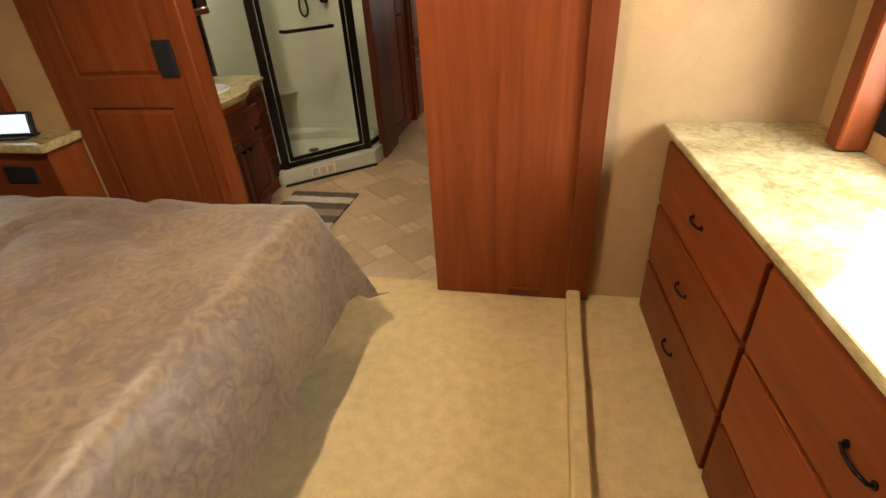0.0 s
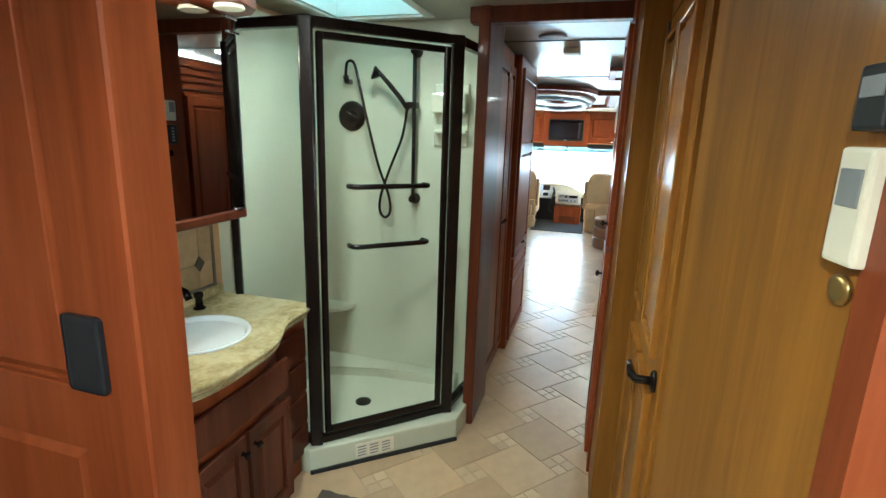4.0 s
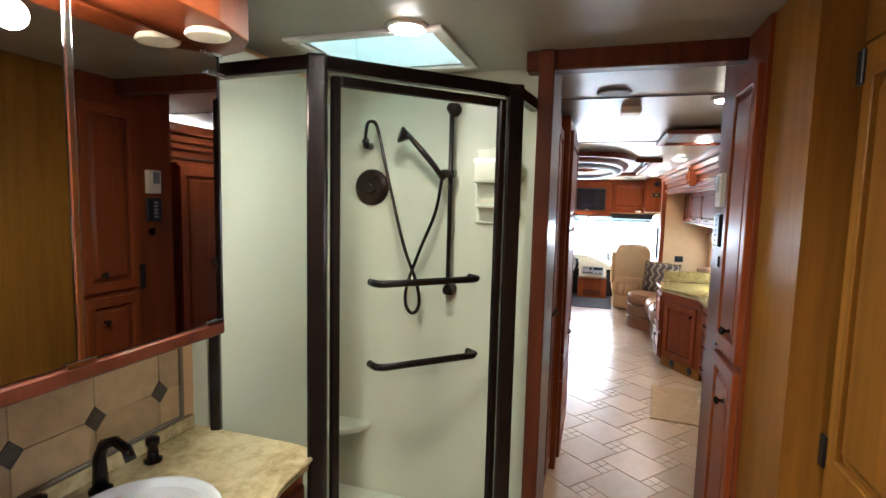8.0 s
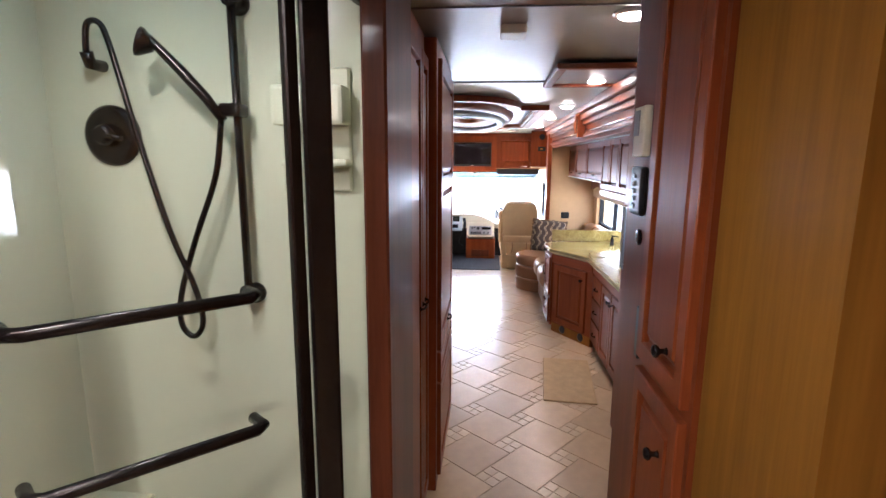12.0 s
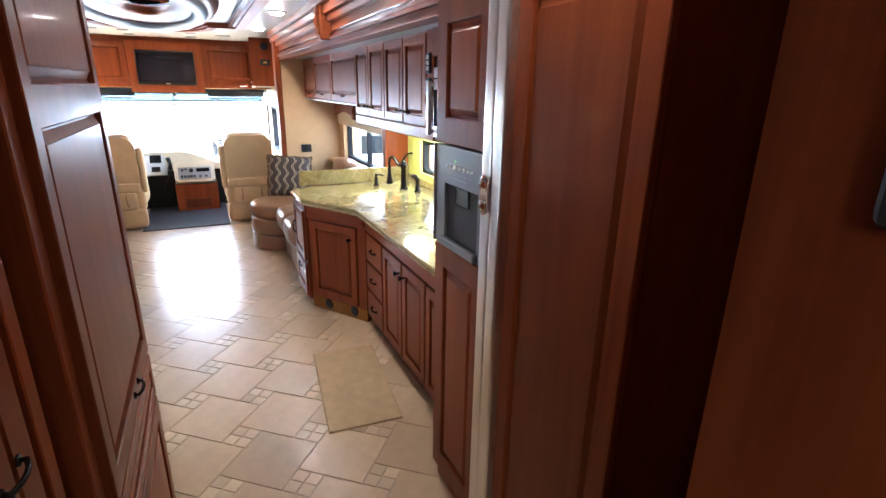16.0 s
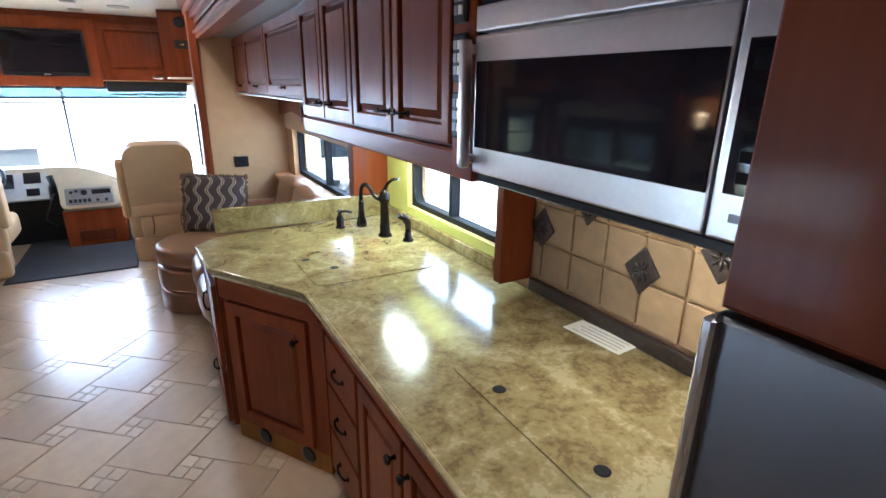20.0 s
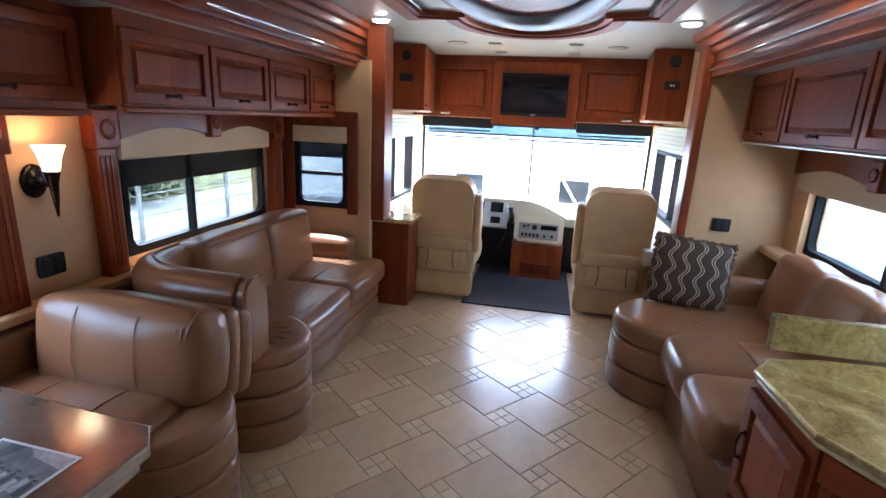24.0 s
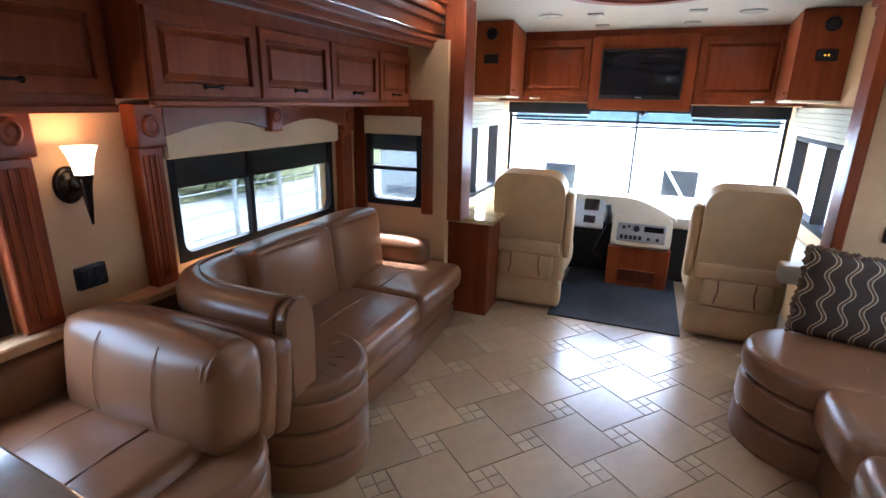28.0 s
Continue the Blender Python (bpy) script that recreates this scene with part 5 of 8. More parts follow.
kt = thing("kitchen_countertop", (0, 0, CT), 0, "green and tan polished stone worktop with angled front", "countertop")
part("slab", prism(bmesh.new(), edge, -0.022, 0.0, 0.007, 3), GRANITE, kt)
part("edge", prism(bmesh.new(), inset(edge, 0.012), -0.046, -0.022, 0.008, 3), EDGE_STONE, kt, "moulded stone edge")
for d, z, r in ((0.004, -0.008, 0.0085), (0.010, -0.024, 0.0055), (0.016, -0.037, 0.0075)):
    part("edge_bead", tube(bmesh.new(), [(x, y, z) for x, y in inset(edge, d)[:6]], r, 8), EDGE_STONE, kt, "rounded stone bead along the edge")
part("upstand", boxes((0.98, 1.92, 9.56, 9.60, 0.0, 0.12), bevel=0.006, seg=2), GRANITE, kt, "low stone upstand towards the sofa")
part("upstand", boxes((1.90, 1.925, 8.3, 9.56, 0.0, 0.055), bevel=0.004), GRANITE, kt)
for (x, y, w, l) in ((1.62, 7.27, 0.46, 0.84), (1.48, 8.80, 0.5, 0.62)):
    o = rounded(w, l, 0.05, 5, x, y)
    lid = part("inset_cover", prism(bmesh.new(), o, 0.0005, 0.004, 0.0015), GRANITE, kt, "flush stone cover with finger holes")
    for dx, dy in (((-0.18, 0.22), (-0.163, -0.157)) if y < 8 else ((-0.21, 0.06), (-0.13, -0.11))):
        part("finger_hole", lathe(bmesh.new(), [(0.017, 0.0035), (0.017, 0.0048), (0.012, 0.005)], 16, (x + dx, y + dy, 0)), FRAME_BLACK, lid, "black finger hole")
lab = thing("warning_label", (1.865, 7.585, CT + 0.005), 5, "white printed label on the worktop", "label")
part("paper", boxes((-0.045, 0.045, -0.12, 0.12, 0, 0.0008)), plain("paper", (0.75, 0.72, 0.62), 0.6, vary=0.03), lab)
for k in range(4):
    part("text_line", boxes((-0.03 + k * 0.018, -0.027 + k * 0.018, -0.10, 0.09 - 0.02 * (k % 2), 0.0008, 0.0012)), GREY, lab)


def base_cabinets():
    ob = thing("base_cabinet", (1.22, 8.42, 0.0), -90, "cherry base cabinet with three drawers and two doors", "cabinet")
    part("body", boxes((0, 1.74, 0.02, 0.68, 0.09, CT - 0.046)), CHERRY, ob)
    part("rail", boxes((0, 1.74, 0.0, 0.02, 0.70, CT - 0.05), bevel=0.003), CHERRY_H, ob)
    part("kick", boxes((0, 1.74, 0.05, 0.1, 0.0, 0.09)), DARKWOOD, ob)
    for z0, z1 in ((0.50, 0.685), (0.30, 0.485), (0.10, 0.285)):
        drawer_front(ob, 0.03, 0.40, z0, z1, 0.02)
    panel_door(ob, 0.43, 0.80, 0.10, 0.685, 0.02, CHERRY, "knob", (0.9, 0.88))
    panel_door(ob, 0.82, 1.19, 0.10, 0.685, 0.02, CHERRY, "knob", (0.1, 0.88))
    panel_door(ob, 1.21, 1.54, 0.10, 0.685, 0.02, CHERRY)
    p, q = Vector((1.215, 8.45)), Vector((0.925, 8.97))
    a = math.degrees(math.atan2(p.y - q.y, p.x - q.x))
    L = (p - q).length
    ob = thing("corner_cabinet", (q.x, q.y, 0.0), a, "angled cherry corner cabinet with one door", "cabinet")
    part("body", boxes((0, L, 0.02, 0.5, 0.09, CT - 0.046)), CHERRY, ob)
    part("rail", boxes((0, L, 0.0, 0.02, 0.70, CT - 0.05), bevel=0.003), CHERRY_H, ob)
    panel_door(ob, 0.04, L - 0.08, 0.11, 0.685, 0.02, CHERRY, "knob", (0.9, 0.85))
    part("kick", boxes((0, L, 0.02, 0.06, 0.0, 0.09)), WARM_LIT_CHERRY, ob, "lighter kick board")
    for x in (0.18, 0.46):
        part("air_outlet", turned(lathe(bmesh.new(), [(0.038, 0), (0.038, 0.004), (0.03, 0.006)], 18), Matrix.Translation((x, 0.02, 0.055)) @ Matrix.Rotation(radians(90), 4, "X")), BLACK, ob, "round black air outlet")
    ob = thing("end_cabinet", (0.90, 9.45, 0.0), -90, "cherry end cabinet facing the aisle", "cabinet")
    part("body", boxes((0, 0.47, 0.02, 1.0, 0.06, CT - 0.046)), CHERRY, ob)
    panel_door(ob, 0.02, 0.45, 0.36, 0.74, 0.02, CHERRY, "upright", (0.12, 0.5))
    panel_door(ob, 0.02, 0.45, 0.08, 0.33, 0.02, CHERRY, "level", (0.5, 0.8))


base_cabinets()


def tap():
    ob = thing("kitchen_tap", (1.71, 9.067, CT), 0, "dark bronze kitchen tap with an arched pull-down spout", "tap")
    part("column", lathe(bmesh.new(), [(0.034, 0), (0.034, 0.012), (0.026, 0.02), (0.022, 0.10), (0.02, 0.17), (0.026, 0.18), (0.026, 0.20), (0.018, 0.225), (0.01, 0.235)], 20), BRONZE, ob)
    part("spout", tube(bmesh.new(), smooth_curve([(0, 0, 0.195), (-0.02, 0.026, 0.188), (-0.035, 0.046, 0.205), (-0.05, 0.066, 0.24), (-0.066, 0.086, 0.25), (-0.078, 0.102, 0.225), (-0.08, 0.105, 0.165)], 5), 0.0105, 12), BRONZE, ob)
    part("spray_head", lathe(bmesh.new(), [(0.010, 0.17), (0.014, 0.16), (0.014, 0.12), (0.018, 0.09), (0.025, 0.055), (0.027, 0.04), (0.02, 0.036)], 16, (-0.08, 0.105, 0)), BRONZE, ob)
    part("lever", tube(bmesh.new(), smooth_curve([(0.0, 0.0, 0.232), (0.012, -0.012, 0.262), (0.03, -0.03, 0.285), (0.055, -0.05, 0.29)], 3), [0.009] * 4 + [0.007] * 5 + [0.009], 8), BRONZE, ob)
    s = thing("side_spray", (1.78, 8.93, CT), 0, "dark bronze side spray beside the tap", "tap")
    part("base", lathe(bmesh.new(), [(0.026, 0), (0.026, 0.01), (0.018, 0.016), (0.016, 0.05)], 16), BRONZE, s)
    part("head", tube(bmesh.new(), [(0, 0, 0.05), (0, 0, 0.09), (-0.02, 0.0, 0.12), (-0.05, 0, 0.13)], [0.014, 0.017, 0.019, 0.012], 12), BRONZE, s)
    s = thing("soap_dispenser", (1.565, 9.365, CT), 0, "dark bronze soap dispenser beside the tap", "dispenser")
    part("body", lathe(bmesh.new(), [(0.024, 0), (0.024, 0.008), (0.018, 0.012), (0.02, 0.055), (0.014, 0.062), (0.006, 0.085), (0.015, 0.09), (0.008, 0.096)], 16), BRONZE, s)
    part("nozzle", tube(bmesh.new(), [(0, 0, 0.085), (0.03, -0.01, 0.088), (0.06, -0.02, 0.08)], 0.006, 8), BRONZE, s)


tap()


def uppers():
    ob = thing("wall_cabinet", (1.40, 9.30, 0.0), -90, "tall cherry wall cabinet with four raised-panel doors", "cabinet")
    part("body", boxes((0, 1.60, 0.02, 0.54, 1.40, 1.88)), CHERRY, ob)
    for k in range(4):
        panel_door(ob, 0.01 + 0.395 * k, 0.395 * (k + 1) - 0.005, 1.41, 1.865, 0.02, CHERRY, "level", (0.82 if k % 2 == 0 else 0.18, 0.13), stile=0.045)
    part("valance", boxes((0, 1.60, 0.0, 0.03, 1.335, 1.40), bevel=0.006), CHERRY_H, ob)
    part("side_panel", boxes((1.60, 1.69, 0.0, 0.54, 1.335, 1.88), bevel=0.003), CHERRY, ob)
    p = thing("monitor_panel", (1.40, 7.695, 1.6), -90, "black monitor switches on the cabinet end", "switch")
    for z in (-0.12, 0.0, 0.12):
        part("switch_plate", boxes((0.012, 0.062, -0.012, 0.0, z - 0.05, z + 0.05), bevel=0.004), BLACK, p)
        for k in range(3):
            part("button", boxes((0.020, 0.034, -0.016, -0.012, z - 0.034 + k * 0.026, z - 0.016 + k * 0.026)), GREY, p)
            part("button", boxes((0.040, 0.054, -0.016, -0.012, z - 0.034 + k * 0.026, z - 0.016 + k * 0.026)), IVORY, p)
    ob = thing("sofa_wall_cabinet", (1.42, 11.86, 0.0), -90, "low cherry wall cabinet over the sofa", "cabinet")
    part("body", boxes((0, 2.56, 0.02, 0.38, 1.47, 1.88)), CHERRY, ob)
    for a, b in ((0.02, 0.66), (0.68, 1.52), (1.54, 2.54)):
        panel_door(ob, a, b, 1.485, 1.865, 0.02, CHERRY, "level", (0.5, 0.1), stile=0.05)
    part("light_rail", boxes((0, 2.56, -0.003, 0.03, 1.458, 1.468), bevel=0.003), STEEL, ob, "bright metal light rail")


uppers()


DARK_KEY = plain("dark_key", (0.010, 0.010, 0.011), 0.8)
DARK_KEY.node_tree.nodes["Principled BSDF"].inputs["Specular IOR Level"].default_value = 0.1


def microwave():
    ob = thing("microwave", (1.40, 7.60, 1.36), -90, "stainless steel over-counter microwave oven", "microwave")
    part("case", boxes((0, 0.86, 0.03, 0.5, 0.0, 0.34), bevel=0.003), STEEL, ob)
    d = part("door", boxes((0, 0.66, 0.0, 0.03, 0.0, 0.283), bevel=0.004, seg=2), STEEL, ob, "brushed steel door")
    part("door_window", boxes((0.012, 0.655, -0.003, 0.001, 0.056, 0.232), bevel=0.001), SCREEN, d, "black glass door window")
    part("handle", boxes((-0.012, 0.012, -0.035, -0.012, 0.01, 0.275), bevel=0.009, seg=3), STEEL, d, "upright brushed steel handle")
    for z in (0.03, 0.255):
        part("handle_foot", boxes((-0.008, 0.008, -0.014, 0.001, z - 0.01, z + 0.01), bevel=0.003), STEEL, d)
    c = part("control_panel", boxes((0.665, 0.86, 0.0, 0.03, 0.0, 0.283), bevel=0.004, seg=2), STEEL, ob)
    part("keypad", boxes((0.69, 0.79, -0.003, 0.001, 0.06, 0.24), bevel=0.001), SCREEN, c, "black glass keypad")
    part("display", boxes((0.70, 0.78, -0.0045, -0.003, 0.205, 0.228)), DARK_KEY, c, "dark clock display")
    for k in range(2):
        part("button", boxes((0.70 + 0.045 * k, 0.72 + 0.045 * k, -0.003, 0.0, 0.026, 0.036)), GREY, c)
    for r in range(5):
        for k in range(3):
            part("key", boxes((0.70 + 0.028 * k, 0.718 + 0.028 * k, -0.0045, -0.003, 0.075 + r * 0.025, 0.089 + r * 0.025)), DARK_KEY, c)
    part("vent_band", boxes((0, 0.86, 0.0, 0.03, 0.289, 0.338), bevel=0.004, seg=2), STEEL, ob, "brushed steel vent band")
    part("vent", boxes((0, 0.86, 0.012, 0.03, 0.338, 0.385), bevel=0.003), BLACK, ob, "black vent strip")
    part("hood_lip", boxes((0, 0.86, 0.01, 0.5, -0.02, -0.002), bevel=0.003), BLACK, ob)
    part("side_trim", boxes((-0.012, 0.0, 0.004, 0.4, 0.0, 0.338), bevel=0.003), BLACK, ob)
    c = thing("microwave_cabinet", (1.40, 7.60, 1.748), -90, "cherry panel above the microwave", "cabinet")
    part("front", boxes((0, 0.92, -0.01, 0.5, 0.0, 0.135), bevel=0.004), CHERRY_H, c)


microwave()

# Tumbled tile backsplash behind the worktop
bs = thing("backsplash", (1.93, 8.05, CT), -90, "tumbled tan tile backsplash with dark medallions", "backsplash", kind="structure")
part("border", boxes((0, 1.3, -0.02, 0, 0.0, 0.05), bevel=0.004), TILE_DARK, bs, "dark relief border")
for c in range(8):
    for r in range(4):
        x = -0.105 + c * 0.165
        part("tile", boxes((max(0.0, x) + 0.004, x + 0.161, -0.013, 0, 0.065 + r * 0.135, 0.195 + r * 0.135), bevel=0.007, seg=2), TILE_TAN, bs)
for x, z, s in ((0.06, 0.250, 0.05), (0.555, 0.233, 0.05), (0.30, 0.343, 0.026), (0.81, 0.339, 0.05), (1.06, 0.25, 0.05)):
    m = part("medallion", turned(boxes((-s, s, -0.02, -0.011, -s, s), bevel=0.005, seg=2), Matrix.Translation((x, 0, z)) @ Matrix.Rotation(radians(45), 4, "Y")), TILE_DARK, bs, "dark bronze relief tile")
    for k in range(8):
        a = math.pi * k / 4
        part("petal", tube(bmesh.new(), [(x + 0.1 * s * math.cos(a), -0.021, z + 0.1 * s * math.sin(a)), (x + 0.45 * s * math.cos(a), -0.024, z + 0.45 * s * math.sin(a)), (x + 0.75 * s * math.cos(a), -0.021, z + 0.75 * s * math.sin(a))], [0.05 * s, 0.14 * s, 0.03 * s], 6), TILE_DARK, m)

YELLOW = plain("yellow_wall", (0.52, 0.50, 0.12), 0.5, vary=0.05)
solo("window_reveal", boxes((1.918, 1.93, 8.10, 9.58, 0.85, 0.93), (1.918, 1.93, 9.27, 9.58, 0.93, 1.34), (1.918, 1.93, 8.10, 8.30, 0.93, 1.34), (1.918, 1.93, 8.30, 9.27, 1.20, 1.34)), YELLOW, "yellow-green wall around the sink window", "wall", kind="structure")
framed_window("window_3", "x", 1.965, -1, 8.30, 9.27, 0.93, 1.20, mid=8.80, bar=0.026, depth=0.05, tint=HALF_TINT, label="black-framed sliding window behind the kitchen tap")
solo("cabinet_end_trim", boxes((1.78, 1.92, 8.05, 8.10, CT + 0.045, 1.34), bevel=0.004), CHERRY, "cherry end panel under the wall cabinet", "trim", kind="structure")
solo("partition_1", boxes((1.72, 1.93, 9.60, 9.70, CT, 1.45), bevel=0.004), CHERRY, "cherry partition between sink and sofa", "trim", kind="structure")
framed_window("window_4", "x", 1.86, -1, 9.80, 11.62, 0.80, 1.30, mid=10.7, bar=0.034, depth=0.05, tint=HALF_TINT, label="black-framed sliding window behind the sofa")
solo("kitchen_mat", boxes((-0.185, 0.185, -0.46, 0.46, 0, 0.012), bevel=0.004), JUTE, "tan woven kitchen mat", "mat", place=(0.93, 7.62, 0.0), rz=-5)


def under_light(name, x, y, z, length, watts, colour, label):
    """A slim lamp under a wall cabinet."""
    ob = thing(name, (x, y, z), 0, label, "lamp")
    part("housing", boxes((-0.03, 0.03, -length / 2, length / 2, -0.012, 0.0), bevel=0.004), IVORY, ob)
    part("lens", boxes((-0.02, 0.02, -length / 2 + 0.02, length / 2 - 0.02, -0.016, -0.012), bevel=0.001), glow(name + "_lens", colour, 0.8), ob, "lit lens")
    strip = window_sky(name + "_tube", (x, y, z - 0.02), (x, y, 0), 0.09, length, watts, colour)
    strip.matrix_world = pose(x, y, z - 0.02)


under_light("strip_light", 1.76, 8.95, 1.402, 0.3, 0.36, (1.0, 1.0, 0.62), "slim lit strip lamp under the wall cabinet")
under_light("hood_light", 1.68, 7.25, 1.337, 0.2, 0.11, (1.0, 0.85, 0.6), "small lit lamp under the microwave")
# ---- living area ----
def window_valance(name, x, y0, y1, ztop, zmid, side, label):
    """A padded beige valance with a wavy cherry board above it."""
    ob = thing(name, (x, y0, 0), 0, label, "valance")
    L = y1 - y0
    bm = bmesh.new()
    pts = [(0, ztop), (L, ztop), (L, zmid + 0.03)] + [(L - L * k / 24, zmid + 0.03 + 0.05 * math.sin(math.pi * ((k / 24 * 2) % 1)) ) for k in range(1, 24)] + [(0, zmid + 0.03)]
    lo = [bm.verts.new((0, u, z)) for u, z in pts]
    hi = [bm.verts.new((side * 0.03, u, z)) for u, z in pts]
    bm.faces.new(lo)
    bm.faces.new(hi[::-1])
    for i in range(len(pts)):
        bm.faces.new((lo[i], hi[i], hi[(i + 1) % len(pts)], lo[(i + 1) % len(pts)]))
    part("scroll_board", turned(bm, Matrix.Translation((side * 0.05, 0, 0))), CHERRY_Y, ob)
    part("padded_panel", boxes((min(0, side * 0.05), max(0, side * 0.05), 0.02, L - 0.02, zmid - 0.07, ztop - 0.005), bevel=0.01), plain("beige_pad", (0.55, 0.42, 0.27), 0.8, vary=0.06, scale=120), ob, "beige padded panel")
    part("keystone", boxes((min(side * 0.045, side * 0.10), max(side * 0.045, side * 0.10), L / 2 - 0.045, L / 2 + 0.045, zmid + 0.02, ztop - 0.01), bevel=0.012, seg=2), CHERRY, ob)
    part("rosette", turned(lathe(bmesh.new(), [(0.034, 0), (0.034, 0.008), (0.022, 0.012), (0.02, 0.006), (0.009, 0.013)], 16), Matrix.Translation((side * 0.10, L / 2, (zmid + ztop) / 2 + 0.01)) @ Matrix.Rotation(radians(90 * side), 4, "Y")), CHERRY, ob)
    return ob


def pilaster(y0, y1, z0, z1):
    ob = thing("pilaster", (-1.80, y0, 0), 0, "cherry pilaster with carved rosette block", "trim", kind="structure")
    w = y1 - y0
    part("shaft", boxes((0, 0.06, 0.01, w - 0.01, z0, z1 - 0.17), bevel=0.006), CHERRY, ob)
    for k in range(3):
        part("flute", boxes((0.06, 0.0625, 0.03 + k * (w - 0.06) / 3, 0.03 + (k + 0.7) * (w - 0.06) / 3, z0 + 0.04, z1 - 0.2), bevel=0.003), CHERRY, ob)
    part("block", boxes((0, 0.08, 0.0, w, z1 - 0.17, z1), bevel=0.008, seg=2), CHERRY, ob)
    part("rosette", turned(lathe(bmesh.new(), [(0.045, 0), (0.045, 0.008), (0.03, 0.012), (0.028, 0.006), (0.012, 0.014)], 18), Matrix.Translation((0.08, w / 2, z1 - 0.085)) @ Matrix.Rotation(radians(90), 4, "Y")), CHERRY, ob)
    return ob


for a, b in ((9.10, 9.27), (9.69, 9.84), (11.40, 11.56)):
    pilaster(a, b, 0.74, 1.50)
window_valance("window_valance", -1.80, 9.84, 11.40, 1.52, 1.34, 1, "wavy cherry and beige valance over the sofa window")
window_valance("window_valance", -1.80, 7.7, 9.12, 1.52, 1.34, 1, "wavy cherry and beige valance over the dinette window")
window_valance("window_valance", 1.80, 9.75, 11.7, 1.44, 1.26, -1, "wavy cherry and beige valance over the sofa window")
framed_window("window_5", "x", -1.805, 1, 9.90, 11.36, 0.79, 1.40, mid=10.48, depth=0.04, tint=TINTED, label="black-framed sliding window behind the sofa")
framed_window("window_6", "x", -1.805, 1, 7.75, 9.10, 0.745, 1.40, depth=0.04, tint=GREY_TINT, label="black-framed dinette window")
framed_window("window_7", "y", 11.695, -1, -1.70, -1.27, 0.82, 1.40, halfbar=1.08, depth=0.04, tint=TINTED, label="small black-framed window at the sofa end")
for nm, blk in (("roller_shade", (-1.815, -1.808, 9.92, 11.34, 1.13, 1.36)), ("roller_shade", (-1.815, -1.808, 7.77, 9.13, 1.14, 1.36)), ("roller_shade", (-1.68, -1.29, 11.700, 11.706, 1.20, 1.38))):
    solo(nm, boxes(blk), SUN_SCREEN, "dark roller shade drawn part way down", "blind")
ct = thing("end_window_trim", (0, 11.70, 0), 0, "cherry scroll casing of the small window", "trim", kind="structure")
part("side_casing", boxes((-1.27, -1.19, -0.03, 0.0, 0.78, 1.54), bevel=0.006), CHERRY, ct)
part("side_casing", boxes((-1.79, -1.70, -0.03, 0.0, 0.78, 1.54), bevel=0.006), CHERRY, ct)
part("head_casing", boxes((-1.70, -1.27, -0.03, 0.0, 1.40, 1.54), bevel=0.006), CHERRY, ct)
part("padded_panel", boxes((-1.70, -1.27, -0.036, -0.03, 1.31, 1.43), bevel=0.004), bpy.data.materials["beige_pad"], ct)


def left_uppers():
    ob = thing("sofa_wall_cabinet", (-1.36, 9.46, 0.0), 90, "cherry wall cabinet over the sofa", "cabinet")
    part("body", boxes((0, 2.24, 0.02, 0.44, 1.52, 1.86)), CHERRY, ob)
    for a, b in ((0.01, 0.58), (0.60, 1.17), (1.19, 1.74), (1.76, 2.23)):
        panel_door(ob, a, b, 1.53, 1.80, 0.02, CHERRY, "level", (0.5, 0.13), stile=0.045)
    part("light_rail", boxes((0, 2.24, 0.0, 0.03, 1.495, 1.52), bevel=0.006), CHERRY_H, ob)
    ob = thing("dinette_wall_cabinet", (-1.52, 7.2, 0.0), 90, "cherry wall cabinet over the dinette", "cabinet")
    part("body", boxes((0, 2.26, 0.02, 0.28, 1.50, 1.86)), CHERRY, ob)
    for a, b in ((0.02, 0.74), (0.77, 1.49), (1.52, 2.24)):
        panel_door(ob, a, b, 1.53, 1.82, 0.02, CHERRY, "level", (0.5, 0.13), stile=0.05)
    part("light_rail", boxes((0, 2.26, 0.0, 0.03, 1.475, 1.50), bevel=0.006), CHERRY_H, ob)


left_uppers()
sc = thing("wall_sconce", (-1.80, 9.41, 1.215), 0, "bronze wall sconce with a lit glass shade", "lamp")
part("backplate", turned(lathe(bmesh.new(), [(0.062, 0), (0.062, 0.008), (0.052, 0.016), (0.048, 0.014), (0.03, 0.026), (0.012, 0.030)], 24), Matrix.Rotation(radians(90), 4, "Y") @ Matrix.Diagonal((1.1, 0.85, 1, 1))), BRONZE, sc)
part("arm", tube(bmesh.new(), smooth_curve([(0.02, 0, 0), (0.05, 0, -0.012), (0.085, 0, -0.005), (0.10, 0, 0.035)], 4), 0.010, 10), BRONZE, sc)
part("tail", tube(bmesh.new(), [(0.10, 0, 0.045), (0.10, 0, 0.03), (0.10, 0, 0.0), (0.10, 0, -0.07), (0.10, 0, -0.135)], [0.030, 0.026, 0.019, 0.012, 0.004], 12), BRONZE, sc)
bm = lathe(bmesh.new(), [(0.028, 0.045), (0.033, 0.075), (0.040, 0.105), (0.051, 0.135), (0.056, 0.143), (0.052, 0.143), (0.047, 0.133), (0.036, 0.103), (0.029, 0.073), (0.024, 0.05)], 24, (0.10, 0, 0))
part("shade", bm, glow("sconce_glass", (1.0, 0.60, 0.27), 0.3), sc, "glowing alabaster glass shade")
bulb("sconce_bulb", (-1.70, 9.41, 1.215 + 0.125), 0.09, (1.0, 0.62, 0.30), 0.03)


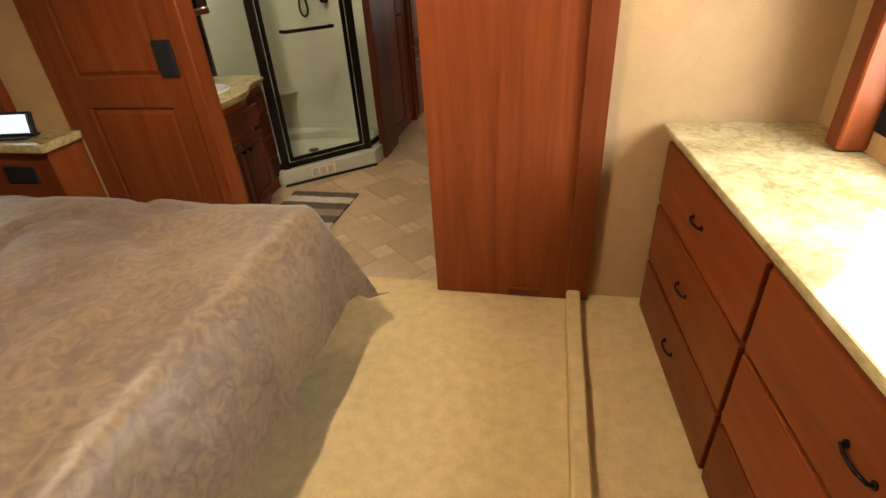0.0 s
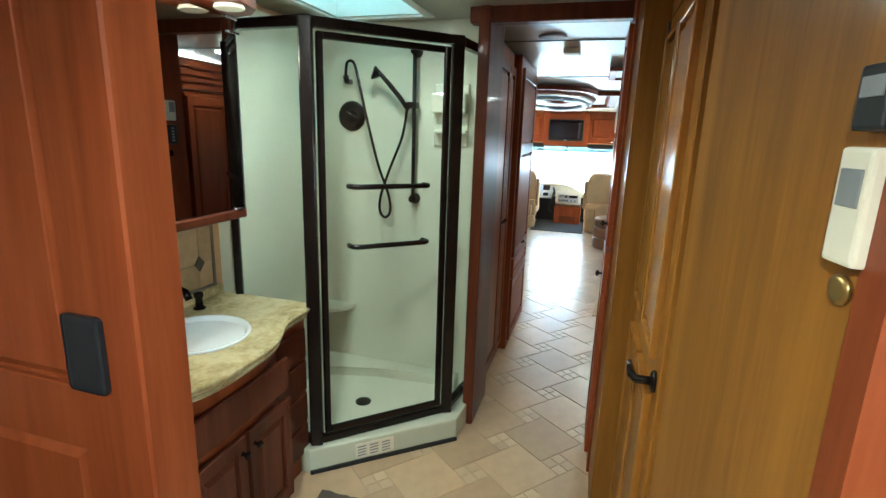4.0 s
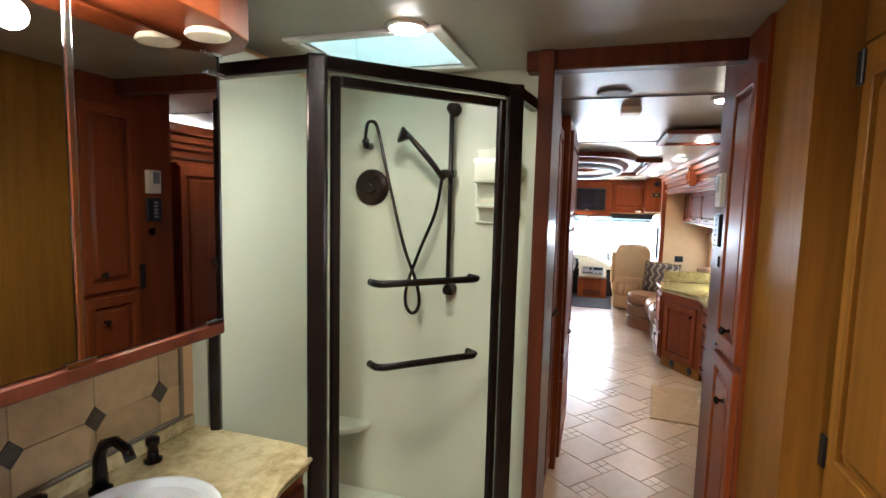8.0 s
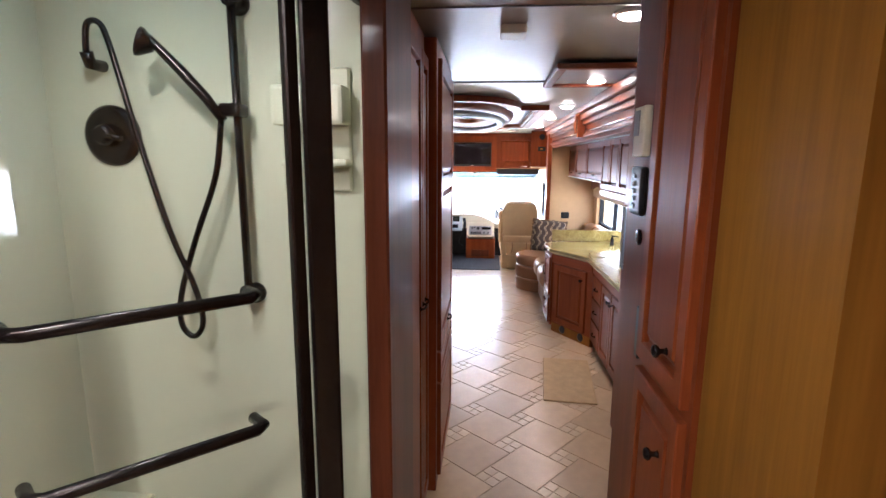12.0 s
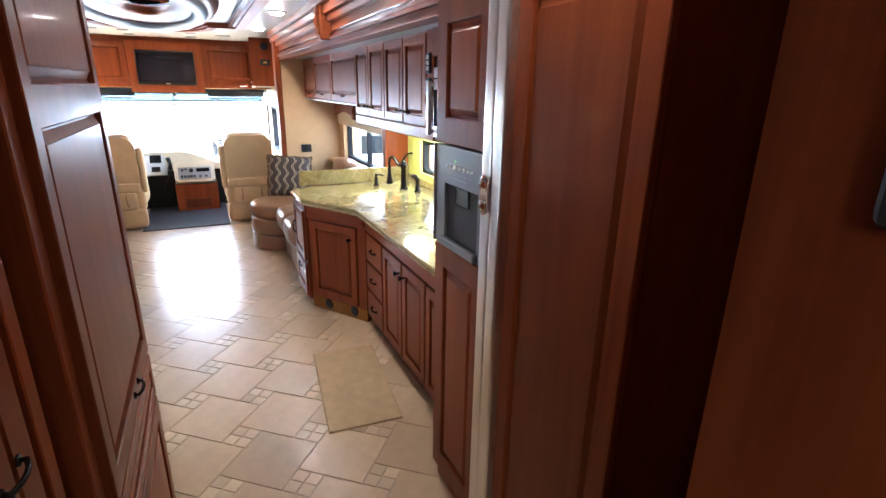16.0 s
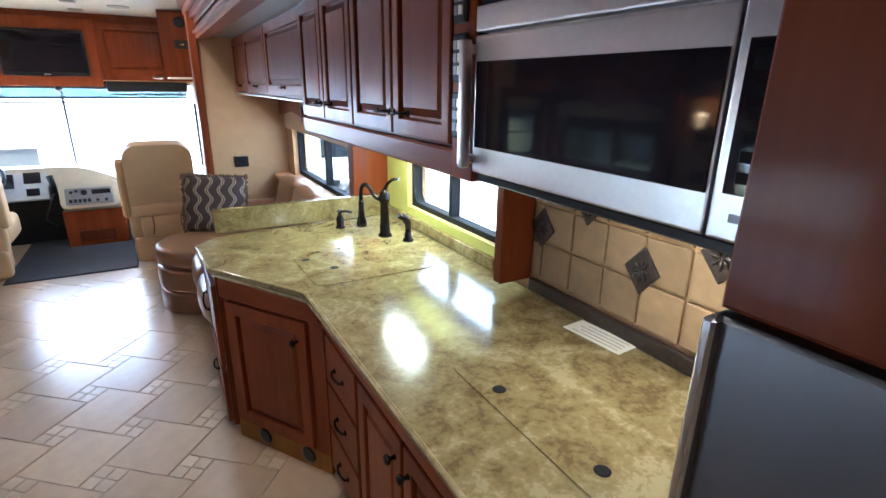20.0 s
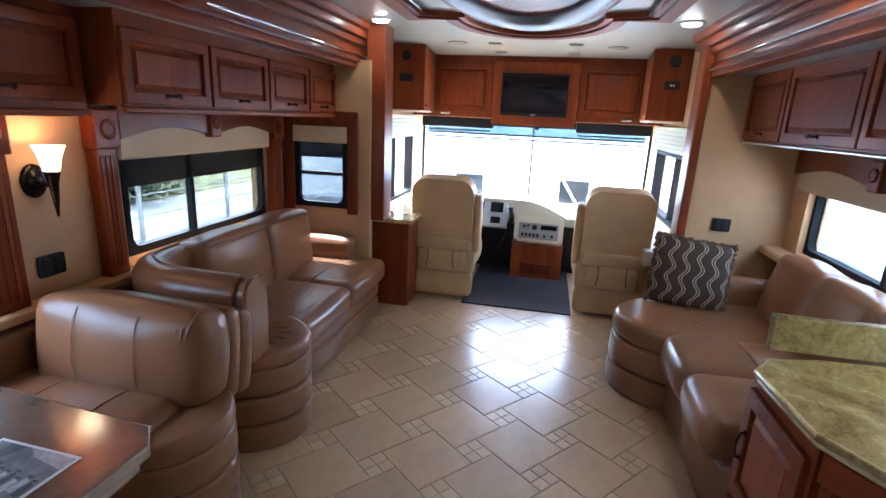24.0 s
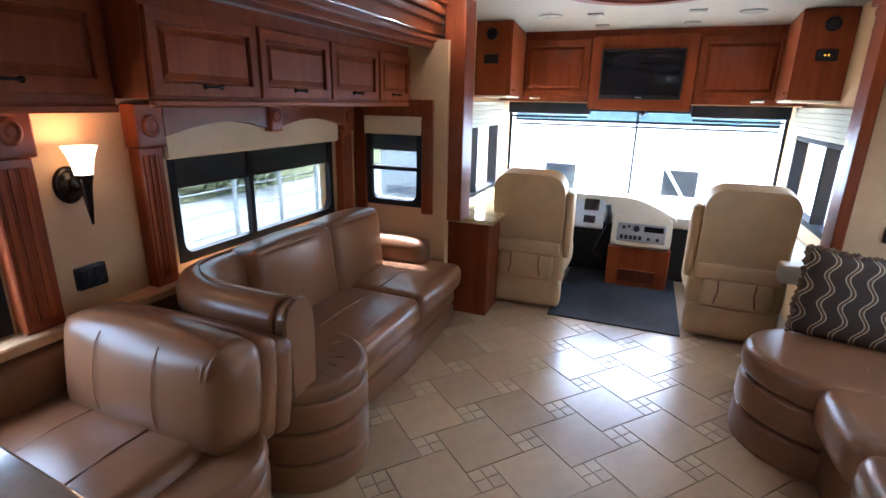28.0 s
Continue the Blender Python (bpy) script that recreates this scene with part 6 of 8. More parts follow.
def outlet(name, place, rz, label="black double switch plate"):
    ob = thing(name, place, rz, label, "switch")
    part("plate", boxes((-0.058, 0.058, -0.008, 0, -0.045, 0.045), bevel=0.01, seg=2), BLACK, ob)
    for s in (-0.025, 0.025):
        part("rocker", boxes((s - 0.016, s + 0.016, -0.014, -0.008, -0.032, 0.032), bevel=0.004), BLACK, ob)
    return ob


outlet("wall_switch", (-1.80, 9.43, 0.862), 90)
outlet("wall_switch", (1.40, 11.86, 0.905), 0)
solo("window_ledge", boxes((-1.80, -1.70, 7.2, 11.7, 0.70, 0.74), bevel=0.006), WALLPAPER, "cream padded ledge under the windows", "trim", kind="structure")
solo("window_ledge_right", boxes((1.66, 1.80, 9.62, 11.86, 0.74, 0.79), bevel=0.012), WALLPAPER, "padded beige ledge behind the sofa", "trim", kind="structure")


def base_bands(ob, outline, z0, z1, n, mat):
    """A curved upholstered base: a stack of swollen leather bands."""
    h = (z1 - z0) / n
    for k in range(n):
        part("base_band", prism(bmesh.new(), outline, z0 + k * h + 0.002, z0 + (k + 1) * h - 0.002, 0.03, 4, True), mat, ob)


def sofa_left():
    ob = thing("sofa", (-1.75, 9.9, 0.0), 0, "brown leather sofa with loose back cushions along the window", "sofa")
    base = [(0.05, 0.15), (0.66, 0.15), (0.70, 0.3), (0.73, 0.9), (0.73, 1.80), (0.05, 1.80)]
    base_bands(ob, base, 0.0, 0.31, 2, BROWN)
    for a, b in ((0.12, 0.99), (1.0, 1.80)):
        c = part("seat_cushion", cushion(bmesh.new(), 0.12, 0.79, a, b, 0.29, 0.455, 0.065, 0.02), BROWN, ob)
        part("seam", tube(bmesh.new(), [(0.50, a + 0.04, 0.462), (0.505, a + 0.2, 0.472), (0.505, b - 0.2, 0.472), (0.50, b - 0.04, 0.462)], 0.0035, 6), BROWN, c)
        part("front_piping", tube(bmesh.new(), [(0.70, a + 0.05, 0.452), (0.71, (a + b) / 2, 0.462), (0.70, b - 0.05, 0.452)], 0.004, 6), BROWN, c)
        for k in range(11):
            y = a + 0.08 + (b - a - 0.16) * k / 10
            part("pucker", tube(bmesh.new(), [(0.715, y, 0.450), (0.755, y + 0.004, 0.443), (0.785, y + 0.002, 0.415)], [0.003, 0.007, 0.002], 6), BROWN, c)
    for a, b in ((0.16, 0.86), (0.87, 1.50)):
        c = part("back_cushion", turned(cushion(bmesh.new(), -0.11, 0.11, a, b, 0.0, 0.44, 0.055, 0.022), Matrix.Translation((0.215, 0, 0.405)) @ Matrix.Rotation(radians(-6), 4, "Y")), BROWN, ob)
        part("piping", turned(tube(bmesh.new(), [(0.105, a + 0.03, 0.41), (0.118, (a + b) / 2, 0.425), (0.105, b - 0.03, 0.41)], 0.004, 6), Matrix.Translation((0.215, 0, 0.405)) @ Matrix.Rotation(radians(-6), 4, "Y")), BROWN, c)
    part("armrest", cushion(bmesh.new(), 0.08, 0.55, 1.60, 1.80, 0.42, 0.61, 0.06, 0.02), BROWN, ob)
    # curved end that wraps the dinette bench
    c = thing("curved_sofa_end", (-1.75, 9.5, 0.0), 0, "curved brown leather sofa end wrapping the dinette bench", "sofa")
    arc = [(0.05, 0.06)] + [(0.60 + 0.31 * math.sin(radians(a)), 0.36 - 0.32 * math.cos(radians(a))) for a in range(0, 181, 12)] + [(0.05, 0.68)]
    base_bands(c, arc, 0.0, 0.42, 3, BROWN)
    pad = part("seat_pad", prism(bmesh.new(), [(x, y) for x, y in arc], 0.41, 0.49, 0.036, 5, True), BROWN, c)
    for k in range(7):
        a = radians(20 + 22 * k)
        x0, y0 = 0.60 + 0.13 * math.sin(a), 0.36 - 0.13 * math.cos(a)
        x1, y1 = 0.60 + 0.26 * math.sin(a), 0.36 - 0.27 * math.cos(a)
        part("gather", tube(bmesh.new(), [(x0, y0, 0.488), ((x0 + x1) / 2, (y0 + y1) / 2, 0.491), (x1, y1, 0.484)], [0.002, 0.006, 0.002], 6), BROWN, pad, "gathered leather fold")
    prof = [(-0.085, 0.0), (-0.095, 0.17), (-0.095, 0.28), (-0.075, 0.34), (-0.03, 0.372), (0.03, 0.377), (0.08, 0.36), (0.108, 0.315), (0.108, 0.25), (0.085, 0.17), (0.08, 0.0)]
    path = smooth_curve([(0.12, 0.66, 0.45), (0.135, 0.46, 0.46), (0.20, 0.27, 0.465), (0.36, 0.155, 0.47), (0.56, 0.13, 0.47), (0.74, 0.13, 0.47)], 6)
    back = part("curved_back", sweep(bmesh.new(), path, prof), BROWN, c, "rolled leather back")
    inner = [(p.x - 0.02 if i < 12 else p.x, p.y + 0.0, p.z + 0.381) for i, p in enumerate(path)]
    part("piping", tube(bmesh.new(), inner, 0.005, 6), BROWN, back)
    cap = [(a_ * 0.94, b_ * 0.985) for a_, b_ in prof]
    part("end_pad", sweep(bmesh.new(), [(0.735, 0.13, 0.47), (0.775, 0.13, 0.472), (0.797, 0.13, 0.48)], cap), BROWN, c)
    part("end_piping", tube(bmesh.new(), [(0.783, 0.13 - a_ * 0.95, 0.474 + b_) for a_, b_ in prof], 0.005, 6), BROWN, c)


sofa_left()


def dinette():
    ob = thing("dinette_bench", (-1.77, 8.89, 0.0), 0, "brown leather dinette bench with high back", "bench")
    arc = [(0.02, -0.08)] + [(0.66 + 0.28 * math.sin(radians(a)), 0.22 - 0.30 * math.cos(radians(a))) for a in range(0, 181, 12)] + [(0.02, 0.52)]
    base_bands(ob, arc, 0.0, 0.40, 3, BROWN)
    part("seat_pad", prism(bmesh.new(), arc, 0.39, 0.475, 0.036, 5, True), BROWN, ob)
    sc_ = part("seat_cushion", cushion(bmesh.new(), 0.06, 0.74, -0.12, 0.30, 0.42, 0.52, 0.045, 0.02), BROWN, ob)
    for x in (0.30, 0.56):
        part("seam", tube(bmesh.new(), [(x, -0.10, 0.524), (x, 0.08, 0.538), (x, 0.24, 0.530)], 0.0035, 6), BROWN, sc_)
    lean = Matrix.Translation((0.04, 0.33, 0.47)) @ Matrix.Rotation(radians(-9), 4, "X")
    bc = part("back_cushion", turned(cushion(bmesh.new(), 0.09, 0.80, -0.11, 0.11, 0.0, 0.345, 0.07, 0.035), lean), BROWN, ob)
    for k, (d, w) in enumerate(((0.14, 0.80), (0.225, 0.805))):
        part("back_shell", turned(cushion(bmesh.new(), 0.02, w, d - 0.055, d + 0.055, -0.03, 0.335 - 0.02 * k, 0.045, 0.012), lean), BROWN, ob)
    for x in (0.30, 0.56):
        part("seam", turned(tube(bmesh.new(), smooth_curve([(x, -0.105, 0.02), (x, -0.140, 0.10), (x, -0.143, 0.22), (x, -0.115, 0.315), (x, -0.03, 0.366)], 3), 0.002, 6), lean), BROWN, bc)
    for k in range(8):
        x = 0.60 + k * 0.022
        part("gather", turned(tube(bmesh.new(), smooth_curve([(x, -0.118, 0.235 + 0.012 * (k % 3)), (x + 0.006, -0.112, 0.29), (x + 0.012, -0.07, 0.338), (x + 0.012, -0.02, 0.352)], 2), [0.001, 0.004, 0.007, 0.009, 0.008, 0.005, 0.001], 6), lean), BROWN, bc, "gathered leather fold")
    part("side_pad", cushion(bmesh.new(), -0.02, 0.08, -1.6, 0.45, 0.42, 0.68, 0.04, 0.01), BROWN, ob)
    t = thing("dinette_table", (-1.74, 7.3, 0.0), 0, "brown stone dinette table with moulded edge", "table")
    out = [(0.0, 0.0), (1.02, 0.0), (1.06, 0.05), (1.06, 1.26), (1.00, 1.34), (0.0, 1.44)]
    part("tabletop", prism(bmesh.new(), out, 0.70, 0.735, 0.01, 3), TABLETOP, t)
    part("edge", prism(bmesh.new(), [(0.02, 0.02), (1.0, 0.02), (1.04, 0.06), (1.04, 1.24), (0.98, 1.31), (0.02, 1.41)], 0.665, 0.70, 0.008, 2), TABLETOP, t)
    part("pedestal", boxes((0.25, 0.65, 0.4, 0.9, 0.0, 0.665), bevel=0.01), CHERRY, t)


dinette()
ph = thing("printed_photo", (-0.911, 8.356, 0.7365), 88, "black and white photo print lying on the table", "photo")
part("sheet", boxes((-0.098, 0.098, -0.118, 0.118, 0, 0.0012)), plain("photo_paper", (0.8, 0.8, 0.8), 0.3, vary=0.02), ph)
PH = plain("photo_print", (0.16, 0.16, 0.17), 0.3, vary=0.8, scale=40, bump=0)
PRINT_LIGHT, PRINT_DARK = plain("print_light", (0.42, 0.42, 0.43), 0.3, vary=0.6, scale=70, bump=0), plain("print_dark", (0.05, 0.05, 0.05), 0.3, vary=0.6, scale=70, bump=0)
part("image", boxes((-0.090, 0.090, -0.110, 0.110, 0.0012, 0.0018)), PH, ph, "grey printed picture")
rnd = random.Random(5)
def printed_patch(pts, mat, z=0.0018):
    part("printed_shape", prism(bmesh.new(), pts, z, z + 0.0003), mat, ph)
printed_patch([(-0.09, -0.11), (-0.052, -0.11), (-0.046, -0.02), (-0.055, 0.05), (-0.048, 0.11), (-0.09, 0.11)], PRINT_LIGHT)
printed_patch([(0.05, -0.11), (0.09, -0.11), (0.09, 0.02), (0.066, -0.02)], PRINT_LIGHT)
for k in range(9):
    y, x = -0.095 + k * 0.021, -0.02 + 0.004 * k + rnd.uniform(-0.006, 0.006)
    h, w = rnd.uniform(0.014, 0.026), rnd.uniform(0.012, 0.017)
    printed_patch([(x - h, y - w * 0.5), (x + h * 0.7, y - w * 0.6), (x + h, y + w * 0.3), (x - h * 0.8, y + w * 0.6)], PRINT_LIGHT if k % 3 else PRINT_DARK, 0.0021)
    printed_patch([(x + h, y - w * 0.5), (x + h + 0.007, y - w * 0.4), (x + h + 0.006, y + w * 0.5), (x + h, y + w * 0.4)], PRINT_DARK, 0.0021)
printed_patch([(0.045, 0.05), (0.088, 0.03), (0.088, 0.075), (0.06, 0.085)], PRINT_DARK)
bw = thing("bowl", (-1.50, 8.47, 0.736), 0, "small white lidded bowl on the table", "bowl")
part("lid", lathe(bmesh.new(), [(0.094, 0.058), (0.09, 0.066), (0.055, 0.084), (0.016, 0.092), (0.013, 0.104), (0.02, 0.112), (0.008, 0.118)], 24), WHITE, bw)
part("dish", lathe(bmesh.new(), [(0.045, 0), (0.05, 0.006), (0.085, 0.04), (0.09, 0.055), (0.084, 0.056), (0.05, 0.018), (0.01, 0.012)], 24), WHITE, bw)


def sofa_right():
    ob = thing("chaise_sofa", (0.95, 9.62, 0.0), 0, "brown leather sofa with a rounded chaise end", "sofa")
    base = [(0.0, 0.05), (0.0, 1.10), (0.85, 1.10), (0.85, 0.05)]
    base_bands(ob, base, 0.0, 0.30, 1, BROWN)
    arc = [(0.85, 1.0), (0.08, 1.0)] + [(0.14 + 0.42 * math.cos(radians(a)), 1.40 + 0.40 * math.sin(radians(a))) for a in range(250, 89, -16)] + [(0.14, 1.78), (0.85, 1.78)]
    base_bands(ob, arc, 0.0, 0.33, 2, BROWN)
    part("chaise_seat", prism(bmesh.new(), arc, 0.325, 0.47, 0.06, 6, True), BROWN, ob)
    for a, b in ((0.08, 0.56), (0.57, 1.06)):
        part("seat_cushion", cushion(bmesh.new(), -0.06, 0.62, a, b, 0.27, 0.48, 0.085, 0.02), BROWN, ob)
    for a, b in ((0.08, 0.62), (0.64, 1.18), (1.20, 1.74)):
        part("back_cushion", turned(cushion(bmesh.new(), -0.10, 0.10, a, b, 0.0, 0.42, 0.06, 0.03), Matrix.Translation((0.68, 0, 0.42)) @ Matrix.Rotation(radians(12), 4, "Y")), BROWN, ob)
    for a, b in ((0.08, 0.56), (0.57, 1.06)):
        part("seam", tube(bmesh.new(), [(0.28, a + 0.05, 0.497), (0.28, (a + b) / 2, 0.504), (0.28, b - 0.05, 0.497)], 0.004, 6), BROWN, ob)
    for px, py in ((0.16, 1.30), (0.42, 1.30), (0.16, 1.55), (0.42, 1.55)):
        part("tuft_button", lathe(bmesh.new(), [(0.014, 0.468), (0.013, 0.473), (0.006, 0.476)], 10, (px, py, 0)), BROWN, ob)
    part("armrest", cushion(bmesh.new(), 0.15, 0.85, 1.78, 1.92, 0.30, 0.62, 0.06, 0.02), BROWN, ob)
    return ob


sofa_right()


def pillow():
    m, nt, b = material("wave_fabric")
    co = nt.nodes.new("ShaderNodeTexCoord")
    wv = nt.nodes.new("ShaderNodeTexWave")
    wv.wave_type, wv.bands_direction = "BANDS", "X"
    wv.inputs["Scale"].default_value, wv.inputs["Distortion"].default_value = 3.9, 0.0
    sep = nt.nodes.new("ShaderNodeSeparateXYZ")
    nt.links.new(co.outputs["Object"], sep.inputs[0])
    sn = nt.nodes.new("ShaderNodeMath")
    sn.operation = "SINE"
    ml = nt.nodes.new("ShaderNodeMath")
    ml.operation, ml.inputs[1].default_value = "MULTIPLY", 46.0
    nt.links.new(sep.outputs[2], ml.inputs[0])
    nt.links.new(ml.outputs[0], sn.inputs[0])
    am = nt.nodes.new("ShaderNodeMath")
    am.operation, am.inputs[1].default_value = "MULTIPLY_ADD", 0.017
    nt.links.new(sn.outputs[0], am.inputs[0])
    nt.links.new(sep.outputs[0], am.inputs[2])
    cmb = nt.nodes.new("ShaderNodeCombineXYZ")
    nt.links.new(am.outputs[0], cmb.inputs[0])
    nt.links.new(cmb.outputs[0], wv.inputs["Vector"])
    ramp = nt.nodes.new("ShaderNodeValToRGB")
    el = ramp.color_ramp.elements
    el[0].position, el[0].color = 0.0, rgb((0.05, 0.028, 0.018))
    el[1].position, el[1].color = 0.5, rgb((0.05, 0.028, 0.018))
    for p, c in ((0.82, (0.05, 0.03, 0.02)), (0.85, (0.46, 0.37, 0.24)), (0.94, (0.46, 0.37, 0.24)), (0.96, (0.11, 0.055, 0.025)), (1.0, (0.11, 0.055, 0.025))):
        e = el.new(p)
        e.color = rgb(c)
    nt.links.new(wv.outputs[0], ramp.inputs[0])
    nt.links.new(ramp.outputs[0], b.inputs["Base Color"])
    b.inputs["Roughness"].default_value = 0.8
    bm = bmesh.new()
    n = 14
    for s in (1, -1):
        g = [[bm.verts.new(((i / n - 0.5) * 0.44, s * 0.085 * (max(0, (1 - (2 * i / n - 1) ** 4) * (1 - (2 * j / n - 1) ** 4))) ** 0.6, (j / n) * 0.42)) for j in range(n + 1)] for i in range(n + 1)]
        for i in range(n):
            for j in range(n):
                f = bm.faces.new((g[i][j], g[i + 1][j], g[i + 1][j + 1], g[i][j + 1]))
                f.smooth = True
    bmesh.ops.remove_doubles(bm, verts=bm.verts, dist=0.0005)
    ob = solo("throw_pillow", bm, m, "dark brown throw pillow with cream wavy lines", "pillow")
    ob.matrix_world = pose(1.10, 11.25, 0.46, -14, 4, -8)
    # frilled edging along the top and the two sides
    rnd = random.Random(12)
    bm = bmesh.new()
    run = [(-0.22, k * 0.42 / 30) for k in range(31)] + [(-0.22 + k * 0.44 / 30, 0.42) for k in range(31)] + [(0.22, 0.42 - k * 0.42 / 30) for k in range(31)]
    for x, z in run:
        bmesh.ops.create_icosphere(bm, subdivisions=1, radius=rnd.uniform(0.010, 0.018), matrix=Matrix.Translation((x + rnd.uniform(-0.006, 0.006), rnd.uniform(-0.01, 0.01), z + rnd.uniform(-0.006, 0.006))))
    part("fringe", bm, plain("brown_fringe", (0.14, 0.085, 0.045), 0.9, vary=0.4, scale=120, bump=0.1), ob, "tan and brown looped fringe")


pillow()

# ---- ceiling fittings ----
def downlight(x, y, z, lit=True, watts=2.0):
    ob = thing("downlight", (x, y, z), 0, "round recessed ceiling downlight, lit", "lamp", group="ceiling downlights")
    part("ring", lathe(bmesh.new(), [(0.075, 0.0), (0.075, -0.006), (0.06, -0.012), (0.055, -0.004)], 24), WHITE, ob, "white trim ring")
    part("lens", lathe(bmesh.new(), [(0.054, -0.002), (0.05, -0.016), (0.03, -0.022)], 20), LAMP_ON, ob, "glowing lens")
    if watts:
        bulb("downlight_bulb", (x, y, z - 0.05), watts, (1.0, 0.97, 0.80) if 3 < y < 5 else (1.0, 0.86, 0.68), cone=165 if y < 5 else 76 if 7 < y < 9 else 118)
    return ob


def ceil_z(y):
    return 2.26 if y < 5.04 else 2.26 - 0.11 * (y - 5.04) / 3.16 if y < 8.2 else 2.15


# The last one is unseen, added over the bedroom to light it.
LAMPS = [(0.96, 7.25), (0.96, 8.67), (0.96, 10.0), (0.96, 11.6), (-0.99, 11.57), (0.83, 5.75), (-0.41, 4.22), (-0.28, 3.26), (0.45, 0.95)]
for x, y in LAMPS:
    downlight(x, y, ceil_z(y), True, (4.2 if y < 2 else 0.75 if y < 4 else 0.28) if y < 5 else 0.12 if y < 6 else 0.10 if y > 11 else 0.8 if y < 9 else 0.2)


SILVER = plain("satin_silver", (0.13, 0.14, 0.155), 0.45, metal=0.8, vary=0.05, scale=20)


def dome():
    """The oval ceiling feature with its cherry track."""
    ob = thing("ceiling_medallion", (0.03, 9.95, 2.15), 0, "oval mirrored ceiling medallion in a cherry track", "ceiling feature")
    def outline(d):
        pts = []
        for sy in (1, -1):
            arc = []
            for k in range(17):
                a = radians(180 * k / 16)
                arc.append((0.50 * math.cos(a) * (1 + d / 0.5), 1.35 + (0.82) * math.sin(a) * (1 + d / 0.82)))
            side = [(0.74 + d, 1.35 + d), *arc, (-0.74 - d, 1.35 + d)]
            pts += side if sy == 1 else [(-x, -y) for x, y in side]
        return pts
    def band(d0, d1, z0, z1):
        bm = bmesh.new()
        o, i = outline(d1), outline(d0)
        n = len(o)
        r = [[bm.verts.new((x, y, z)) for x, y in q] for q, z in ((i, z1), (i, z0), (o, z0), (o, z1))]
        for a in range(4):
            for k in range(n):
                bm.faces.new((r[a][k], r[a][(k + 1) % n], r[(a + 1) % 4][(k + 1) % n], r[(a + 1) % 4][k]))
        return bm
    part("track", band(-0.05, 0.03, -0.045, 0.0), CHERRY, ob, "dark cherry track")
    part("inner_track", band(-0.09, -0.05, -0.03, 0.0), CHERRY, ob)
    for s in (1, -1):
        part("chrome_strip", boxes((s * 0.64 - 0.02, s * 0.64 + 0.02, -1.25, 1.25, -0.034, -0.028), bevel=0.002), CHROME, ob, "bright chrome strip")
    def oval(rx, ry, n=48):
        return [(rx * math.cos(2 * math.pi * k / n), ry * math.sin(2 * math.pi * k / n)) for k in range(n)]
    def ring(rx0, ry0, rx1, ry1, z0, z1):
        bm = bmesh.new()
        i, o = oval(rx0, ry0), oval(rx1, ry1)
        n = len(o)
        r = [[bm.verts.new((x, y, z)) for x, y in q] for q, z in ((i, z1), (i, z0), (o, z0), (o, z1))]
        for a in range(4):
            for k in range(n):
                f = bm.faces.new((r[a][k], r[a][(k + 1) % n], r[(a + 1) % 4][(k + 1) % n], r[(a + 1) % 4][k]))
                f.smooth = True
        return bm
    def dish(profile):
        return turned(lathe(bmesh.new(), profile, 64, cap=profile[-1][0] < 0.2), Matrix.Translation((0, -0.13, 0)) @ Matrix.Diagonal((0.50, 1.87, 1, 1)))
    part("wooden_bowl", dish([(1.0, -0.002), (0.99, -0.035), (0.95, -0.062), (0.89, -0.075), (0.84, -0.07), (0.84, -0.004)]), CHERRY, ob, "glossy cherry outer bowl")
    part("bright_edge", dish([(1.012, -0.002), (1.012, -0.014), (1.0, -0.02), (1.0, -0.002)]), CHROME, ob, "thin chrome edge")
    part("silver_ring", dish([(0.845, -0.068), (0.82, -0.092), (0.76, -0.108), (0.70, -0.104), (0.655, -0.082), (0.645, -0.05), (0.70, -0.01)]), SILVER, ob, "broad satin silver ring")
    part("inner_bowl", dish([(0.66, -0.06), (0.58, -0.045), (0.48, -0.028), (0.40, -0.022), (0.40, -0.01)]), CHERRY, ob, "cherry inner bowl")
    part("mirror", dish([(0.405, -0.012), (0.40, -0.018), (0.1, -0.016)]), MIRROR, ob, "mirrored oval centre")
    return ob


dome()
hv = thing("roof_vent", (1.0, 7.02, ceil_z(7.02) - 0.005), 0, "white ceiling vent hatch with cherry frame", "vent")
part("frame", boxes((-0.36, 0.24, -0.42, -0.36, -0.03, 0.0), (-0.36, 0.24, 0.36, 0.42, -0.03, 0.0), (-0.36, -0.30, -0.36, 0.36, -0.03, 0.0), (0.18, 0.24, -0.36, 0.36, -0.03, 0.0), bevel=0.006), CHERRY, hv)
part("grille", boxes((-0.30, 0.18, -0.36, 0.36, -0.012, 0.0)), GREY, hv)
sm = thing("smoke_alarm", (0.38, 5.95, ceil_z(5.95)), 0, "small ivory smoke alarm on the ceiling", "alarm")
part("case", boxes((-0.055, 0.055, -0.07, 0.07, -0.035, 0.004), bevel=0.01, seg=2), IVORY, sm)
SPEAKER = plain("speaker_grey", (0.24, 0.235, 0.21), 0.6, vary=0.1, scale=200, bump=0.05)
for x, y in ((0.28, 5.5), (-0.65, 12.75), (0.67, 12.9)):
    r = 0.085
    sp_ = thing("ceiling_speaker", (x, y, ceil_z(y)), 0, "round grey ceiling speaker grille", "speaker")
    part("grille", lathe(bmesh.new(), [(r, 0.002), (r, -0.006), (r * 0.85, -0.010)], 24), SPEAKER, sp_)
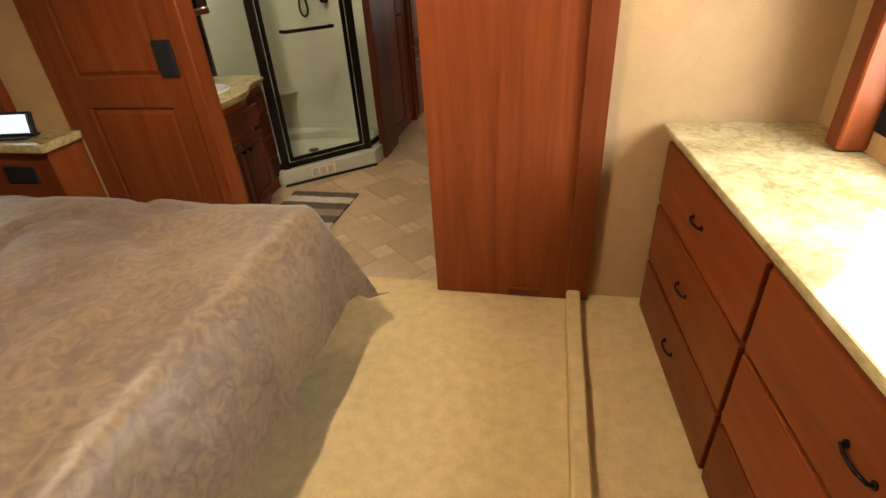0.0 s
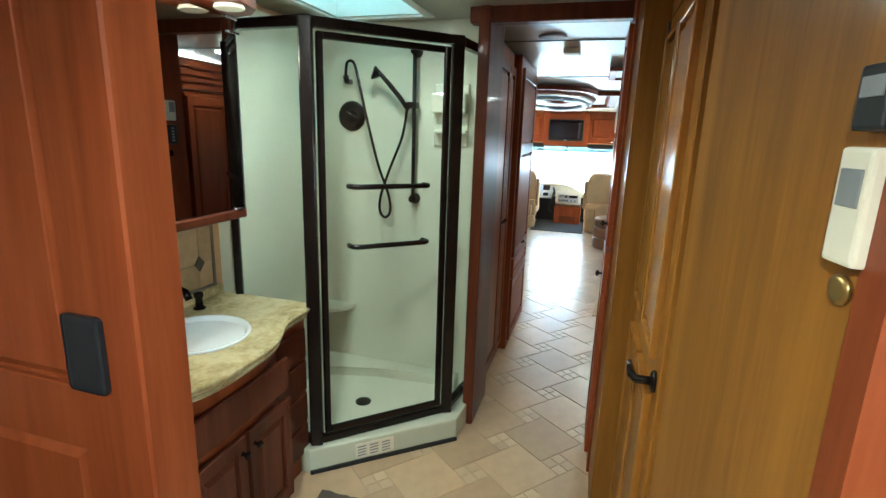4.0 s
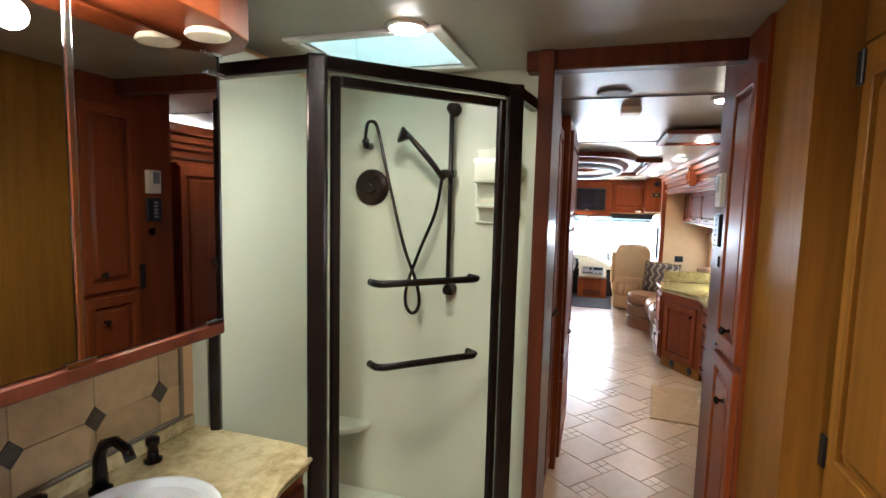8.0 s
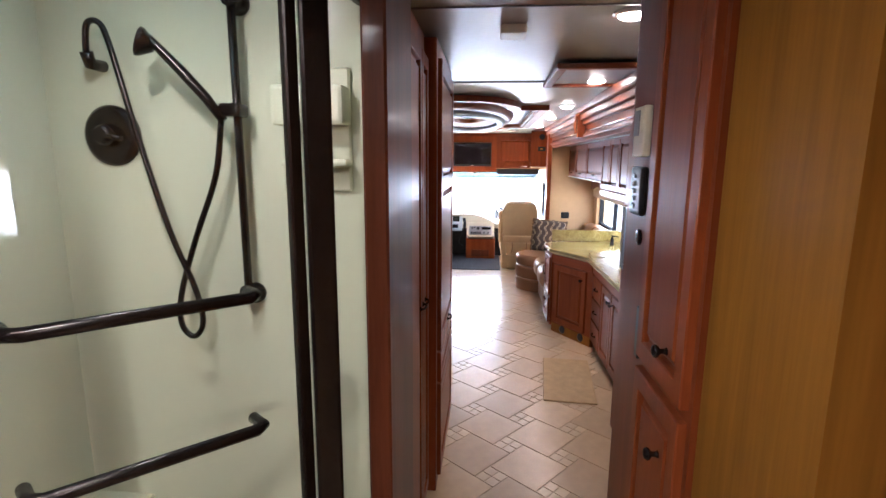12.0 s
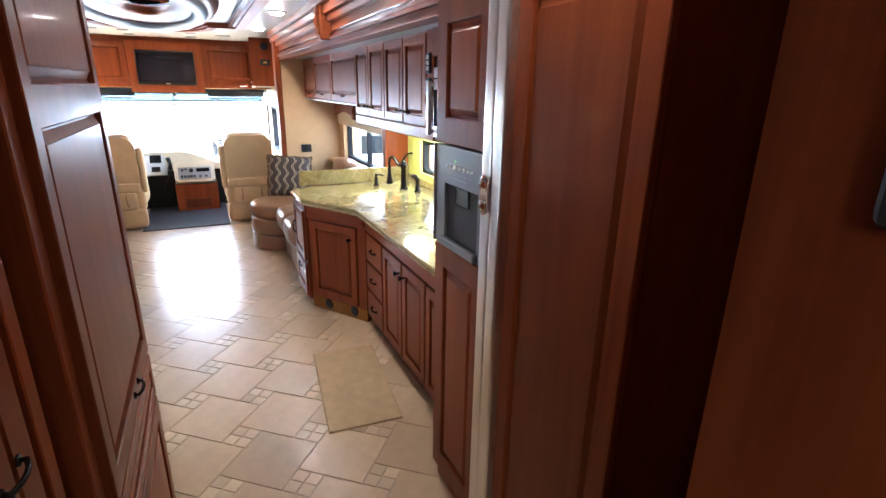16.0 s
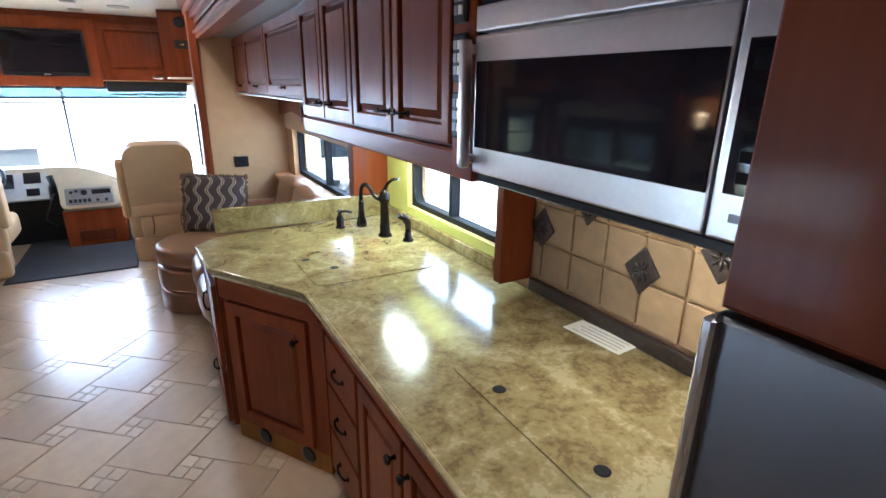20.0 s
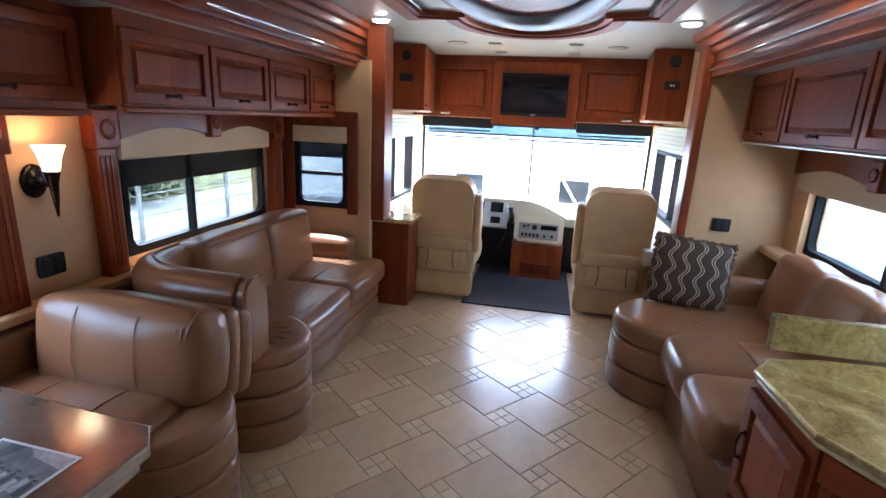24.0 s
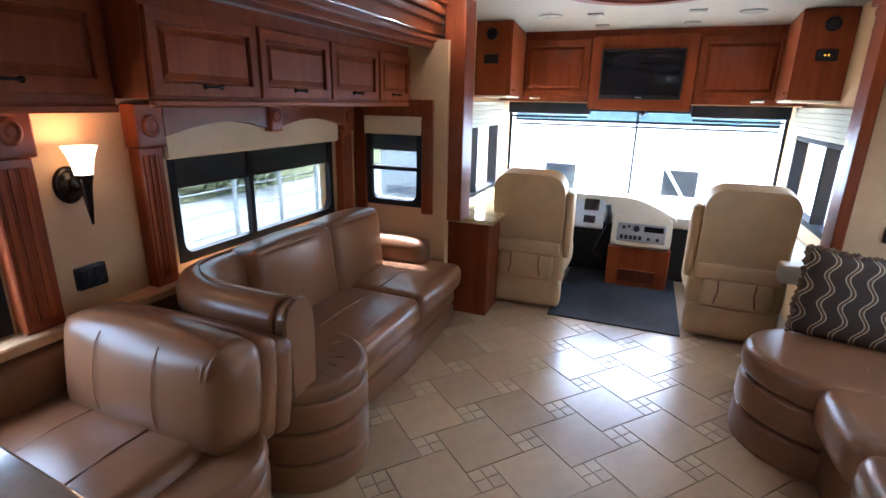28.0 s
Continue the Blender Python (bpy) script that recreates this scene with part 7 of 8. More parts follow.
for x, y in ((-0.33, 12.75), (0.33, 12.75), (-0.33, 13.4), (0.33, 13.4)):
    cl = thing("courtesy_light", (x, y, 2.15), 0, "small square ceiling light, switched off", "lamp")
    part("frame", boxes((-0.055, 0.055, -0.04, 0.04, -0.010, 0.002), bevel=0.004), SPEAKER, cl)
    part("lens", boxes((-0.042, 0.042, -0.028, 0.028, -0.013, -0.009), bevel=0.002), GREY, cl, "grey lens")
solo("ceiling_seam", boxes((-1.2, 1.2, 5.62, 5.63, ceil_z(5.62) - 0.006, ceil_z(5.62) + 0.01), (-1.2, 1.2, 7.3, 7.31, ceil_z(7.3) - 0.006, ceil_z(7.3) + 0.01)), GREY, "dark ceiling seam strips", "trim", kind="structure")
BROWN_SLAT = plain("brown_slat", (0.045, 0.028, 0.02), 0.5)
av = thing("ceiling_vent", (0.40, 3.33, 2.26), 0, "dark brown air return vent in a rounded cherry frame", "vent")
part("frame", prism(bmesh.new(), rounded(0.46, 0.68, 0.08, 6), -0.05, 0.0, 0.014, 3), DARKWOOD, av)
part("grille", boxes((-0.17, 0.11, -0.28, 0.28, -0.056, -0.05), bevel=0.002), plain("brown_grille", (0.06, 0.035, 0.025), 0.6), av, "dark brown grille")
part("end_plate", boxes((0.13, 0.18, -0.27, 0.27, -0.056, -0.05), bevel=0.002), STEEL, av, "bright metal end plate")
for k in range(11):
    part("slat", boxes((-0.165, 0.105, -0.265 + k * 0.05, -0.24 + k * 0.05, -0.060, -0.056)), BROWN_SLAT, av)
# ---- cab ----
def cab_seat(x, y, side, label):
    ob = thing("cab_seat", (x, y, 0.0), 0, label, "seat", group="cab seats")
    part("pedestal", boxes((-0.2, 0.2, -0.12, 0.35, 0.0, 0.22), bevel=0.02), CREAM, ob)
    part("rear_skirt", cushion(bmesh.new(), -0.27, 0.27, -0.22, -0.10, 0.03, 0.26, 0.04, 0.01), CREAM, ob)
    part("lower_back", cushion(bmesh.new(), -0.28, 0.28, -0.20, -0.05, 0.22, 0.50, 0.05, 0.01), CREAM, ob)
    part("seat_cushion", cushion(bmesh.new(), -0.28, 0.28, -0.10, 0.48, 0.26, 0.46, 0.06, 0.02), CREAM, ob)
    bm = bmesh.new()
    prism(bm, [(a, b) for a, b in rounded(0.52, 0.66, 0.12, 14, 0, 0.33)], -0.09, 0.09, 0.06, 4, True)
    part("backrest", turned(bm, Matrix.Translation((0, -0.10, 0.40)) @ Matrix.Rotation(radians(98), 4, "X")), CREAM, ob)
    part("pocket_flap", cushion(bmesh.new(), -0.25, 0.25, -0.235, -0.18, 0.44, 0.54, 0.02, 0.006), CREAM, ob, "fold of leather across the seat back")
    part("map_pocket", cushion(bmesh.new(), -0.20, 0.20, -0.235, -0.17, 0.25, 0.44, 0.02, 0.012), CREAM, ob, "cream leather map pocket")
    for sx in (-1, 1):
        part("pocket_cord", tube(bmesh.new(), [(sx * 0.11, -0.245, 0.44), (sx * 0.105, -0.25, 0.36), (sx * 0.12, -0.245, 0.28)], 0.006, 6), BROWN, ob)
    part("wing", cushion(bmesh.new(), side * 0.29 - 0.03, side * 0.29 + 0.03, -0.19, -0.02, 0.43, 0.92, 0.028, 0.004), CREAM, ob, "folded armrest")
    return ob


cab_seat(-0.63, 12.50, 1, "cream leather driver seat seen from behind")
cab_seat(0.78, 12.45, -1, "cream leather passenger seat seen from behind")


DASH_CREAM = plain("dash_cream", (0.50, 0.45, 0.34), 0.55, vary=0.06, scale=150, bump=0.05)


def dash():
    ob = thing("dashboard", (0, 13.2, 0.0), 0, "cream dashboard with instrument binnacle", "dashboard")
    part("shelf", boxes((-1.25, 1.25, 0.35, 1.05, 0.50, 0.60), bevel=0.04, seg=4), DASH_CREAM, ob)
    part("lower", boxes((-1.25, 1.25, 0.45, 1.0, 0.0, 0.50)), BLACK, ob)
    bm = prism(bmesh.new(), rounded(0.47, 0.26, 0.045, 6), -0.05, 0.12, 0.02, 3)
    cn = part("centre_console", turned(bm, Matrix.Translation((0.17, 0.10, 0.48)) @ Matrix.Rotation(radians(68), 4, "X")), DASH_CREAM, ob, "cream centre console")
    part("radio", turned(boxes((-0.19, 0.19, -0.014, 0.0, -0.07, 0.085), bevel=0.006), Matrix.Translation((0.17, -0.03, 0.50)) @ Matrix.Rotation(radians(-22), 4, "X")), GREY, cn, "grey radio and climate panel")
    face = Matrix.Translation((0.17, -0.03, 0.50)) @ Matrix.Rotation(radians(-22), 4, "X")
    for x, z, r in ((-0.14, 0.045, 0.014), (-0.10, 0.055, 0.012), (-0.04, 0.04, 0.026), (0.06, -0.04, 0.014), (0.13, -0.04, 0.014)):
        part("dial", turned(lathe(bmesh.new(), [(r, 0), (r, 0.010), (r * 0.6, 0.013)], 14), face @ Matrix.Translation((x, -0.014, z)) @ Matrix.Rotation(radians(90), 4, "X")), BLACK, cn)
    part("key_row", turned(boxes(*[(-0.165 + 0.036 * k, -0.137 + 0.036 * k, -0.019, -0.013, -0.055, -0.02) for k in range(5)], bevel=0.002), face), BLACK, cn, "row of black keys")
    part("radio_display", turned(boxes((0.02, 0.17, -0.017, -0.014, 0.02, 0.065), bevel=0.002), Matrix.Translation((0.17, -0.03, 0.50)) @ Matrix.Rotation(radians(-22), 4, "X")), SCREEN, cn, "dark radio display")
    part("wood_box", boxes((-0.08, 0.42, 0.05, 0.45, 0.0, 0.36), bevel=0.008), CHERRY, ob, "cherry cabinet under the console")
    part("vent_slots", boxes((0.02, 0.32, 0.042, 0.05, 0.05, 0.16), bevel=0.002), DARKWOOD, ob)
    part("binnacle", turned(prism(bmesh.new(), [(-0.95, 0.0), (0.44, 0.0), (0.44, 0.035)] + [(0.44 - 0.0232 * k * 1.0, 0.035 + 0.155 * math.sin(radians(4.5 * k))) for k in range(1, 21)] + [(-0.72, 0.19), (-0.95, 0.16)], -0.02, 0.22, 0.02, 3), Matrix.Translation((0, 0.46, 0.57)) @ Matrix.Rotation(radians(90), 4, "X")), DASH_CREAM, ob, "instrument binnacle")
    pod = part("instrument_panel", turned(boxes((-0.50, 0.05, -0.02, 0.02, -0.14, 0.16), bevel=0.012, seg=2), Matrix.Translation((-0.20, 0.20, 0.60)) @ Matrix.Rotation(radians(-28), 4, "X")), plain("pale_grey_panel", (0.42, 0.44, 0.46), 0.3), ob, "pale grey instrument panel")
    for x0, x1, z0, z1 in ((-0.13, 0.0, 0.02, 0.13), (-0.12, -0.02, -0.10, -0.03), (-0.42, -0.20, -0.02, 0.12)):
        part("display", turned(boxes((x0, x1, -0.026, -0.02, z0, z1), bevel=0.003), Matrix.Translation((-0.20, 0.20, 0.60)) @ Matrix.Rotation(radians(-28), 4, "X")), SCREEN, pod, "dark display")
    hs = part("handset", tube(bmesh.new(), [(-0.12, 0.1, 0.70), (-0.10, 0.08, 0.62), (-0.11, 0.1, 0.55)], [0.03, 0.022, 0.03], 10), BLACK, ob, "black radio handset")
    part("cord", tube(bmesh.new(), smooth_curve([(-0.11, 0.1, 0.55), (-0.16, 0.05, 0.42), (-0.20, 0.05, 0.30), (-0.14, 0.12, 0.22)], 4), 0.006, 6), BLACK, hs)
    w = thing("steering_wheel", (-0.62, 13.12, 0.72), 0, "black steering wheel behind the driver seat", "steering wheel")
    bm = bmesh.new()
    tube(bm, [(0.21 * math.cos(2 * math.pi * k / 28), 0.21 * math.sin(2 * math.pi * k / 28), 0) for k in range(29)], 0.016, 8, False)
    part("rim", turned(bm, Matrix.Rotation(radians(40), 4, "X")), BLACK, w)
    part("hub", turned(boxes((-0.2, 0.2, -0.03, 0.03, -0.03, 0.01), bevel=0.01), Matrix.Rotation(radians(40), 4, "X")), GREY, w)
    part("column", tube(bmesh.new(), [(0, 0, 0), (0, 0.25, -0.22)], 0.03, 10), BLACK, w)


dash()


def front_cabinets():
    ob = thing("front_overhead_cabinet", (0, 13.72, 0.0), 0, "cherry overhead cabinet above the windscreen", "cabinet")
    part("body", boxes((-1.25, 1.25, 0.02, 0.5, 1.55, 2.15)), CHERRY, ob)
    panel_door(ob, -1.05, -0.43, 1.60, 2.08, 0.02, CHERRY)
    panel_door(ob, 0.43, 1.05, 1.60, 2.08, 0.02, CHERRY)
    part("tv_frame", boxes((-0.42, 0.42, -0.01, 0.02, 1.49, 2.10), bevel=0.004), CHERRY, ob)
    for x in (-0.9, 0.9):
        part("finger_pull", boxes((x * 1.0 - 0.05, x + 0.05, -0.02, 0.0, 1.57, 1.59), bevel=0.004), CHROME, ob, "chrome finger pull")
    tv = thing("television", (0, 13.70, 1.58), 0, "flat black television set into the overhead cabinet", "television")
    part("case", boxes((-0.33, 0.33, -0.03, 0.0, 0.0, 0.41), bevel=0.008, seg=2), BLACK, tv)
    part("screen", boxes((-0.312, 0.312, -0.033, -0.03, 0.035, 0.385)), SCREEN, tv, "dark switched-off screen")
    part("logo_plate", boxes((-0.025, 0.025, -0.0335, -0.03, 0.012, 0.02)), STEEL, tv)
    for s, nm in ((-1, "speaker_cabinet"), (1, "speaker_cabinet")):
        c = thing(nm, (s * 1.12, 12.86, 0.0), 0, "cherry corner cabinet with speaker and controls", "cabinet")
        part("body", prism(bmesh.new(), [(-s * 0.17, 0.0), (-s * 0.06 + s * 0.2, 0.0), (s * 0.14, 0.88), (-s * 0.10, 0.88)][::s], 1.585, 2.145, 0.004), CHERRY, c)
        part("speaker", turned(lathe(bmesh.new(), [(0.045, 0), (0.045, 0.006), (0.03, 0.008)], 20), Matrix.Translation((0, 0, 2.05)) @ Matrix.Rotation(radians(90), 4, "X")), BLACK, c, "round black speaker")
        pl = part("control_plate", boxes((-0.06, 0.06, -0.008, 0.0, 1.83, 1.90), bevel=0.003), BLACK, c)
        if s == 1:
            for k in (-1, 1):
                part("digit", boxes((k * 0.010 - 0.004, k * 0.010 + 0.004, -0.010, -0.008, 1.860, 1.870)), AMBER, pl, "amber lit figure")
        part("light_rail", boxes((-0.14, 0.14, 0.0, 0.5, 1.57, 1.585)), IVORY, c)
        part("catch", boxes((-s * 0.17 - 0.01, -s * 0.17 + 0.01, 0.05, 0.11, 1.62, 1.64), bevel=0.003), CHROME, c)
    vs = thing("sun_visor", (0, 13.80, 1.44), 0, "black roller sun visor above the windscreen", "blind")
    for a, b in ((-1.15, -0.40), (0.44, 1.16)):
        part("cassette", boxes((a, b, -0.05, 0.05, 0.0, 0.10), bevel=0.012, seg=2), BLACK, vs)
        part("hem_bar", boxes((a + 0.02, b - 0.02, 0.02, 0.04, -0.035, -0.018), bevel=0.004), BLACK, vs)
    part("tinted_strip", boxes((-1.15, 1.16, 0.30, 0.304, -0.06, 0.09)), glass("tinted_strip", (0.33, 0.40, 0.42)), vs, "blue tinted screen strip")
    part("strip_bar", boxes((-1.15, 1.16, 0.295, 0.315, -0.075, -0.055), bevel=0.004), BLACK, vs)
    part("header", boxes((-1.16, 1.17, 0.06, 0.12, 0.03, 0.10), bevel=0.006), FRAME_BLACK, vs, "black screen header")
    part("lower_bar", boxes((-1.15, 1.16, 0.296, 0.312, -0.115, -0.098), bevel=0.004), FRAME_BLACK, vs)
    part("camera_ball", lathe(bmesh.new(), [(0.01, 0.0), (0.03, 0.02), (0.03, 0.04), (0.01, 0.055)], 12, (0.05, -0.05, 0)), BLACK, vs)


front_cabinets()
ws = thing("windscreen", (0, 14.3, 0), 0, "wide panoramic windscreen with black surround", "windscreen", kind="structure")
part("window_frame", boxes((-1.25, 1.25, -0.03, 0.0, 0.55, 0.575), (-1.25, 1.25, -0.03, 0.0, 1.50, 1.52), (-1.25, -1.225, -0.03, 0.0, 0.575, 1.50), (1.225, 1.25, -0.03, 0.0, 0.575, 1.50), bevel=0.006), FRAME_BLACK, ws)
part("mullion", boxes((0.0, 0.02, -0.03, 0.0, 0.575, 1.50)), BLACK, ws)
pn = part("pane", boxes((-1.225, 1.225, -0.02, -0.014, 0.575, 1.50)), WINDOW_GLASS, ws)
pn.visible_shadow = False
framed_window("window_8", "x", -1.30, 1, 12.45, 13.75, 0.72, 1.5, mid=13.0, label="black-framed driver side window")
framed_window("window_9", "x", 1.30, -1, 12.25, 13.85, 0.72, 1.5, mid=12.9, halfbar=1.3, label="black-framed passenger side window")
PLEAT = plain("pleated_shade", (0.44, 0.44, 0.36), 0.8, vary=0.05)
for nm, x, y0, y1 in (("pleated_shade", -1.22, 12.4, 13.75), ("pleated_shade", 1.22, 12.25, 13.85)):
    ob = thing(nm, (x, y0, 0), 0, "pale pleated shade folded up over the side window", "blind")
    for k in range(6):
        part("pleat", boxes((-0.02, 0.02, 0, y1 - y0, 1.33 + k * 0.035, 1.363 + k * 0.035), bevel=0.003), PLEAT, ob)
pc = thing("console_cabinet", (-1.04, 11.93, 0.0), 0, "cherry side console with pale top beside the driver seat", "cabinet")
part("body", boxes((-0.2, 0.20, 0.0, 0.95, 0.0, 0.70), bevel=0.006), CHERRY, pc)
part("top", boxes((-0.2, 0.24, -0.03, 1.9, 0.70, 0.735), bevel=0.01, seg=2), EDGE_STONE, pc, "pale stone top")
part("side_ledge", boxes((-0.2, 0.05, 0.95, 1.9, 0.4, 0.70)), IVORY, pc)
solo("step_ledge", boxes((0.98, 1.25, 12.1, 13.6, 0.5, 0.62), bevel=0.02, seg=2), DASH_CREAM, "pale ledge beside the passenger seat", "trim", kind="structure")
# ---- outside ----
solo("ground", boxes((-400, 400, -400, 400, -1.3, -1.2)), plain("concrete_lot", (0.32, 0.31, 0.285), 0.9, vary=0.12, scale=2, bump=0.05), "pale concrete parking lot", "ground", kind="structure")
RVW = plain("white_gelcoat", (0.8, 0.8, 0.78), 0.3, vary=0.03)
RV_PANE = plain("grey_pane", (0.016, 0.019, 0.022), 0.3)
RV_PANE.node_tree.nodes["Principled BSDF"].inputs["Specular IOR Level"].default_value = 0.1
SKIRT = plain("grey_stripe", (0.35, 0.36, 0.38), 0.3)


PIPE_WHITE = plain("white_arm", (0.75, 0.75, 0.74), 0.4)


def parked_rv(place, rz, length, label, wins, stripe=True):
    rv = thing("parked_motorhome", place, rz, label, "vehicle", group="parked motorhomes")
    part("body", boxes((-length / 2, length / 2, 0, 2.5, 0.4, 3.85), bevel=0.12, seg=3), RVW, rv)
    if stripe:
        part("stripe", boxes((-length / 2 + 0.2, length / 2 - 0.2, -0.012, 0.0, 0.5, 0.7)), SKIRT, rv, "grey stripe")
    for x, w, z0, z1 in wins:
        f = part("window", boxes((x, x + w, -0.02, 0.0, z0, z1), bevel=0.01), BLACK, rv)
        part("pane", boxes((x + 0.04, x + w - 0.04, -0.026, -0.02, z0 + 0.04, z1 - 0.04)), RV_PANE, f)
    part("awning_arm", tube(bmesh.new(), [(-0.1, -0.05, 1.75), (0.55, -0.05, 0.75)], 0.03, 8), PIPE_WHITE, rv, "white awning arm")
    for x in (-4.6, -2.75, -0.55, 1.1, 2.9):
        part("panel_seam", boxes((x, x + 0.03, -0.006, 0.0, 0.5, 3.6)), SKIRT, rv)
    part("entry_door", boxes((-0.9, -0.15, -0.03, 0.0, 0.6, 2.7), bevel=0.02), RVW, rv)
    for x in (-length * 0.36, length * 0.3):
        w = part("wheel", turned(lathe(bmesh.new(), [(0.3, 0), (0.45, 0.02), (0.45, 0.25), (0.3, 0.27)], 20), Matrix.Translation((x, 0.2, 0.45)) @ Matrix.Rotation(radians(-90), 4, "X")), BLACK, rv)
        part("rim", turned(lathe(bmesh.new(), [(0.22, -0.012), (0.24, 0.0), (0.2, 0.01)], 16), Matrix.Translation((x, 0.2, 0.45)) @ Matrix.Rotation(radians(-90), 4, "X")), CHROME, w)
    return rv


parked_rv((0.5, 21.0, -1.2), 0, 13, "white motorhome parked opposite the windscreen", ((-2.37, 0.64, 0.98, 1.5), (0.0, 0.64, 0.98, 1.5), (3.8, 1.2, 0.98, 1.5)))
# Added so that the right windows look out on bright white; none known there.
parked_rv((7.5, 9.5, -1.2), -90, 13, "white motorhome body added alongside as a bright view for the right windows", ((-4.0, 1.2, 1.8, 2.4), (-1.9, 0.8, 1.8, 2.3), (3.5, 1.2, 1.8, 2.4)))

# Fence, gate and greenery along the far side of the lot
fn = thing("pipe_fence", (-7.0, 6.0, -1.2), 90, "galvanised pipe fence beside the lot", "fence")
PIPE = plain("galvanised_pipe", (0.62, 0.64, 0.66), 0.35, metal=0.6)
for k in range(16):
    part("post", tube(bmesh.new(), [(k * 1.5 - 6, 0, 0), (k * 1.5 - 6, 0, 2.3)], 0.045, 8), PIPE, fn)
for z in (0.3, 0.7, 1.1, 1.5, 1.9, 2.25):
    part("rail", tube(bmesh.new(), [(-6, 0, z), (16.5, 0, z)], 0.014, 6), PIPE, fn)
gt = thing("swing_gate", (-4.2, 7.0, -1.2), 90, "grey swing gate with diagonal braces", "gate")
GW = plain("grey_gate_paint", (0.22, 0.22, 0.23), 0.5)
for a, b in (((-0.5, 0, 0.5), (4.0, 0, 0.5)), ((-0.5, 0, 1.85), (4.0, 0, 1.85)), ((-0.5, 0, 0.5), (-0.5, 0, 1.85)), ((1.7, 0, 0.5), (1.7, 0, 1.85)), ((4.0, 0, 0.5), (4.0, 0, 1.85)), ((-0.5, 0, 0.5), (1.7, 0, 1.85)), ((1.7, 0, 1.85), (4.0, 0, 0.5))):
    part("bar", tube(bmesh.new(), [a, b], 0.03, 8), GW, gt)
solo("lawn", boxes((-60, -11.0, -40, 60, -1.2, -1.17)), plain("dry_grass", (0.22, 0.21, 0.09), 0.95, vary=0.4, scale=9, bump=0.1), "dry grass beyond the fence", "grass", kind="structure")
LEAF = plain("leaf_green", (0.06, 0.09, 0.03), 0.7, vary=0.5, scale=3)
BARK = plain("bark", (0.10, 0.075, 0.05), 0.9, vary=0.3, scale=20, bump=0.2)


def leafy(bm, centre, radii, count, size):
    for _ in range(count):
        d = Vector((random.gauss(0, 1), random.gauss(0, 1), random.gauss(0, 1))).normalized() * random.uniform(0.55, 1.0) ** 0.5
        p = Vector(centre) + Vector((d.x * radii[0], d.y * radii[1], d.z * radii[2]))
        a = Vector((random.uniform(-1, 1), random.uniform(-1, 1), random.uniform(-1, 1))).normalized()
        b = a.cross(Vector((random.uniform(-1, 1), random.uniform(-1, 1), random.uniform(-1, 1)))).normalized()
        s = size * random.uniform(0.6, 1.4)
        vs = [bm.verts.new(p + q) for q in (a * s, b * s * 0.5, -a * s, -b * s * 0.5)]
        bm.faces.new(vs)


def bush(x, y, r, h):
    ob = thing("bush", (x, y, -1.18), 0, "dense green bush beyond the fence", "bush", group="bushes beyond the fence")
    bm = bmesh.new()
    for _ in range(7):
        tube(bm, [(0, 0, 0), (random.uniform(-0.5, 0.5) * r, random.uniform(-0.5, 0.5) * r, h * 0.7)], [0.03, 0.01], 5)
    part("stems", bm, BARK, ob)
    bm = bmesh.new()
    for _ in range(9):
        a = random.uniform(0, 6.28)
        leafy(bm, (0.6 * r * math.cos(a), 0.6 * r * math.sin(a), h * random.uniform(0.3, 0.75)), (r * 0.5, r * 0.5, h * 0.3), 260, 0.09)
    part("leaves", bm, LEAF, ob)


def tree(x, y, h):
    ob = thing("tree", (x, y, -1.18), 0, "bare-stemmed leafy tree beyond the fence", "tree", group="trees beyond the fence")
    bm = bmesh.new()
    tube(bm, [(0, 0, 0), (0.1, 0.05, h * 0.3), (0.05, 0.1, h * 0.6), (0.1, 0, h)], [0.2, 0.15, 0.1, 0.03], 8)
    tips = []
    for k in range(8):
        a, z = k * 0.8, h * (0.35 + 0.07 * k)
        t_ = Vector((h * 0.28 * math.cos(a), h * 0.28 * math.sin(a), z + h * 0.16))
        tube(bm, [(0.05, 0.05, z), t_ * 0.5 + Vector((0, 0, z * 0.5)), t_], [0.07, 0.04, 0.015], 6)
        tips.append(t_)
    part("trunk", bm, BARK, ob)
    bm = bmesh.new()
    for t_ in tips:
        leafy(bm, t_, (h * 0.16, h * 0.16, h * 0.11), 240, 0.14)
    leafy(bm, (0.1, 0, h), (h * 0.18, h * 0.18, h * 0.12), 300, 0.14)
    part("crown", bm, LEAF, ob)


for x, y, r, h in ((-12.5, 19.5, 1.5, 1.9), (-11.5, 22.0, 1.4, 1.8), (-13, 25.5, 1.8, 2.4), (-15, 17.0, 1.2, 1.6), (-19, 12.0, 1.3, 1.6)):
    bush(x, y, r, h)
for x, y, h in ((-27, 10, 6), (-24, 17, 7), (-18, 23, 7), (-30, 5, 6), (-20, 28, 8), (-34, 12, 8)):
    tree(x, y, h)
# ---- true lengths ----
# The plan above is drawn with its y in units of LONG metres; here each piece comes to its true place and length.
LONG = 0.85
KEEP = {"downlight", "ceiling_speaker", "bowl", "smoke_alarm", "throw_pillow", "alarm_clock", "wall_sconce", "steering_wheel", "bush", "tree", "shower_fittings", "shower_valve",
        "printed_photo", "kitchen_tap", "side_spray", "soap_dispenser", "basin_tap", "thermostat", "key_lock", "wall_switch"}


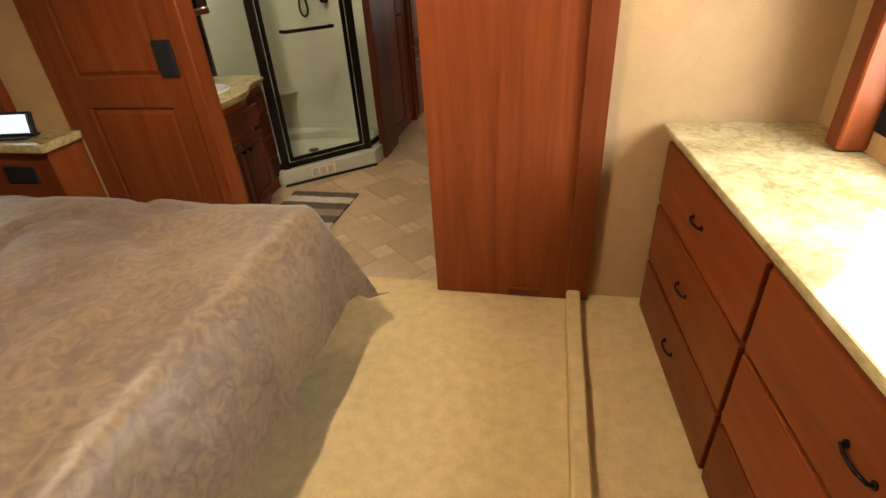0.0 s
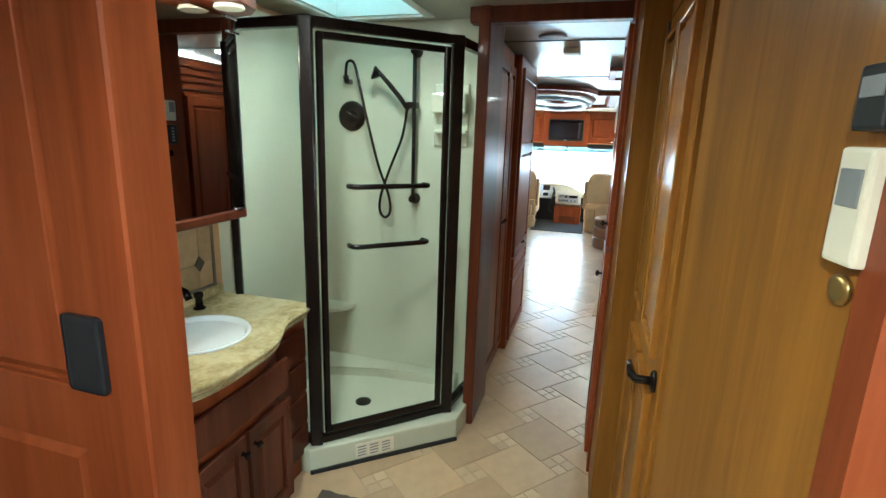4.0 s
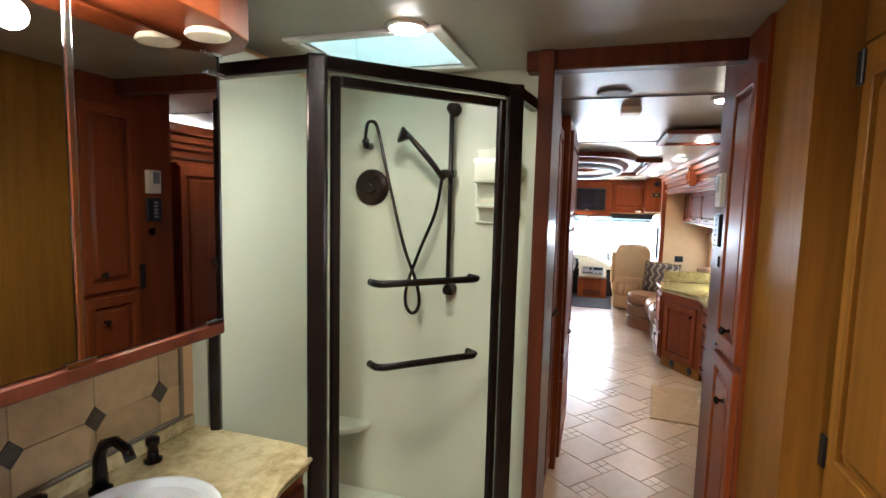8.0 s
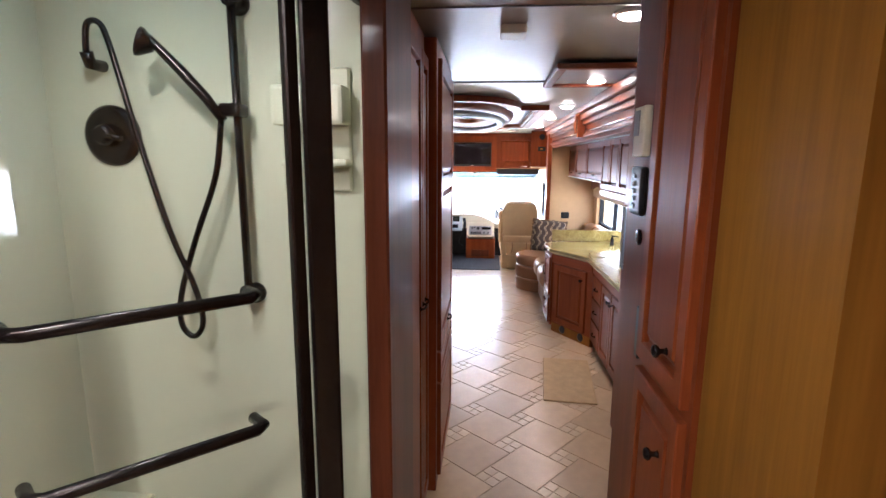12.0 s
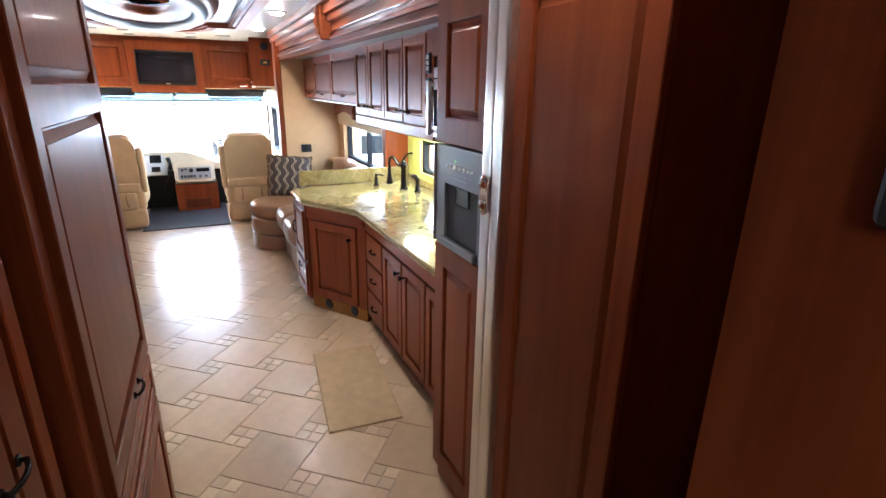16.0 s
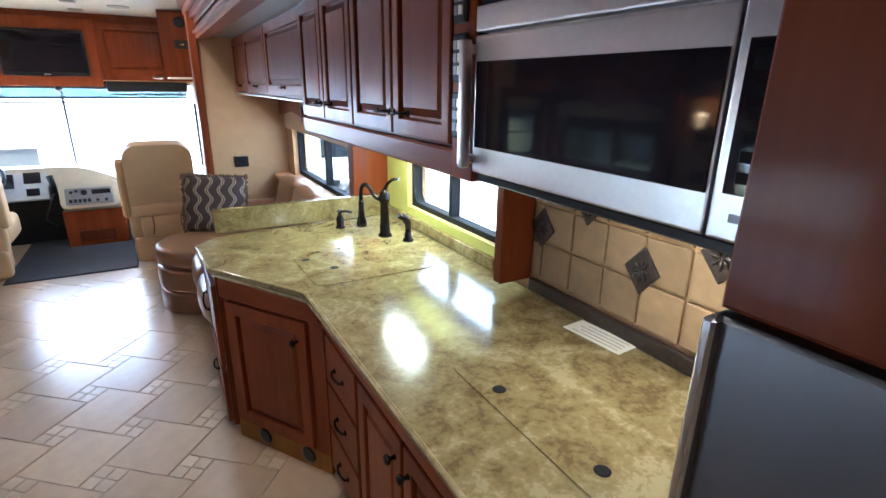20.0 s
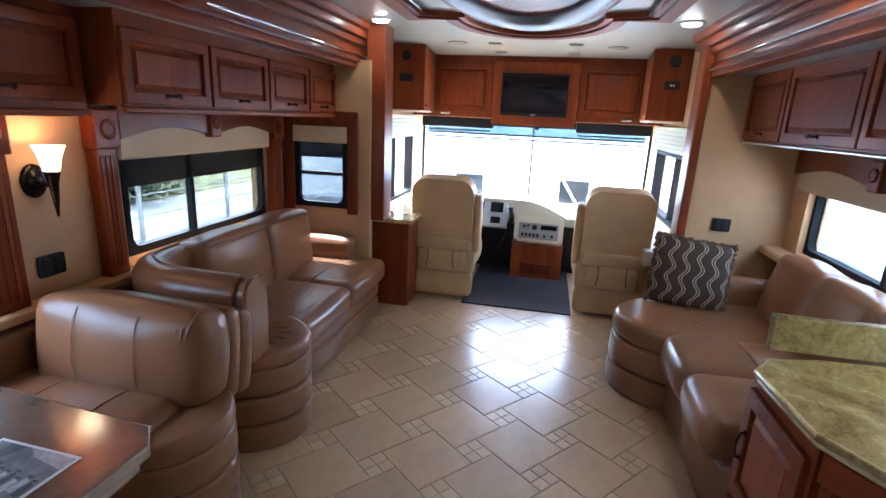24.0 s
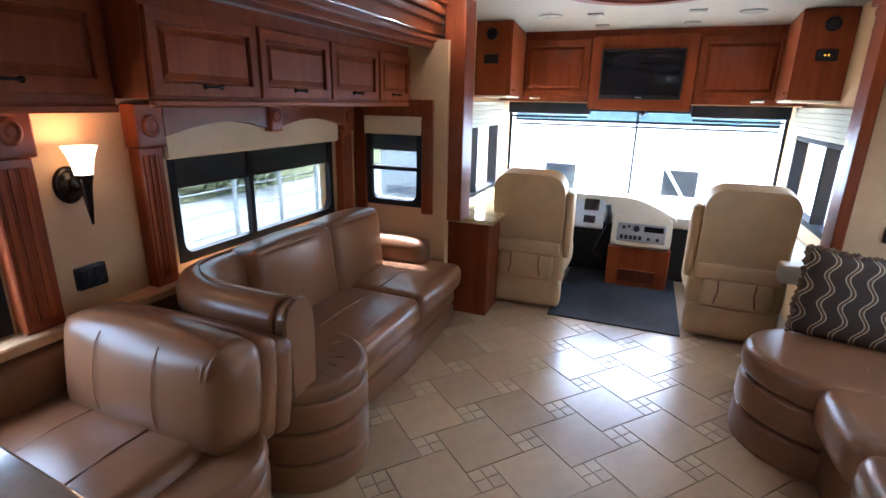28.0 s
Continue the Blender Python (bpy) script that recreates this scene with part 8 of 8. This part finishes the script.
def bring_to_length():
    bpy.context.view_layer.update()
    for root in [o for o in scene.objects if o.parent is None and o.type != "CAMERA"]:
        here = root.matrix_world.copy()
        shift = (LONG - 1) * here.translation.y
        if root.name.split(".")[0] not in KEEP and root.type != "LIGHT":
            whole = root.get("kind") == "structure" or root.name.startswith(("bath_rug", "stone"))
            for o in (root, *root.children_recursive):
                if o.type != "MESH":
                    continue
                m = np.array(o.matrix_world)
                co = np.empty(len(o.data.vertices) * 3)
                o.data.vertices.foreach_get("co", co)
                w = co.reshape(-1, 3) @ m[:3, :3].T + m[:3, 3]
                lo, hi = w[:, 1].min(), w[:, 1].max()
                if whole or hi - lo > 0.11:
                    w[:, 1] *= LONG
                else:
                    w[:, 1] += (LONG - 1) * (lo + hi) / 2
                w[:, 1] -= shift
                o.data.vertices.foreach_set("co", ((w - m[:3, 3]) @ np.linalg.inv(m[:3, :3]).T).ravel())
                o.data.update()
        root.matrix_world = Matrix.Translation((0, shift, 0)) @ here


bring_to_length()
# ---- floor tiles, last ----
def tile_floor():
    ob = thing("tile_floor", (0, 0, 0), 0, "beige ceramic floor tiles laid diagonally with small square clusters", "floor", kind="structure")
    mats = [glazed("floor_tile", (0.49, 0.335, 0.19)), glazed("small_floor_tile", (0.55, 0.395, 0.235))]
    def tile_mesh(name, s, mat):
        bm = boxes((0, s, 0, s, -0.006, 0.0), bevel=0.0018)
        bmesh.ops.recalc_face_normals(bm, faces=bm.faces)
        me = bpy.data.meshes.new(name)
        bm.to_mesh(me)
        bm.free()
        me.materials.append(mat)
        return me
    a, c, g = 0.305, 0.128, 0.004
    big, small = tile_mesh("tile", a - g, mats[0]), tile_mesh("small_tile", c / 2 - g * 0.8, mats[1])
    r = Matrix.Rotation(radians(-40.5), 4, "Z")
    org = r.inverted() @ Vector((-0.333, 8.549, 0)) - Vector((a + c / 2, c / 2, 0))
    for i in range(-40, 40):
        for j in range(-40, 40):
            p = org + Vector((i * a - j * c, i * c + j * a, 0))
            w = r @ (p + Vector((a / 2, a / 2, 0)))
            if not 1.8 < w.y < 10.9 or not (-1.15 < w.x < 1.3):
                continue
            if w.y < 4.25 and not (-1.0 < w.x < 1.0) or 4.25 < w.y < 6.05 and not (-0.15 < w.x < 1.2):
                continue
            for me, off in [(big, (0, 0))] + [(small, (a + u * c / 2, v * c / 2)) for u in (0, 1) for v in (0, 1)]:
                o = new("tile" if me is big else "small_tile", me)
                o.parent = ob
                o.matrix_local = r @ Matrix.Translation(p + Vector((off[0] + g / 2, off[1] + g / 2, 0)))


tile_floor()
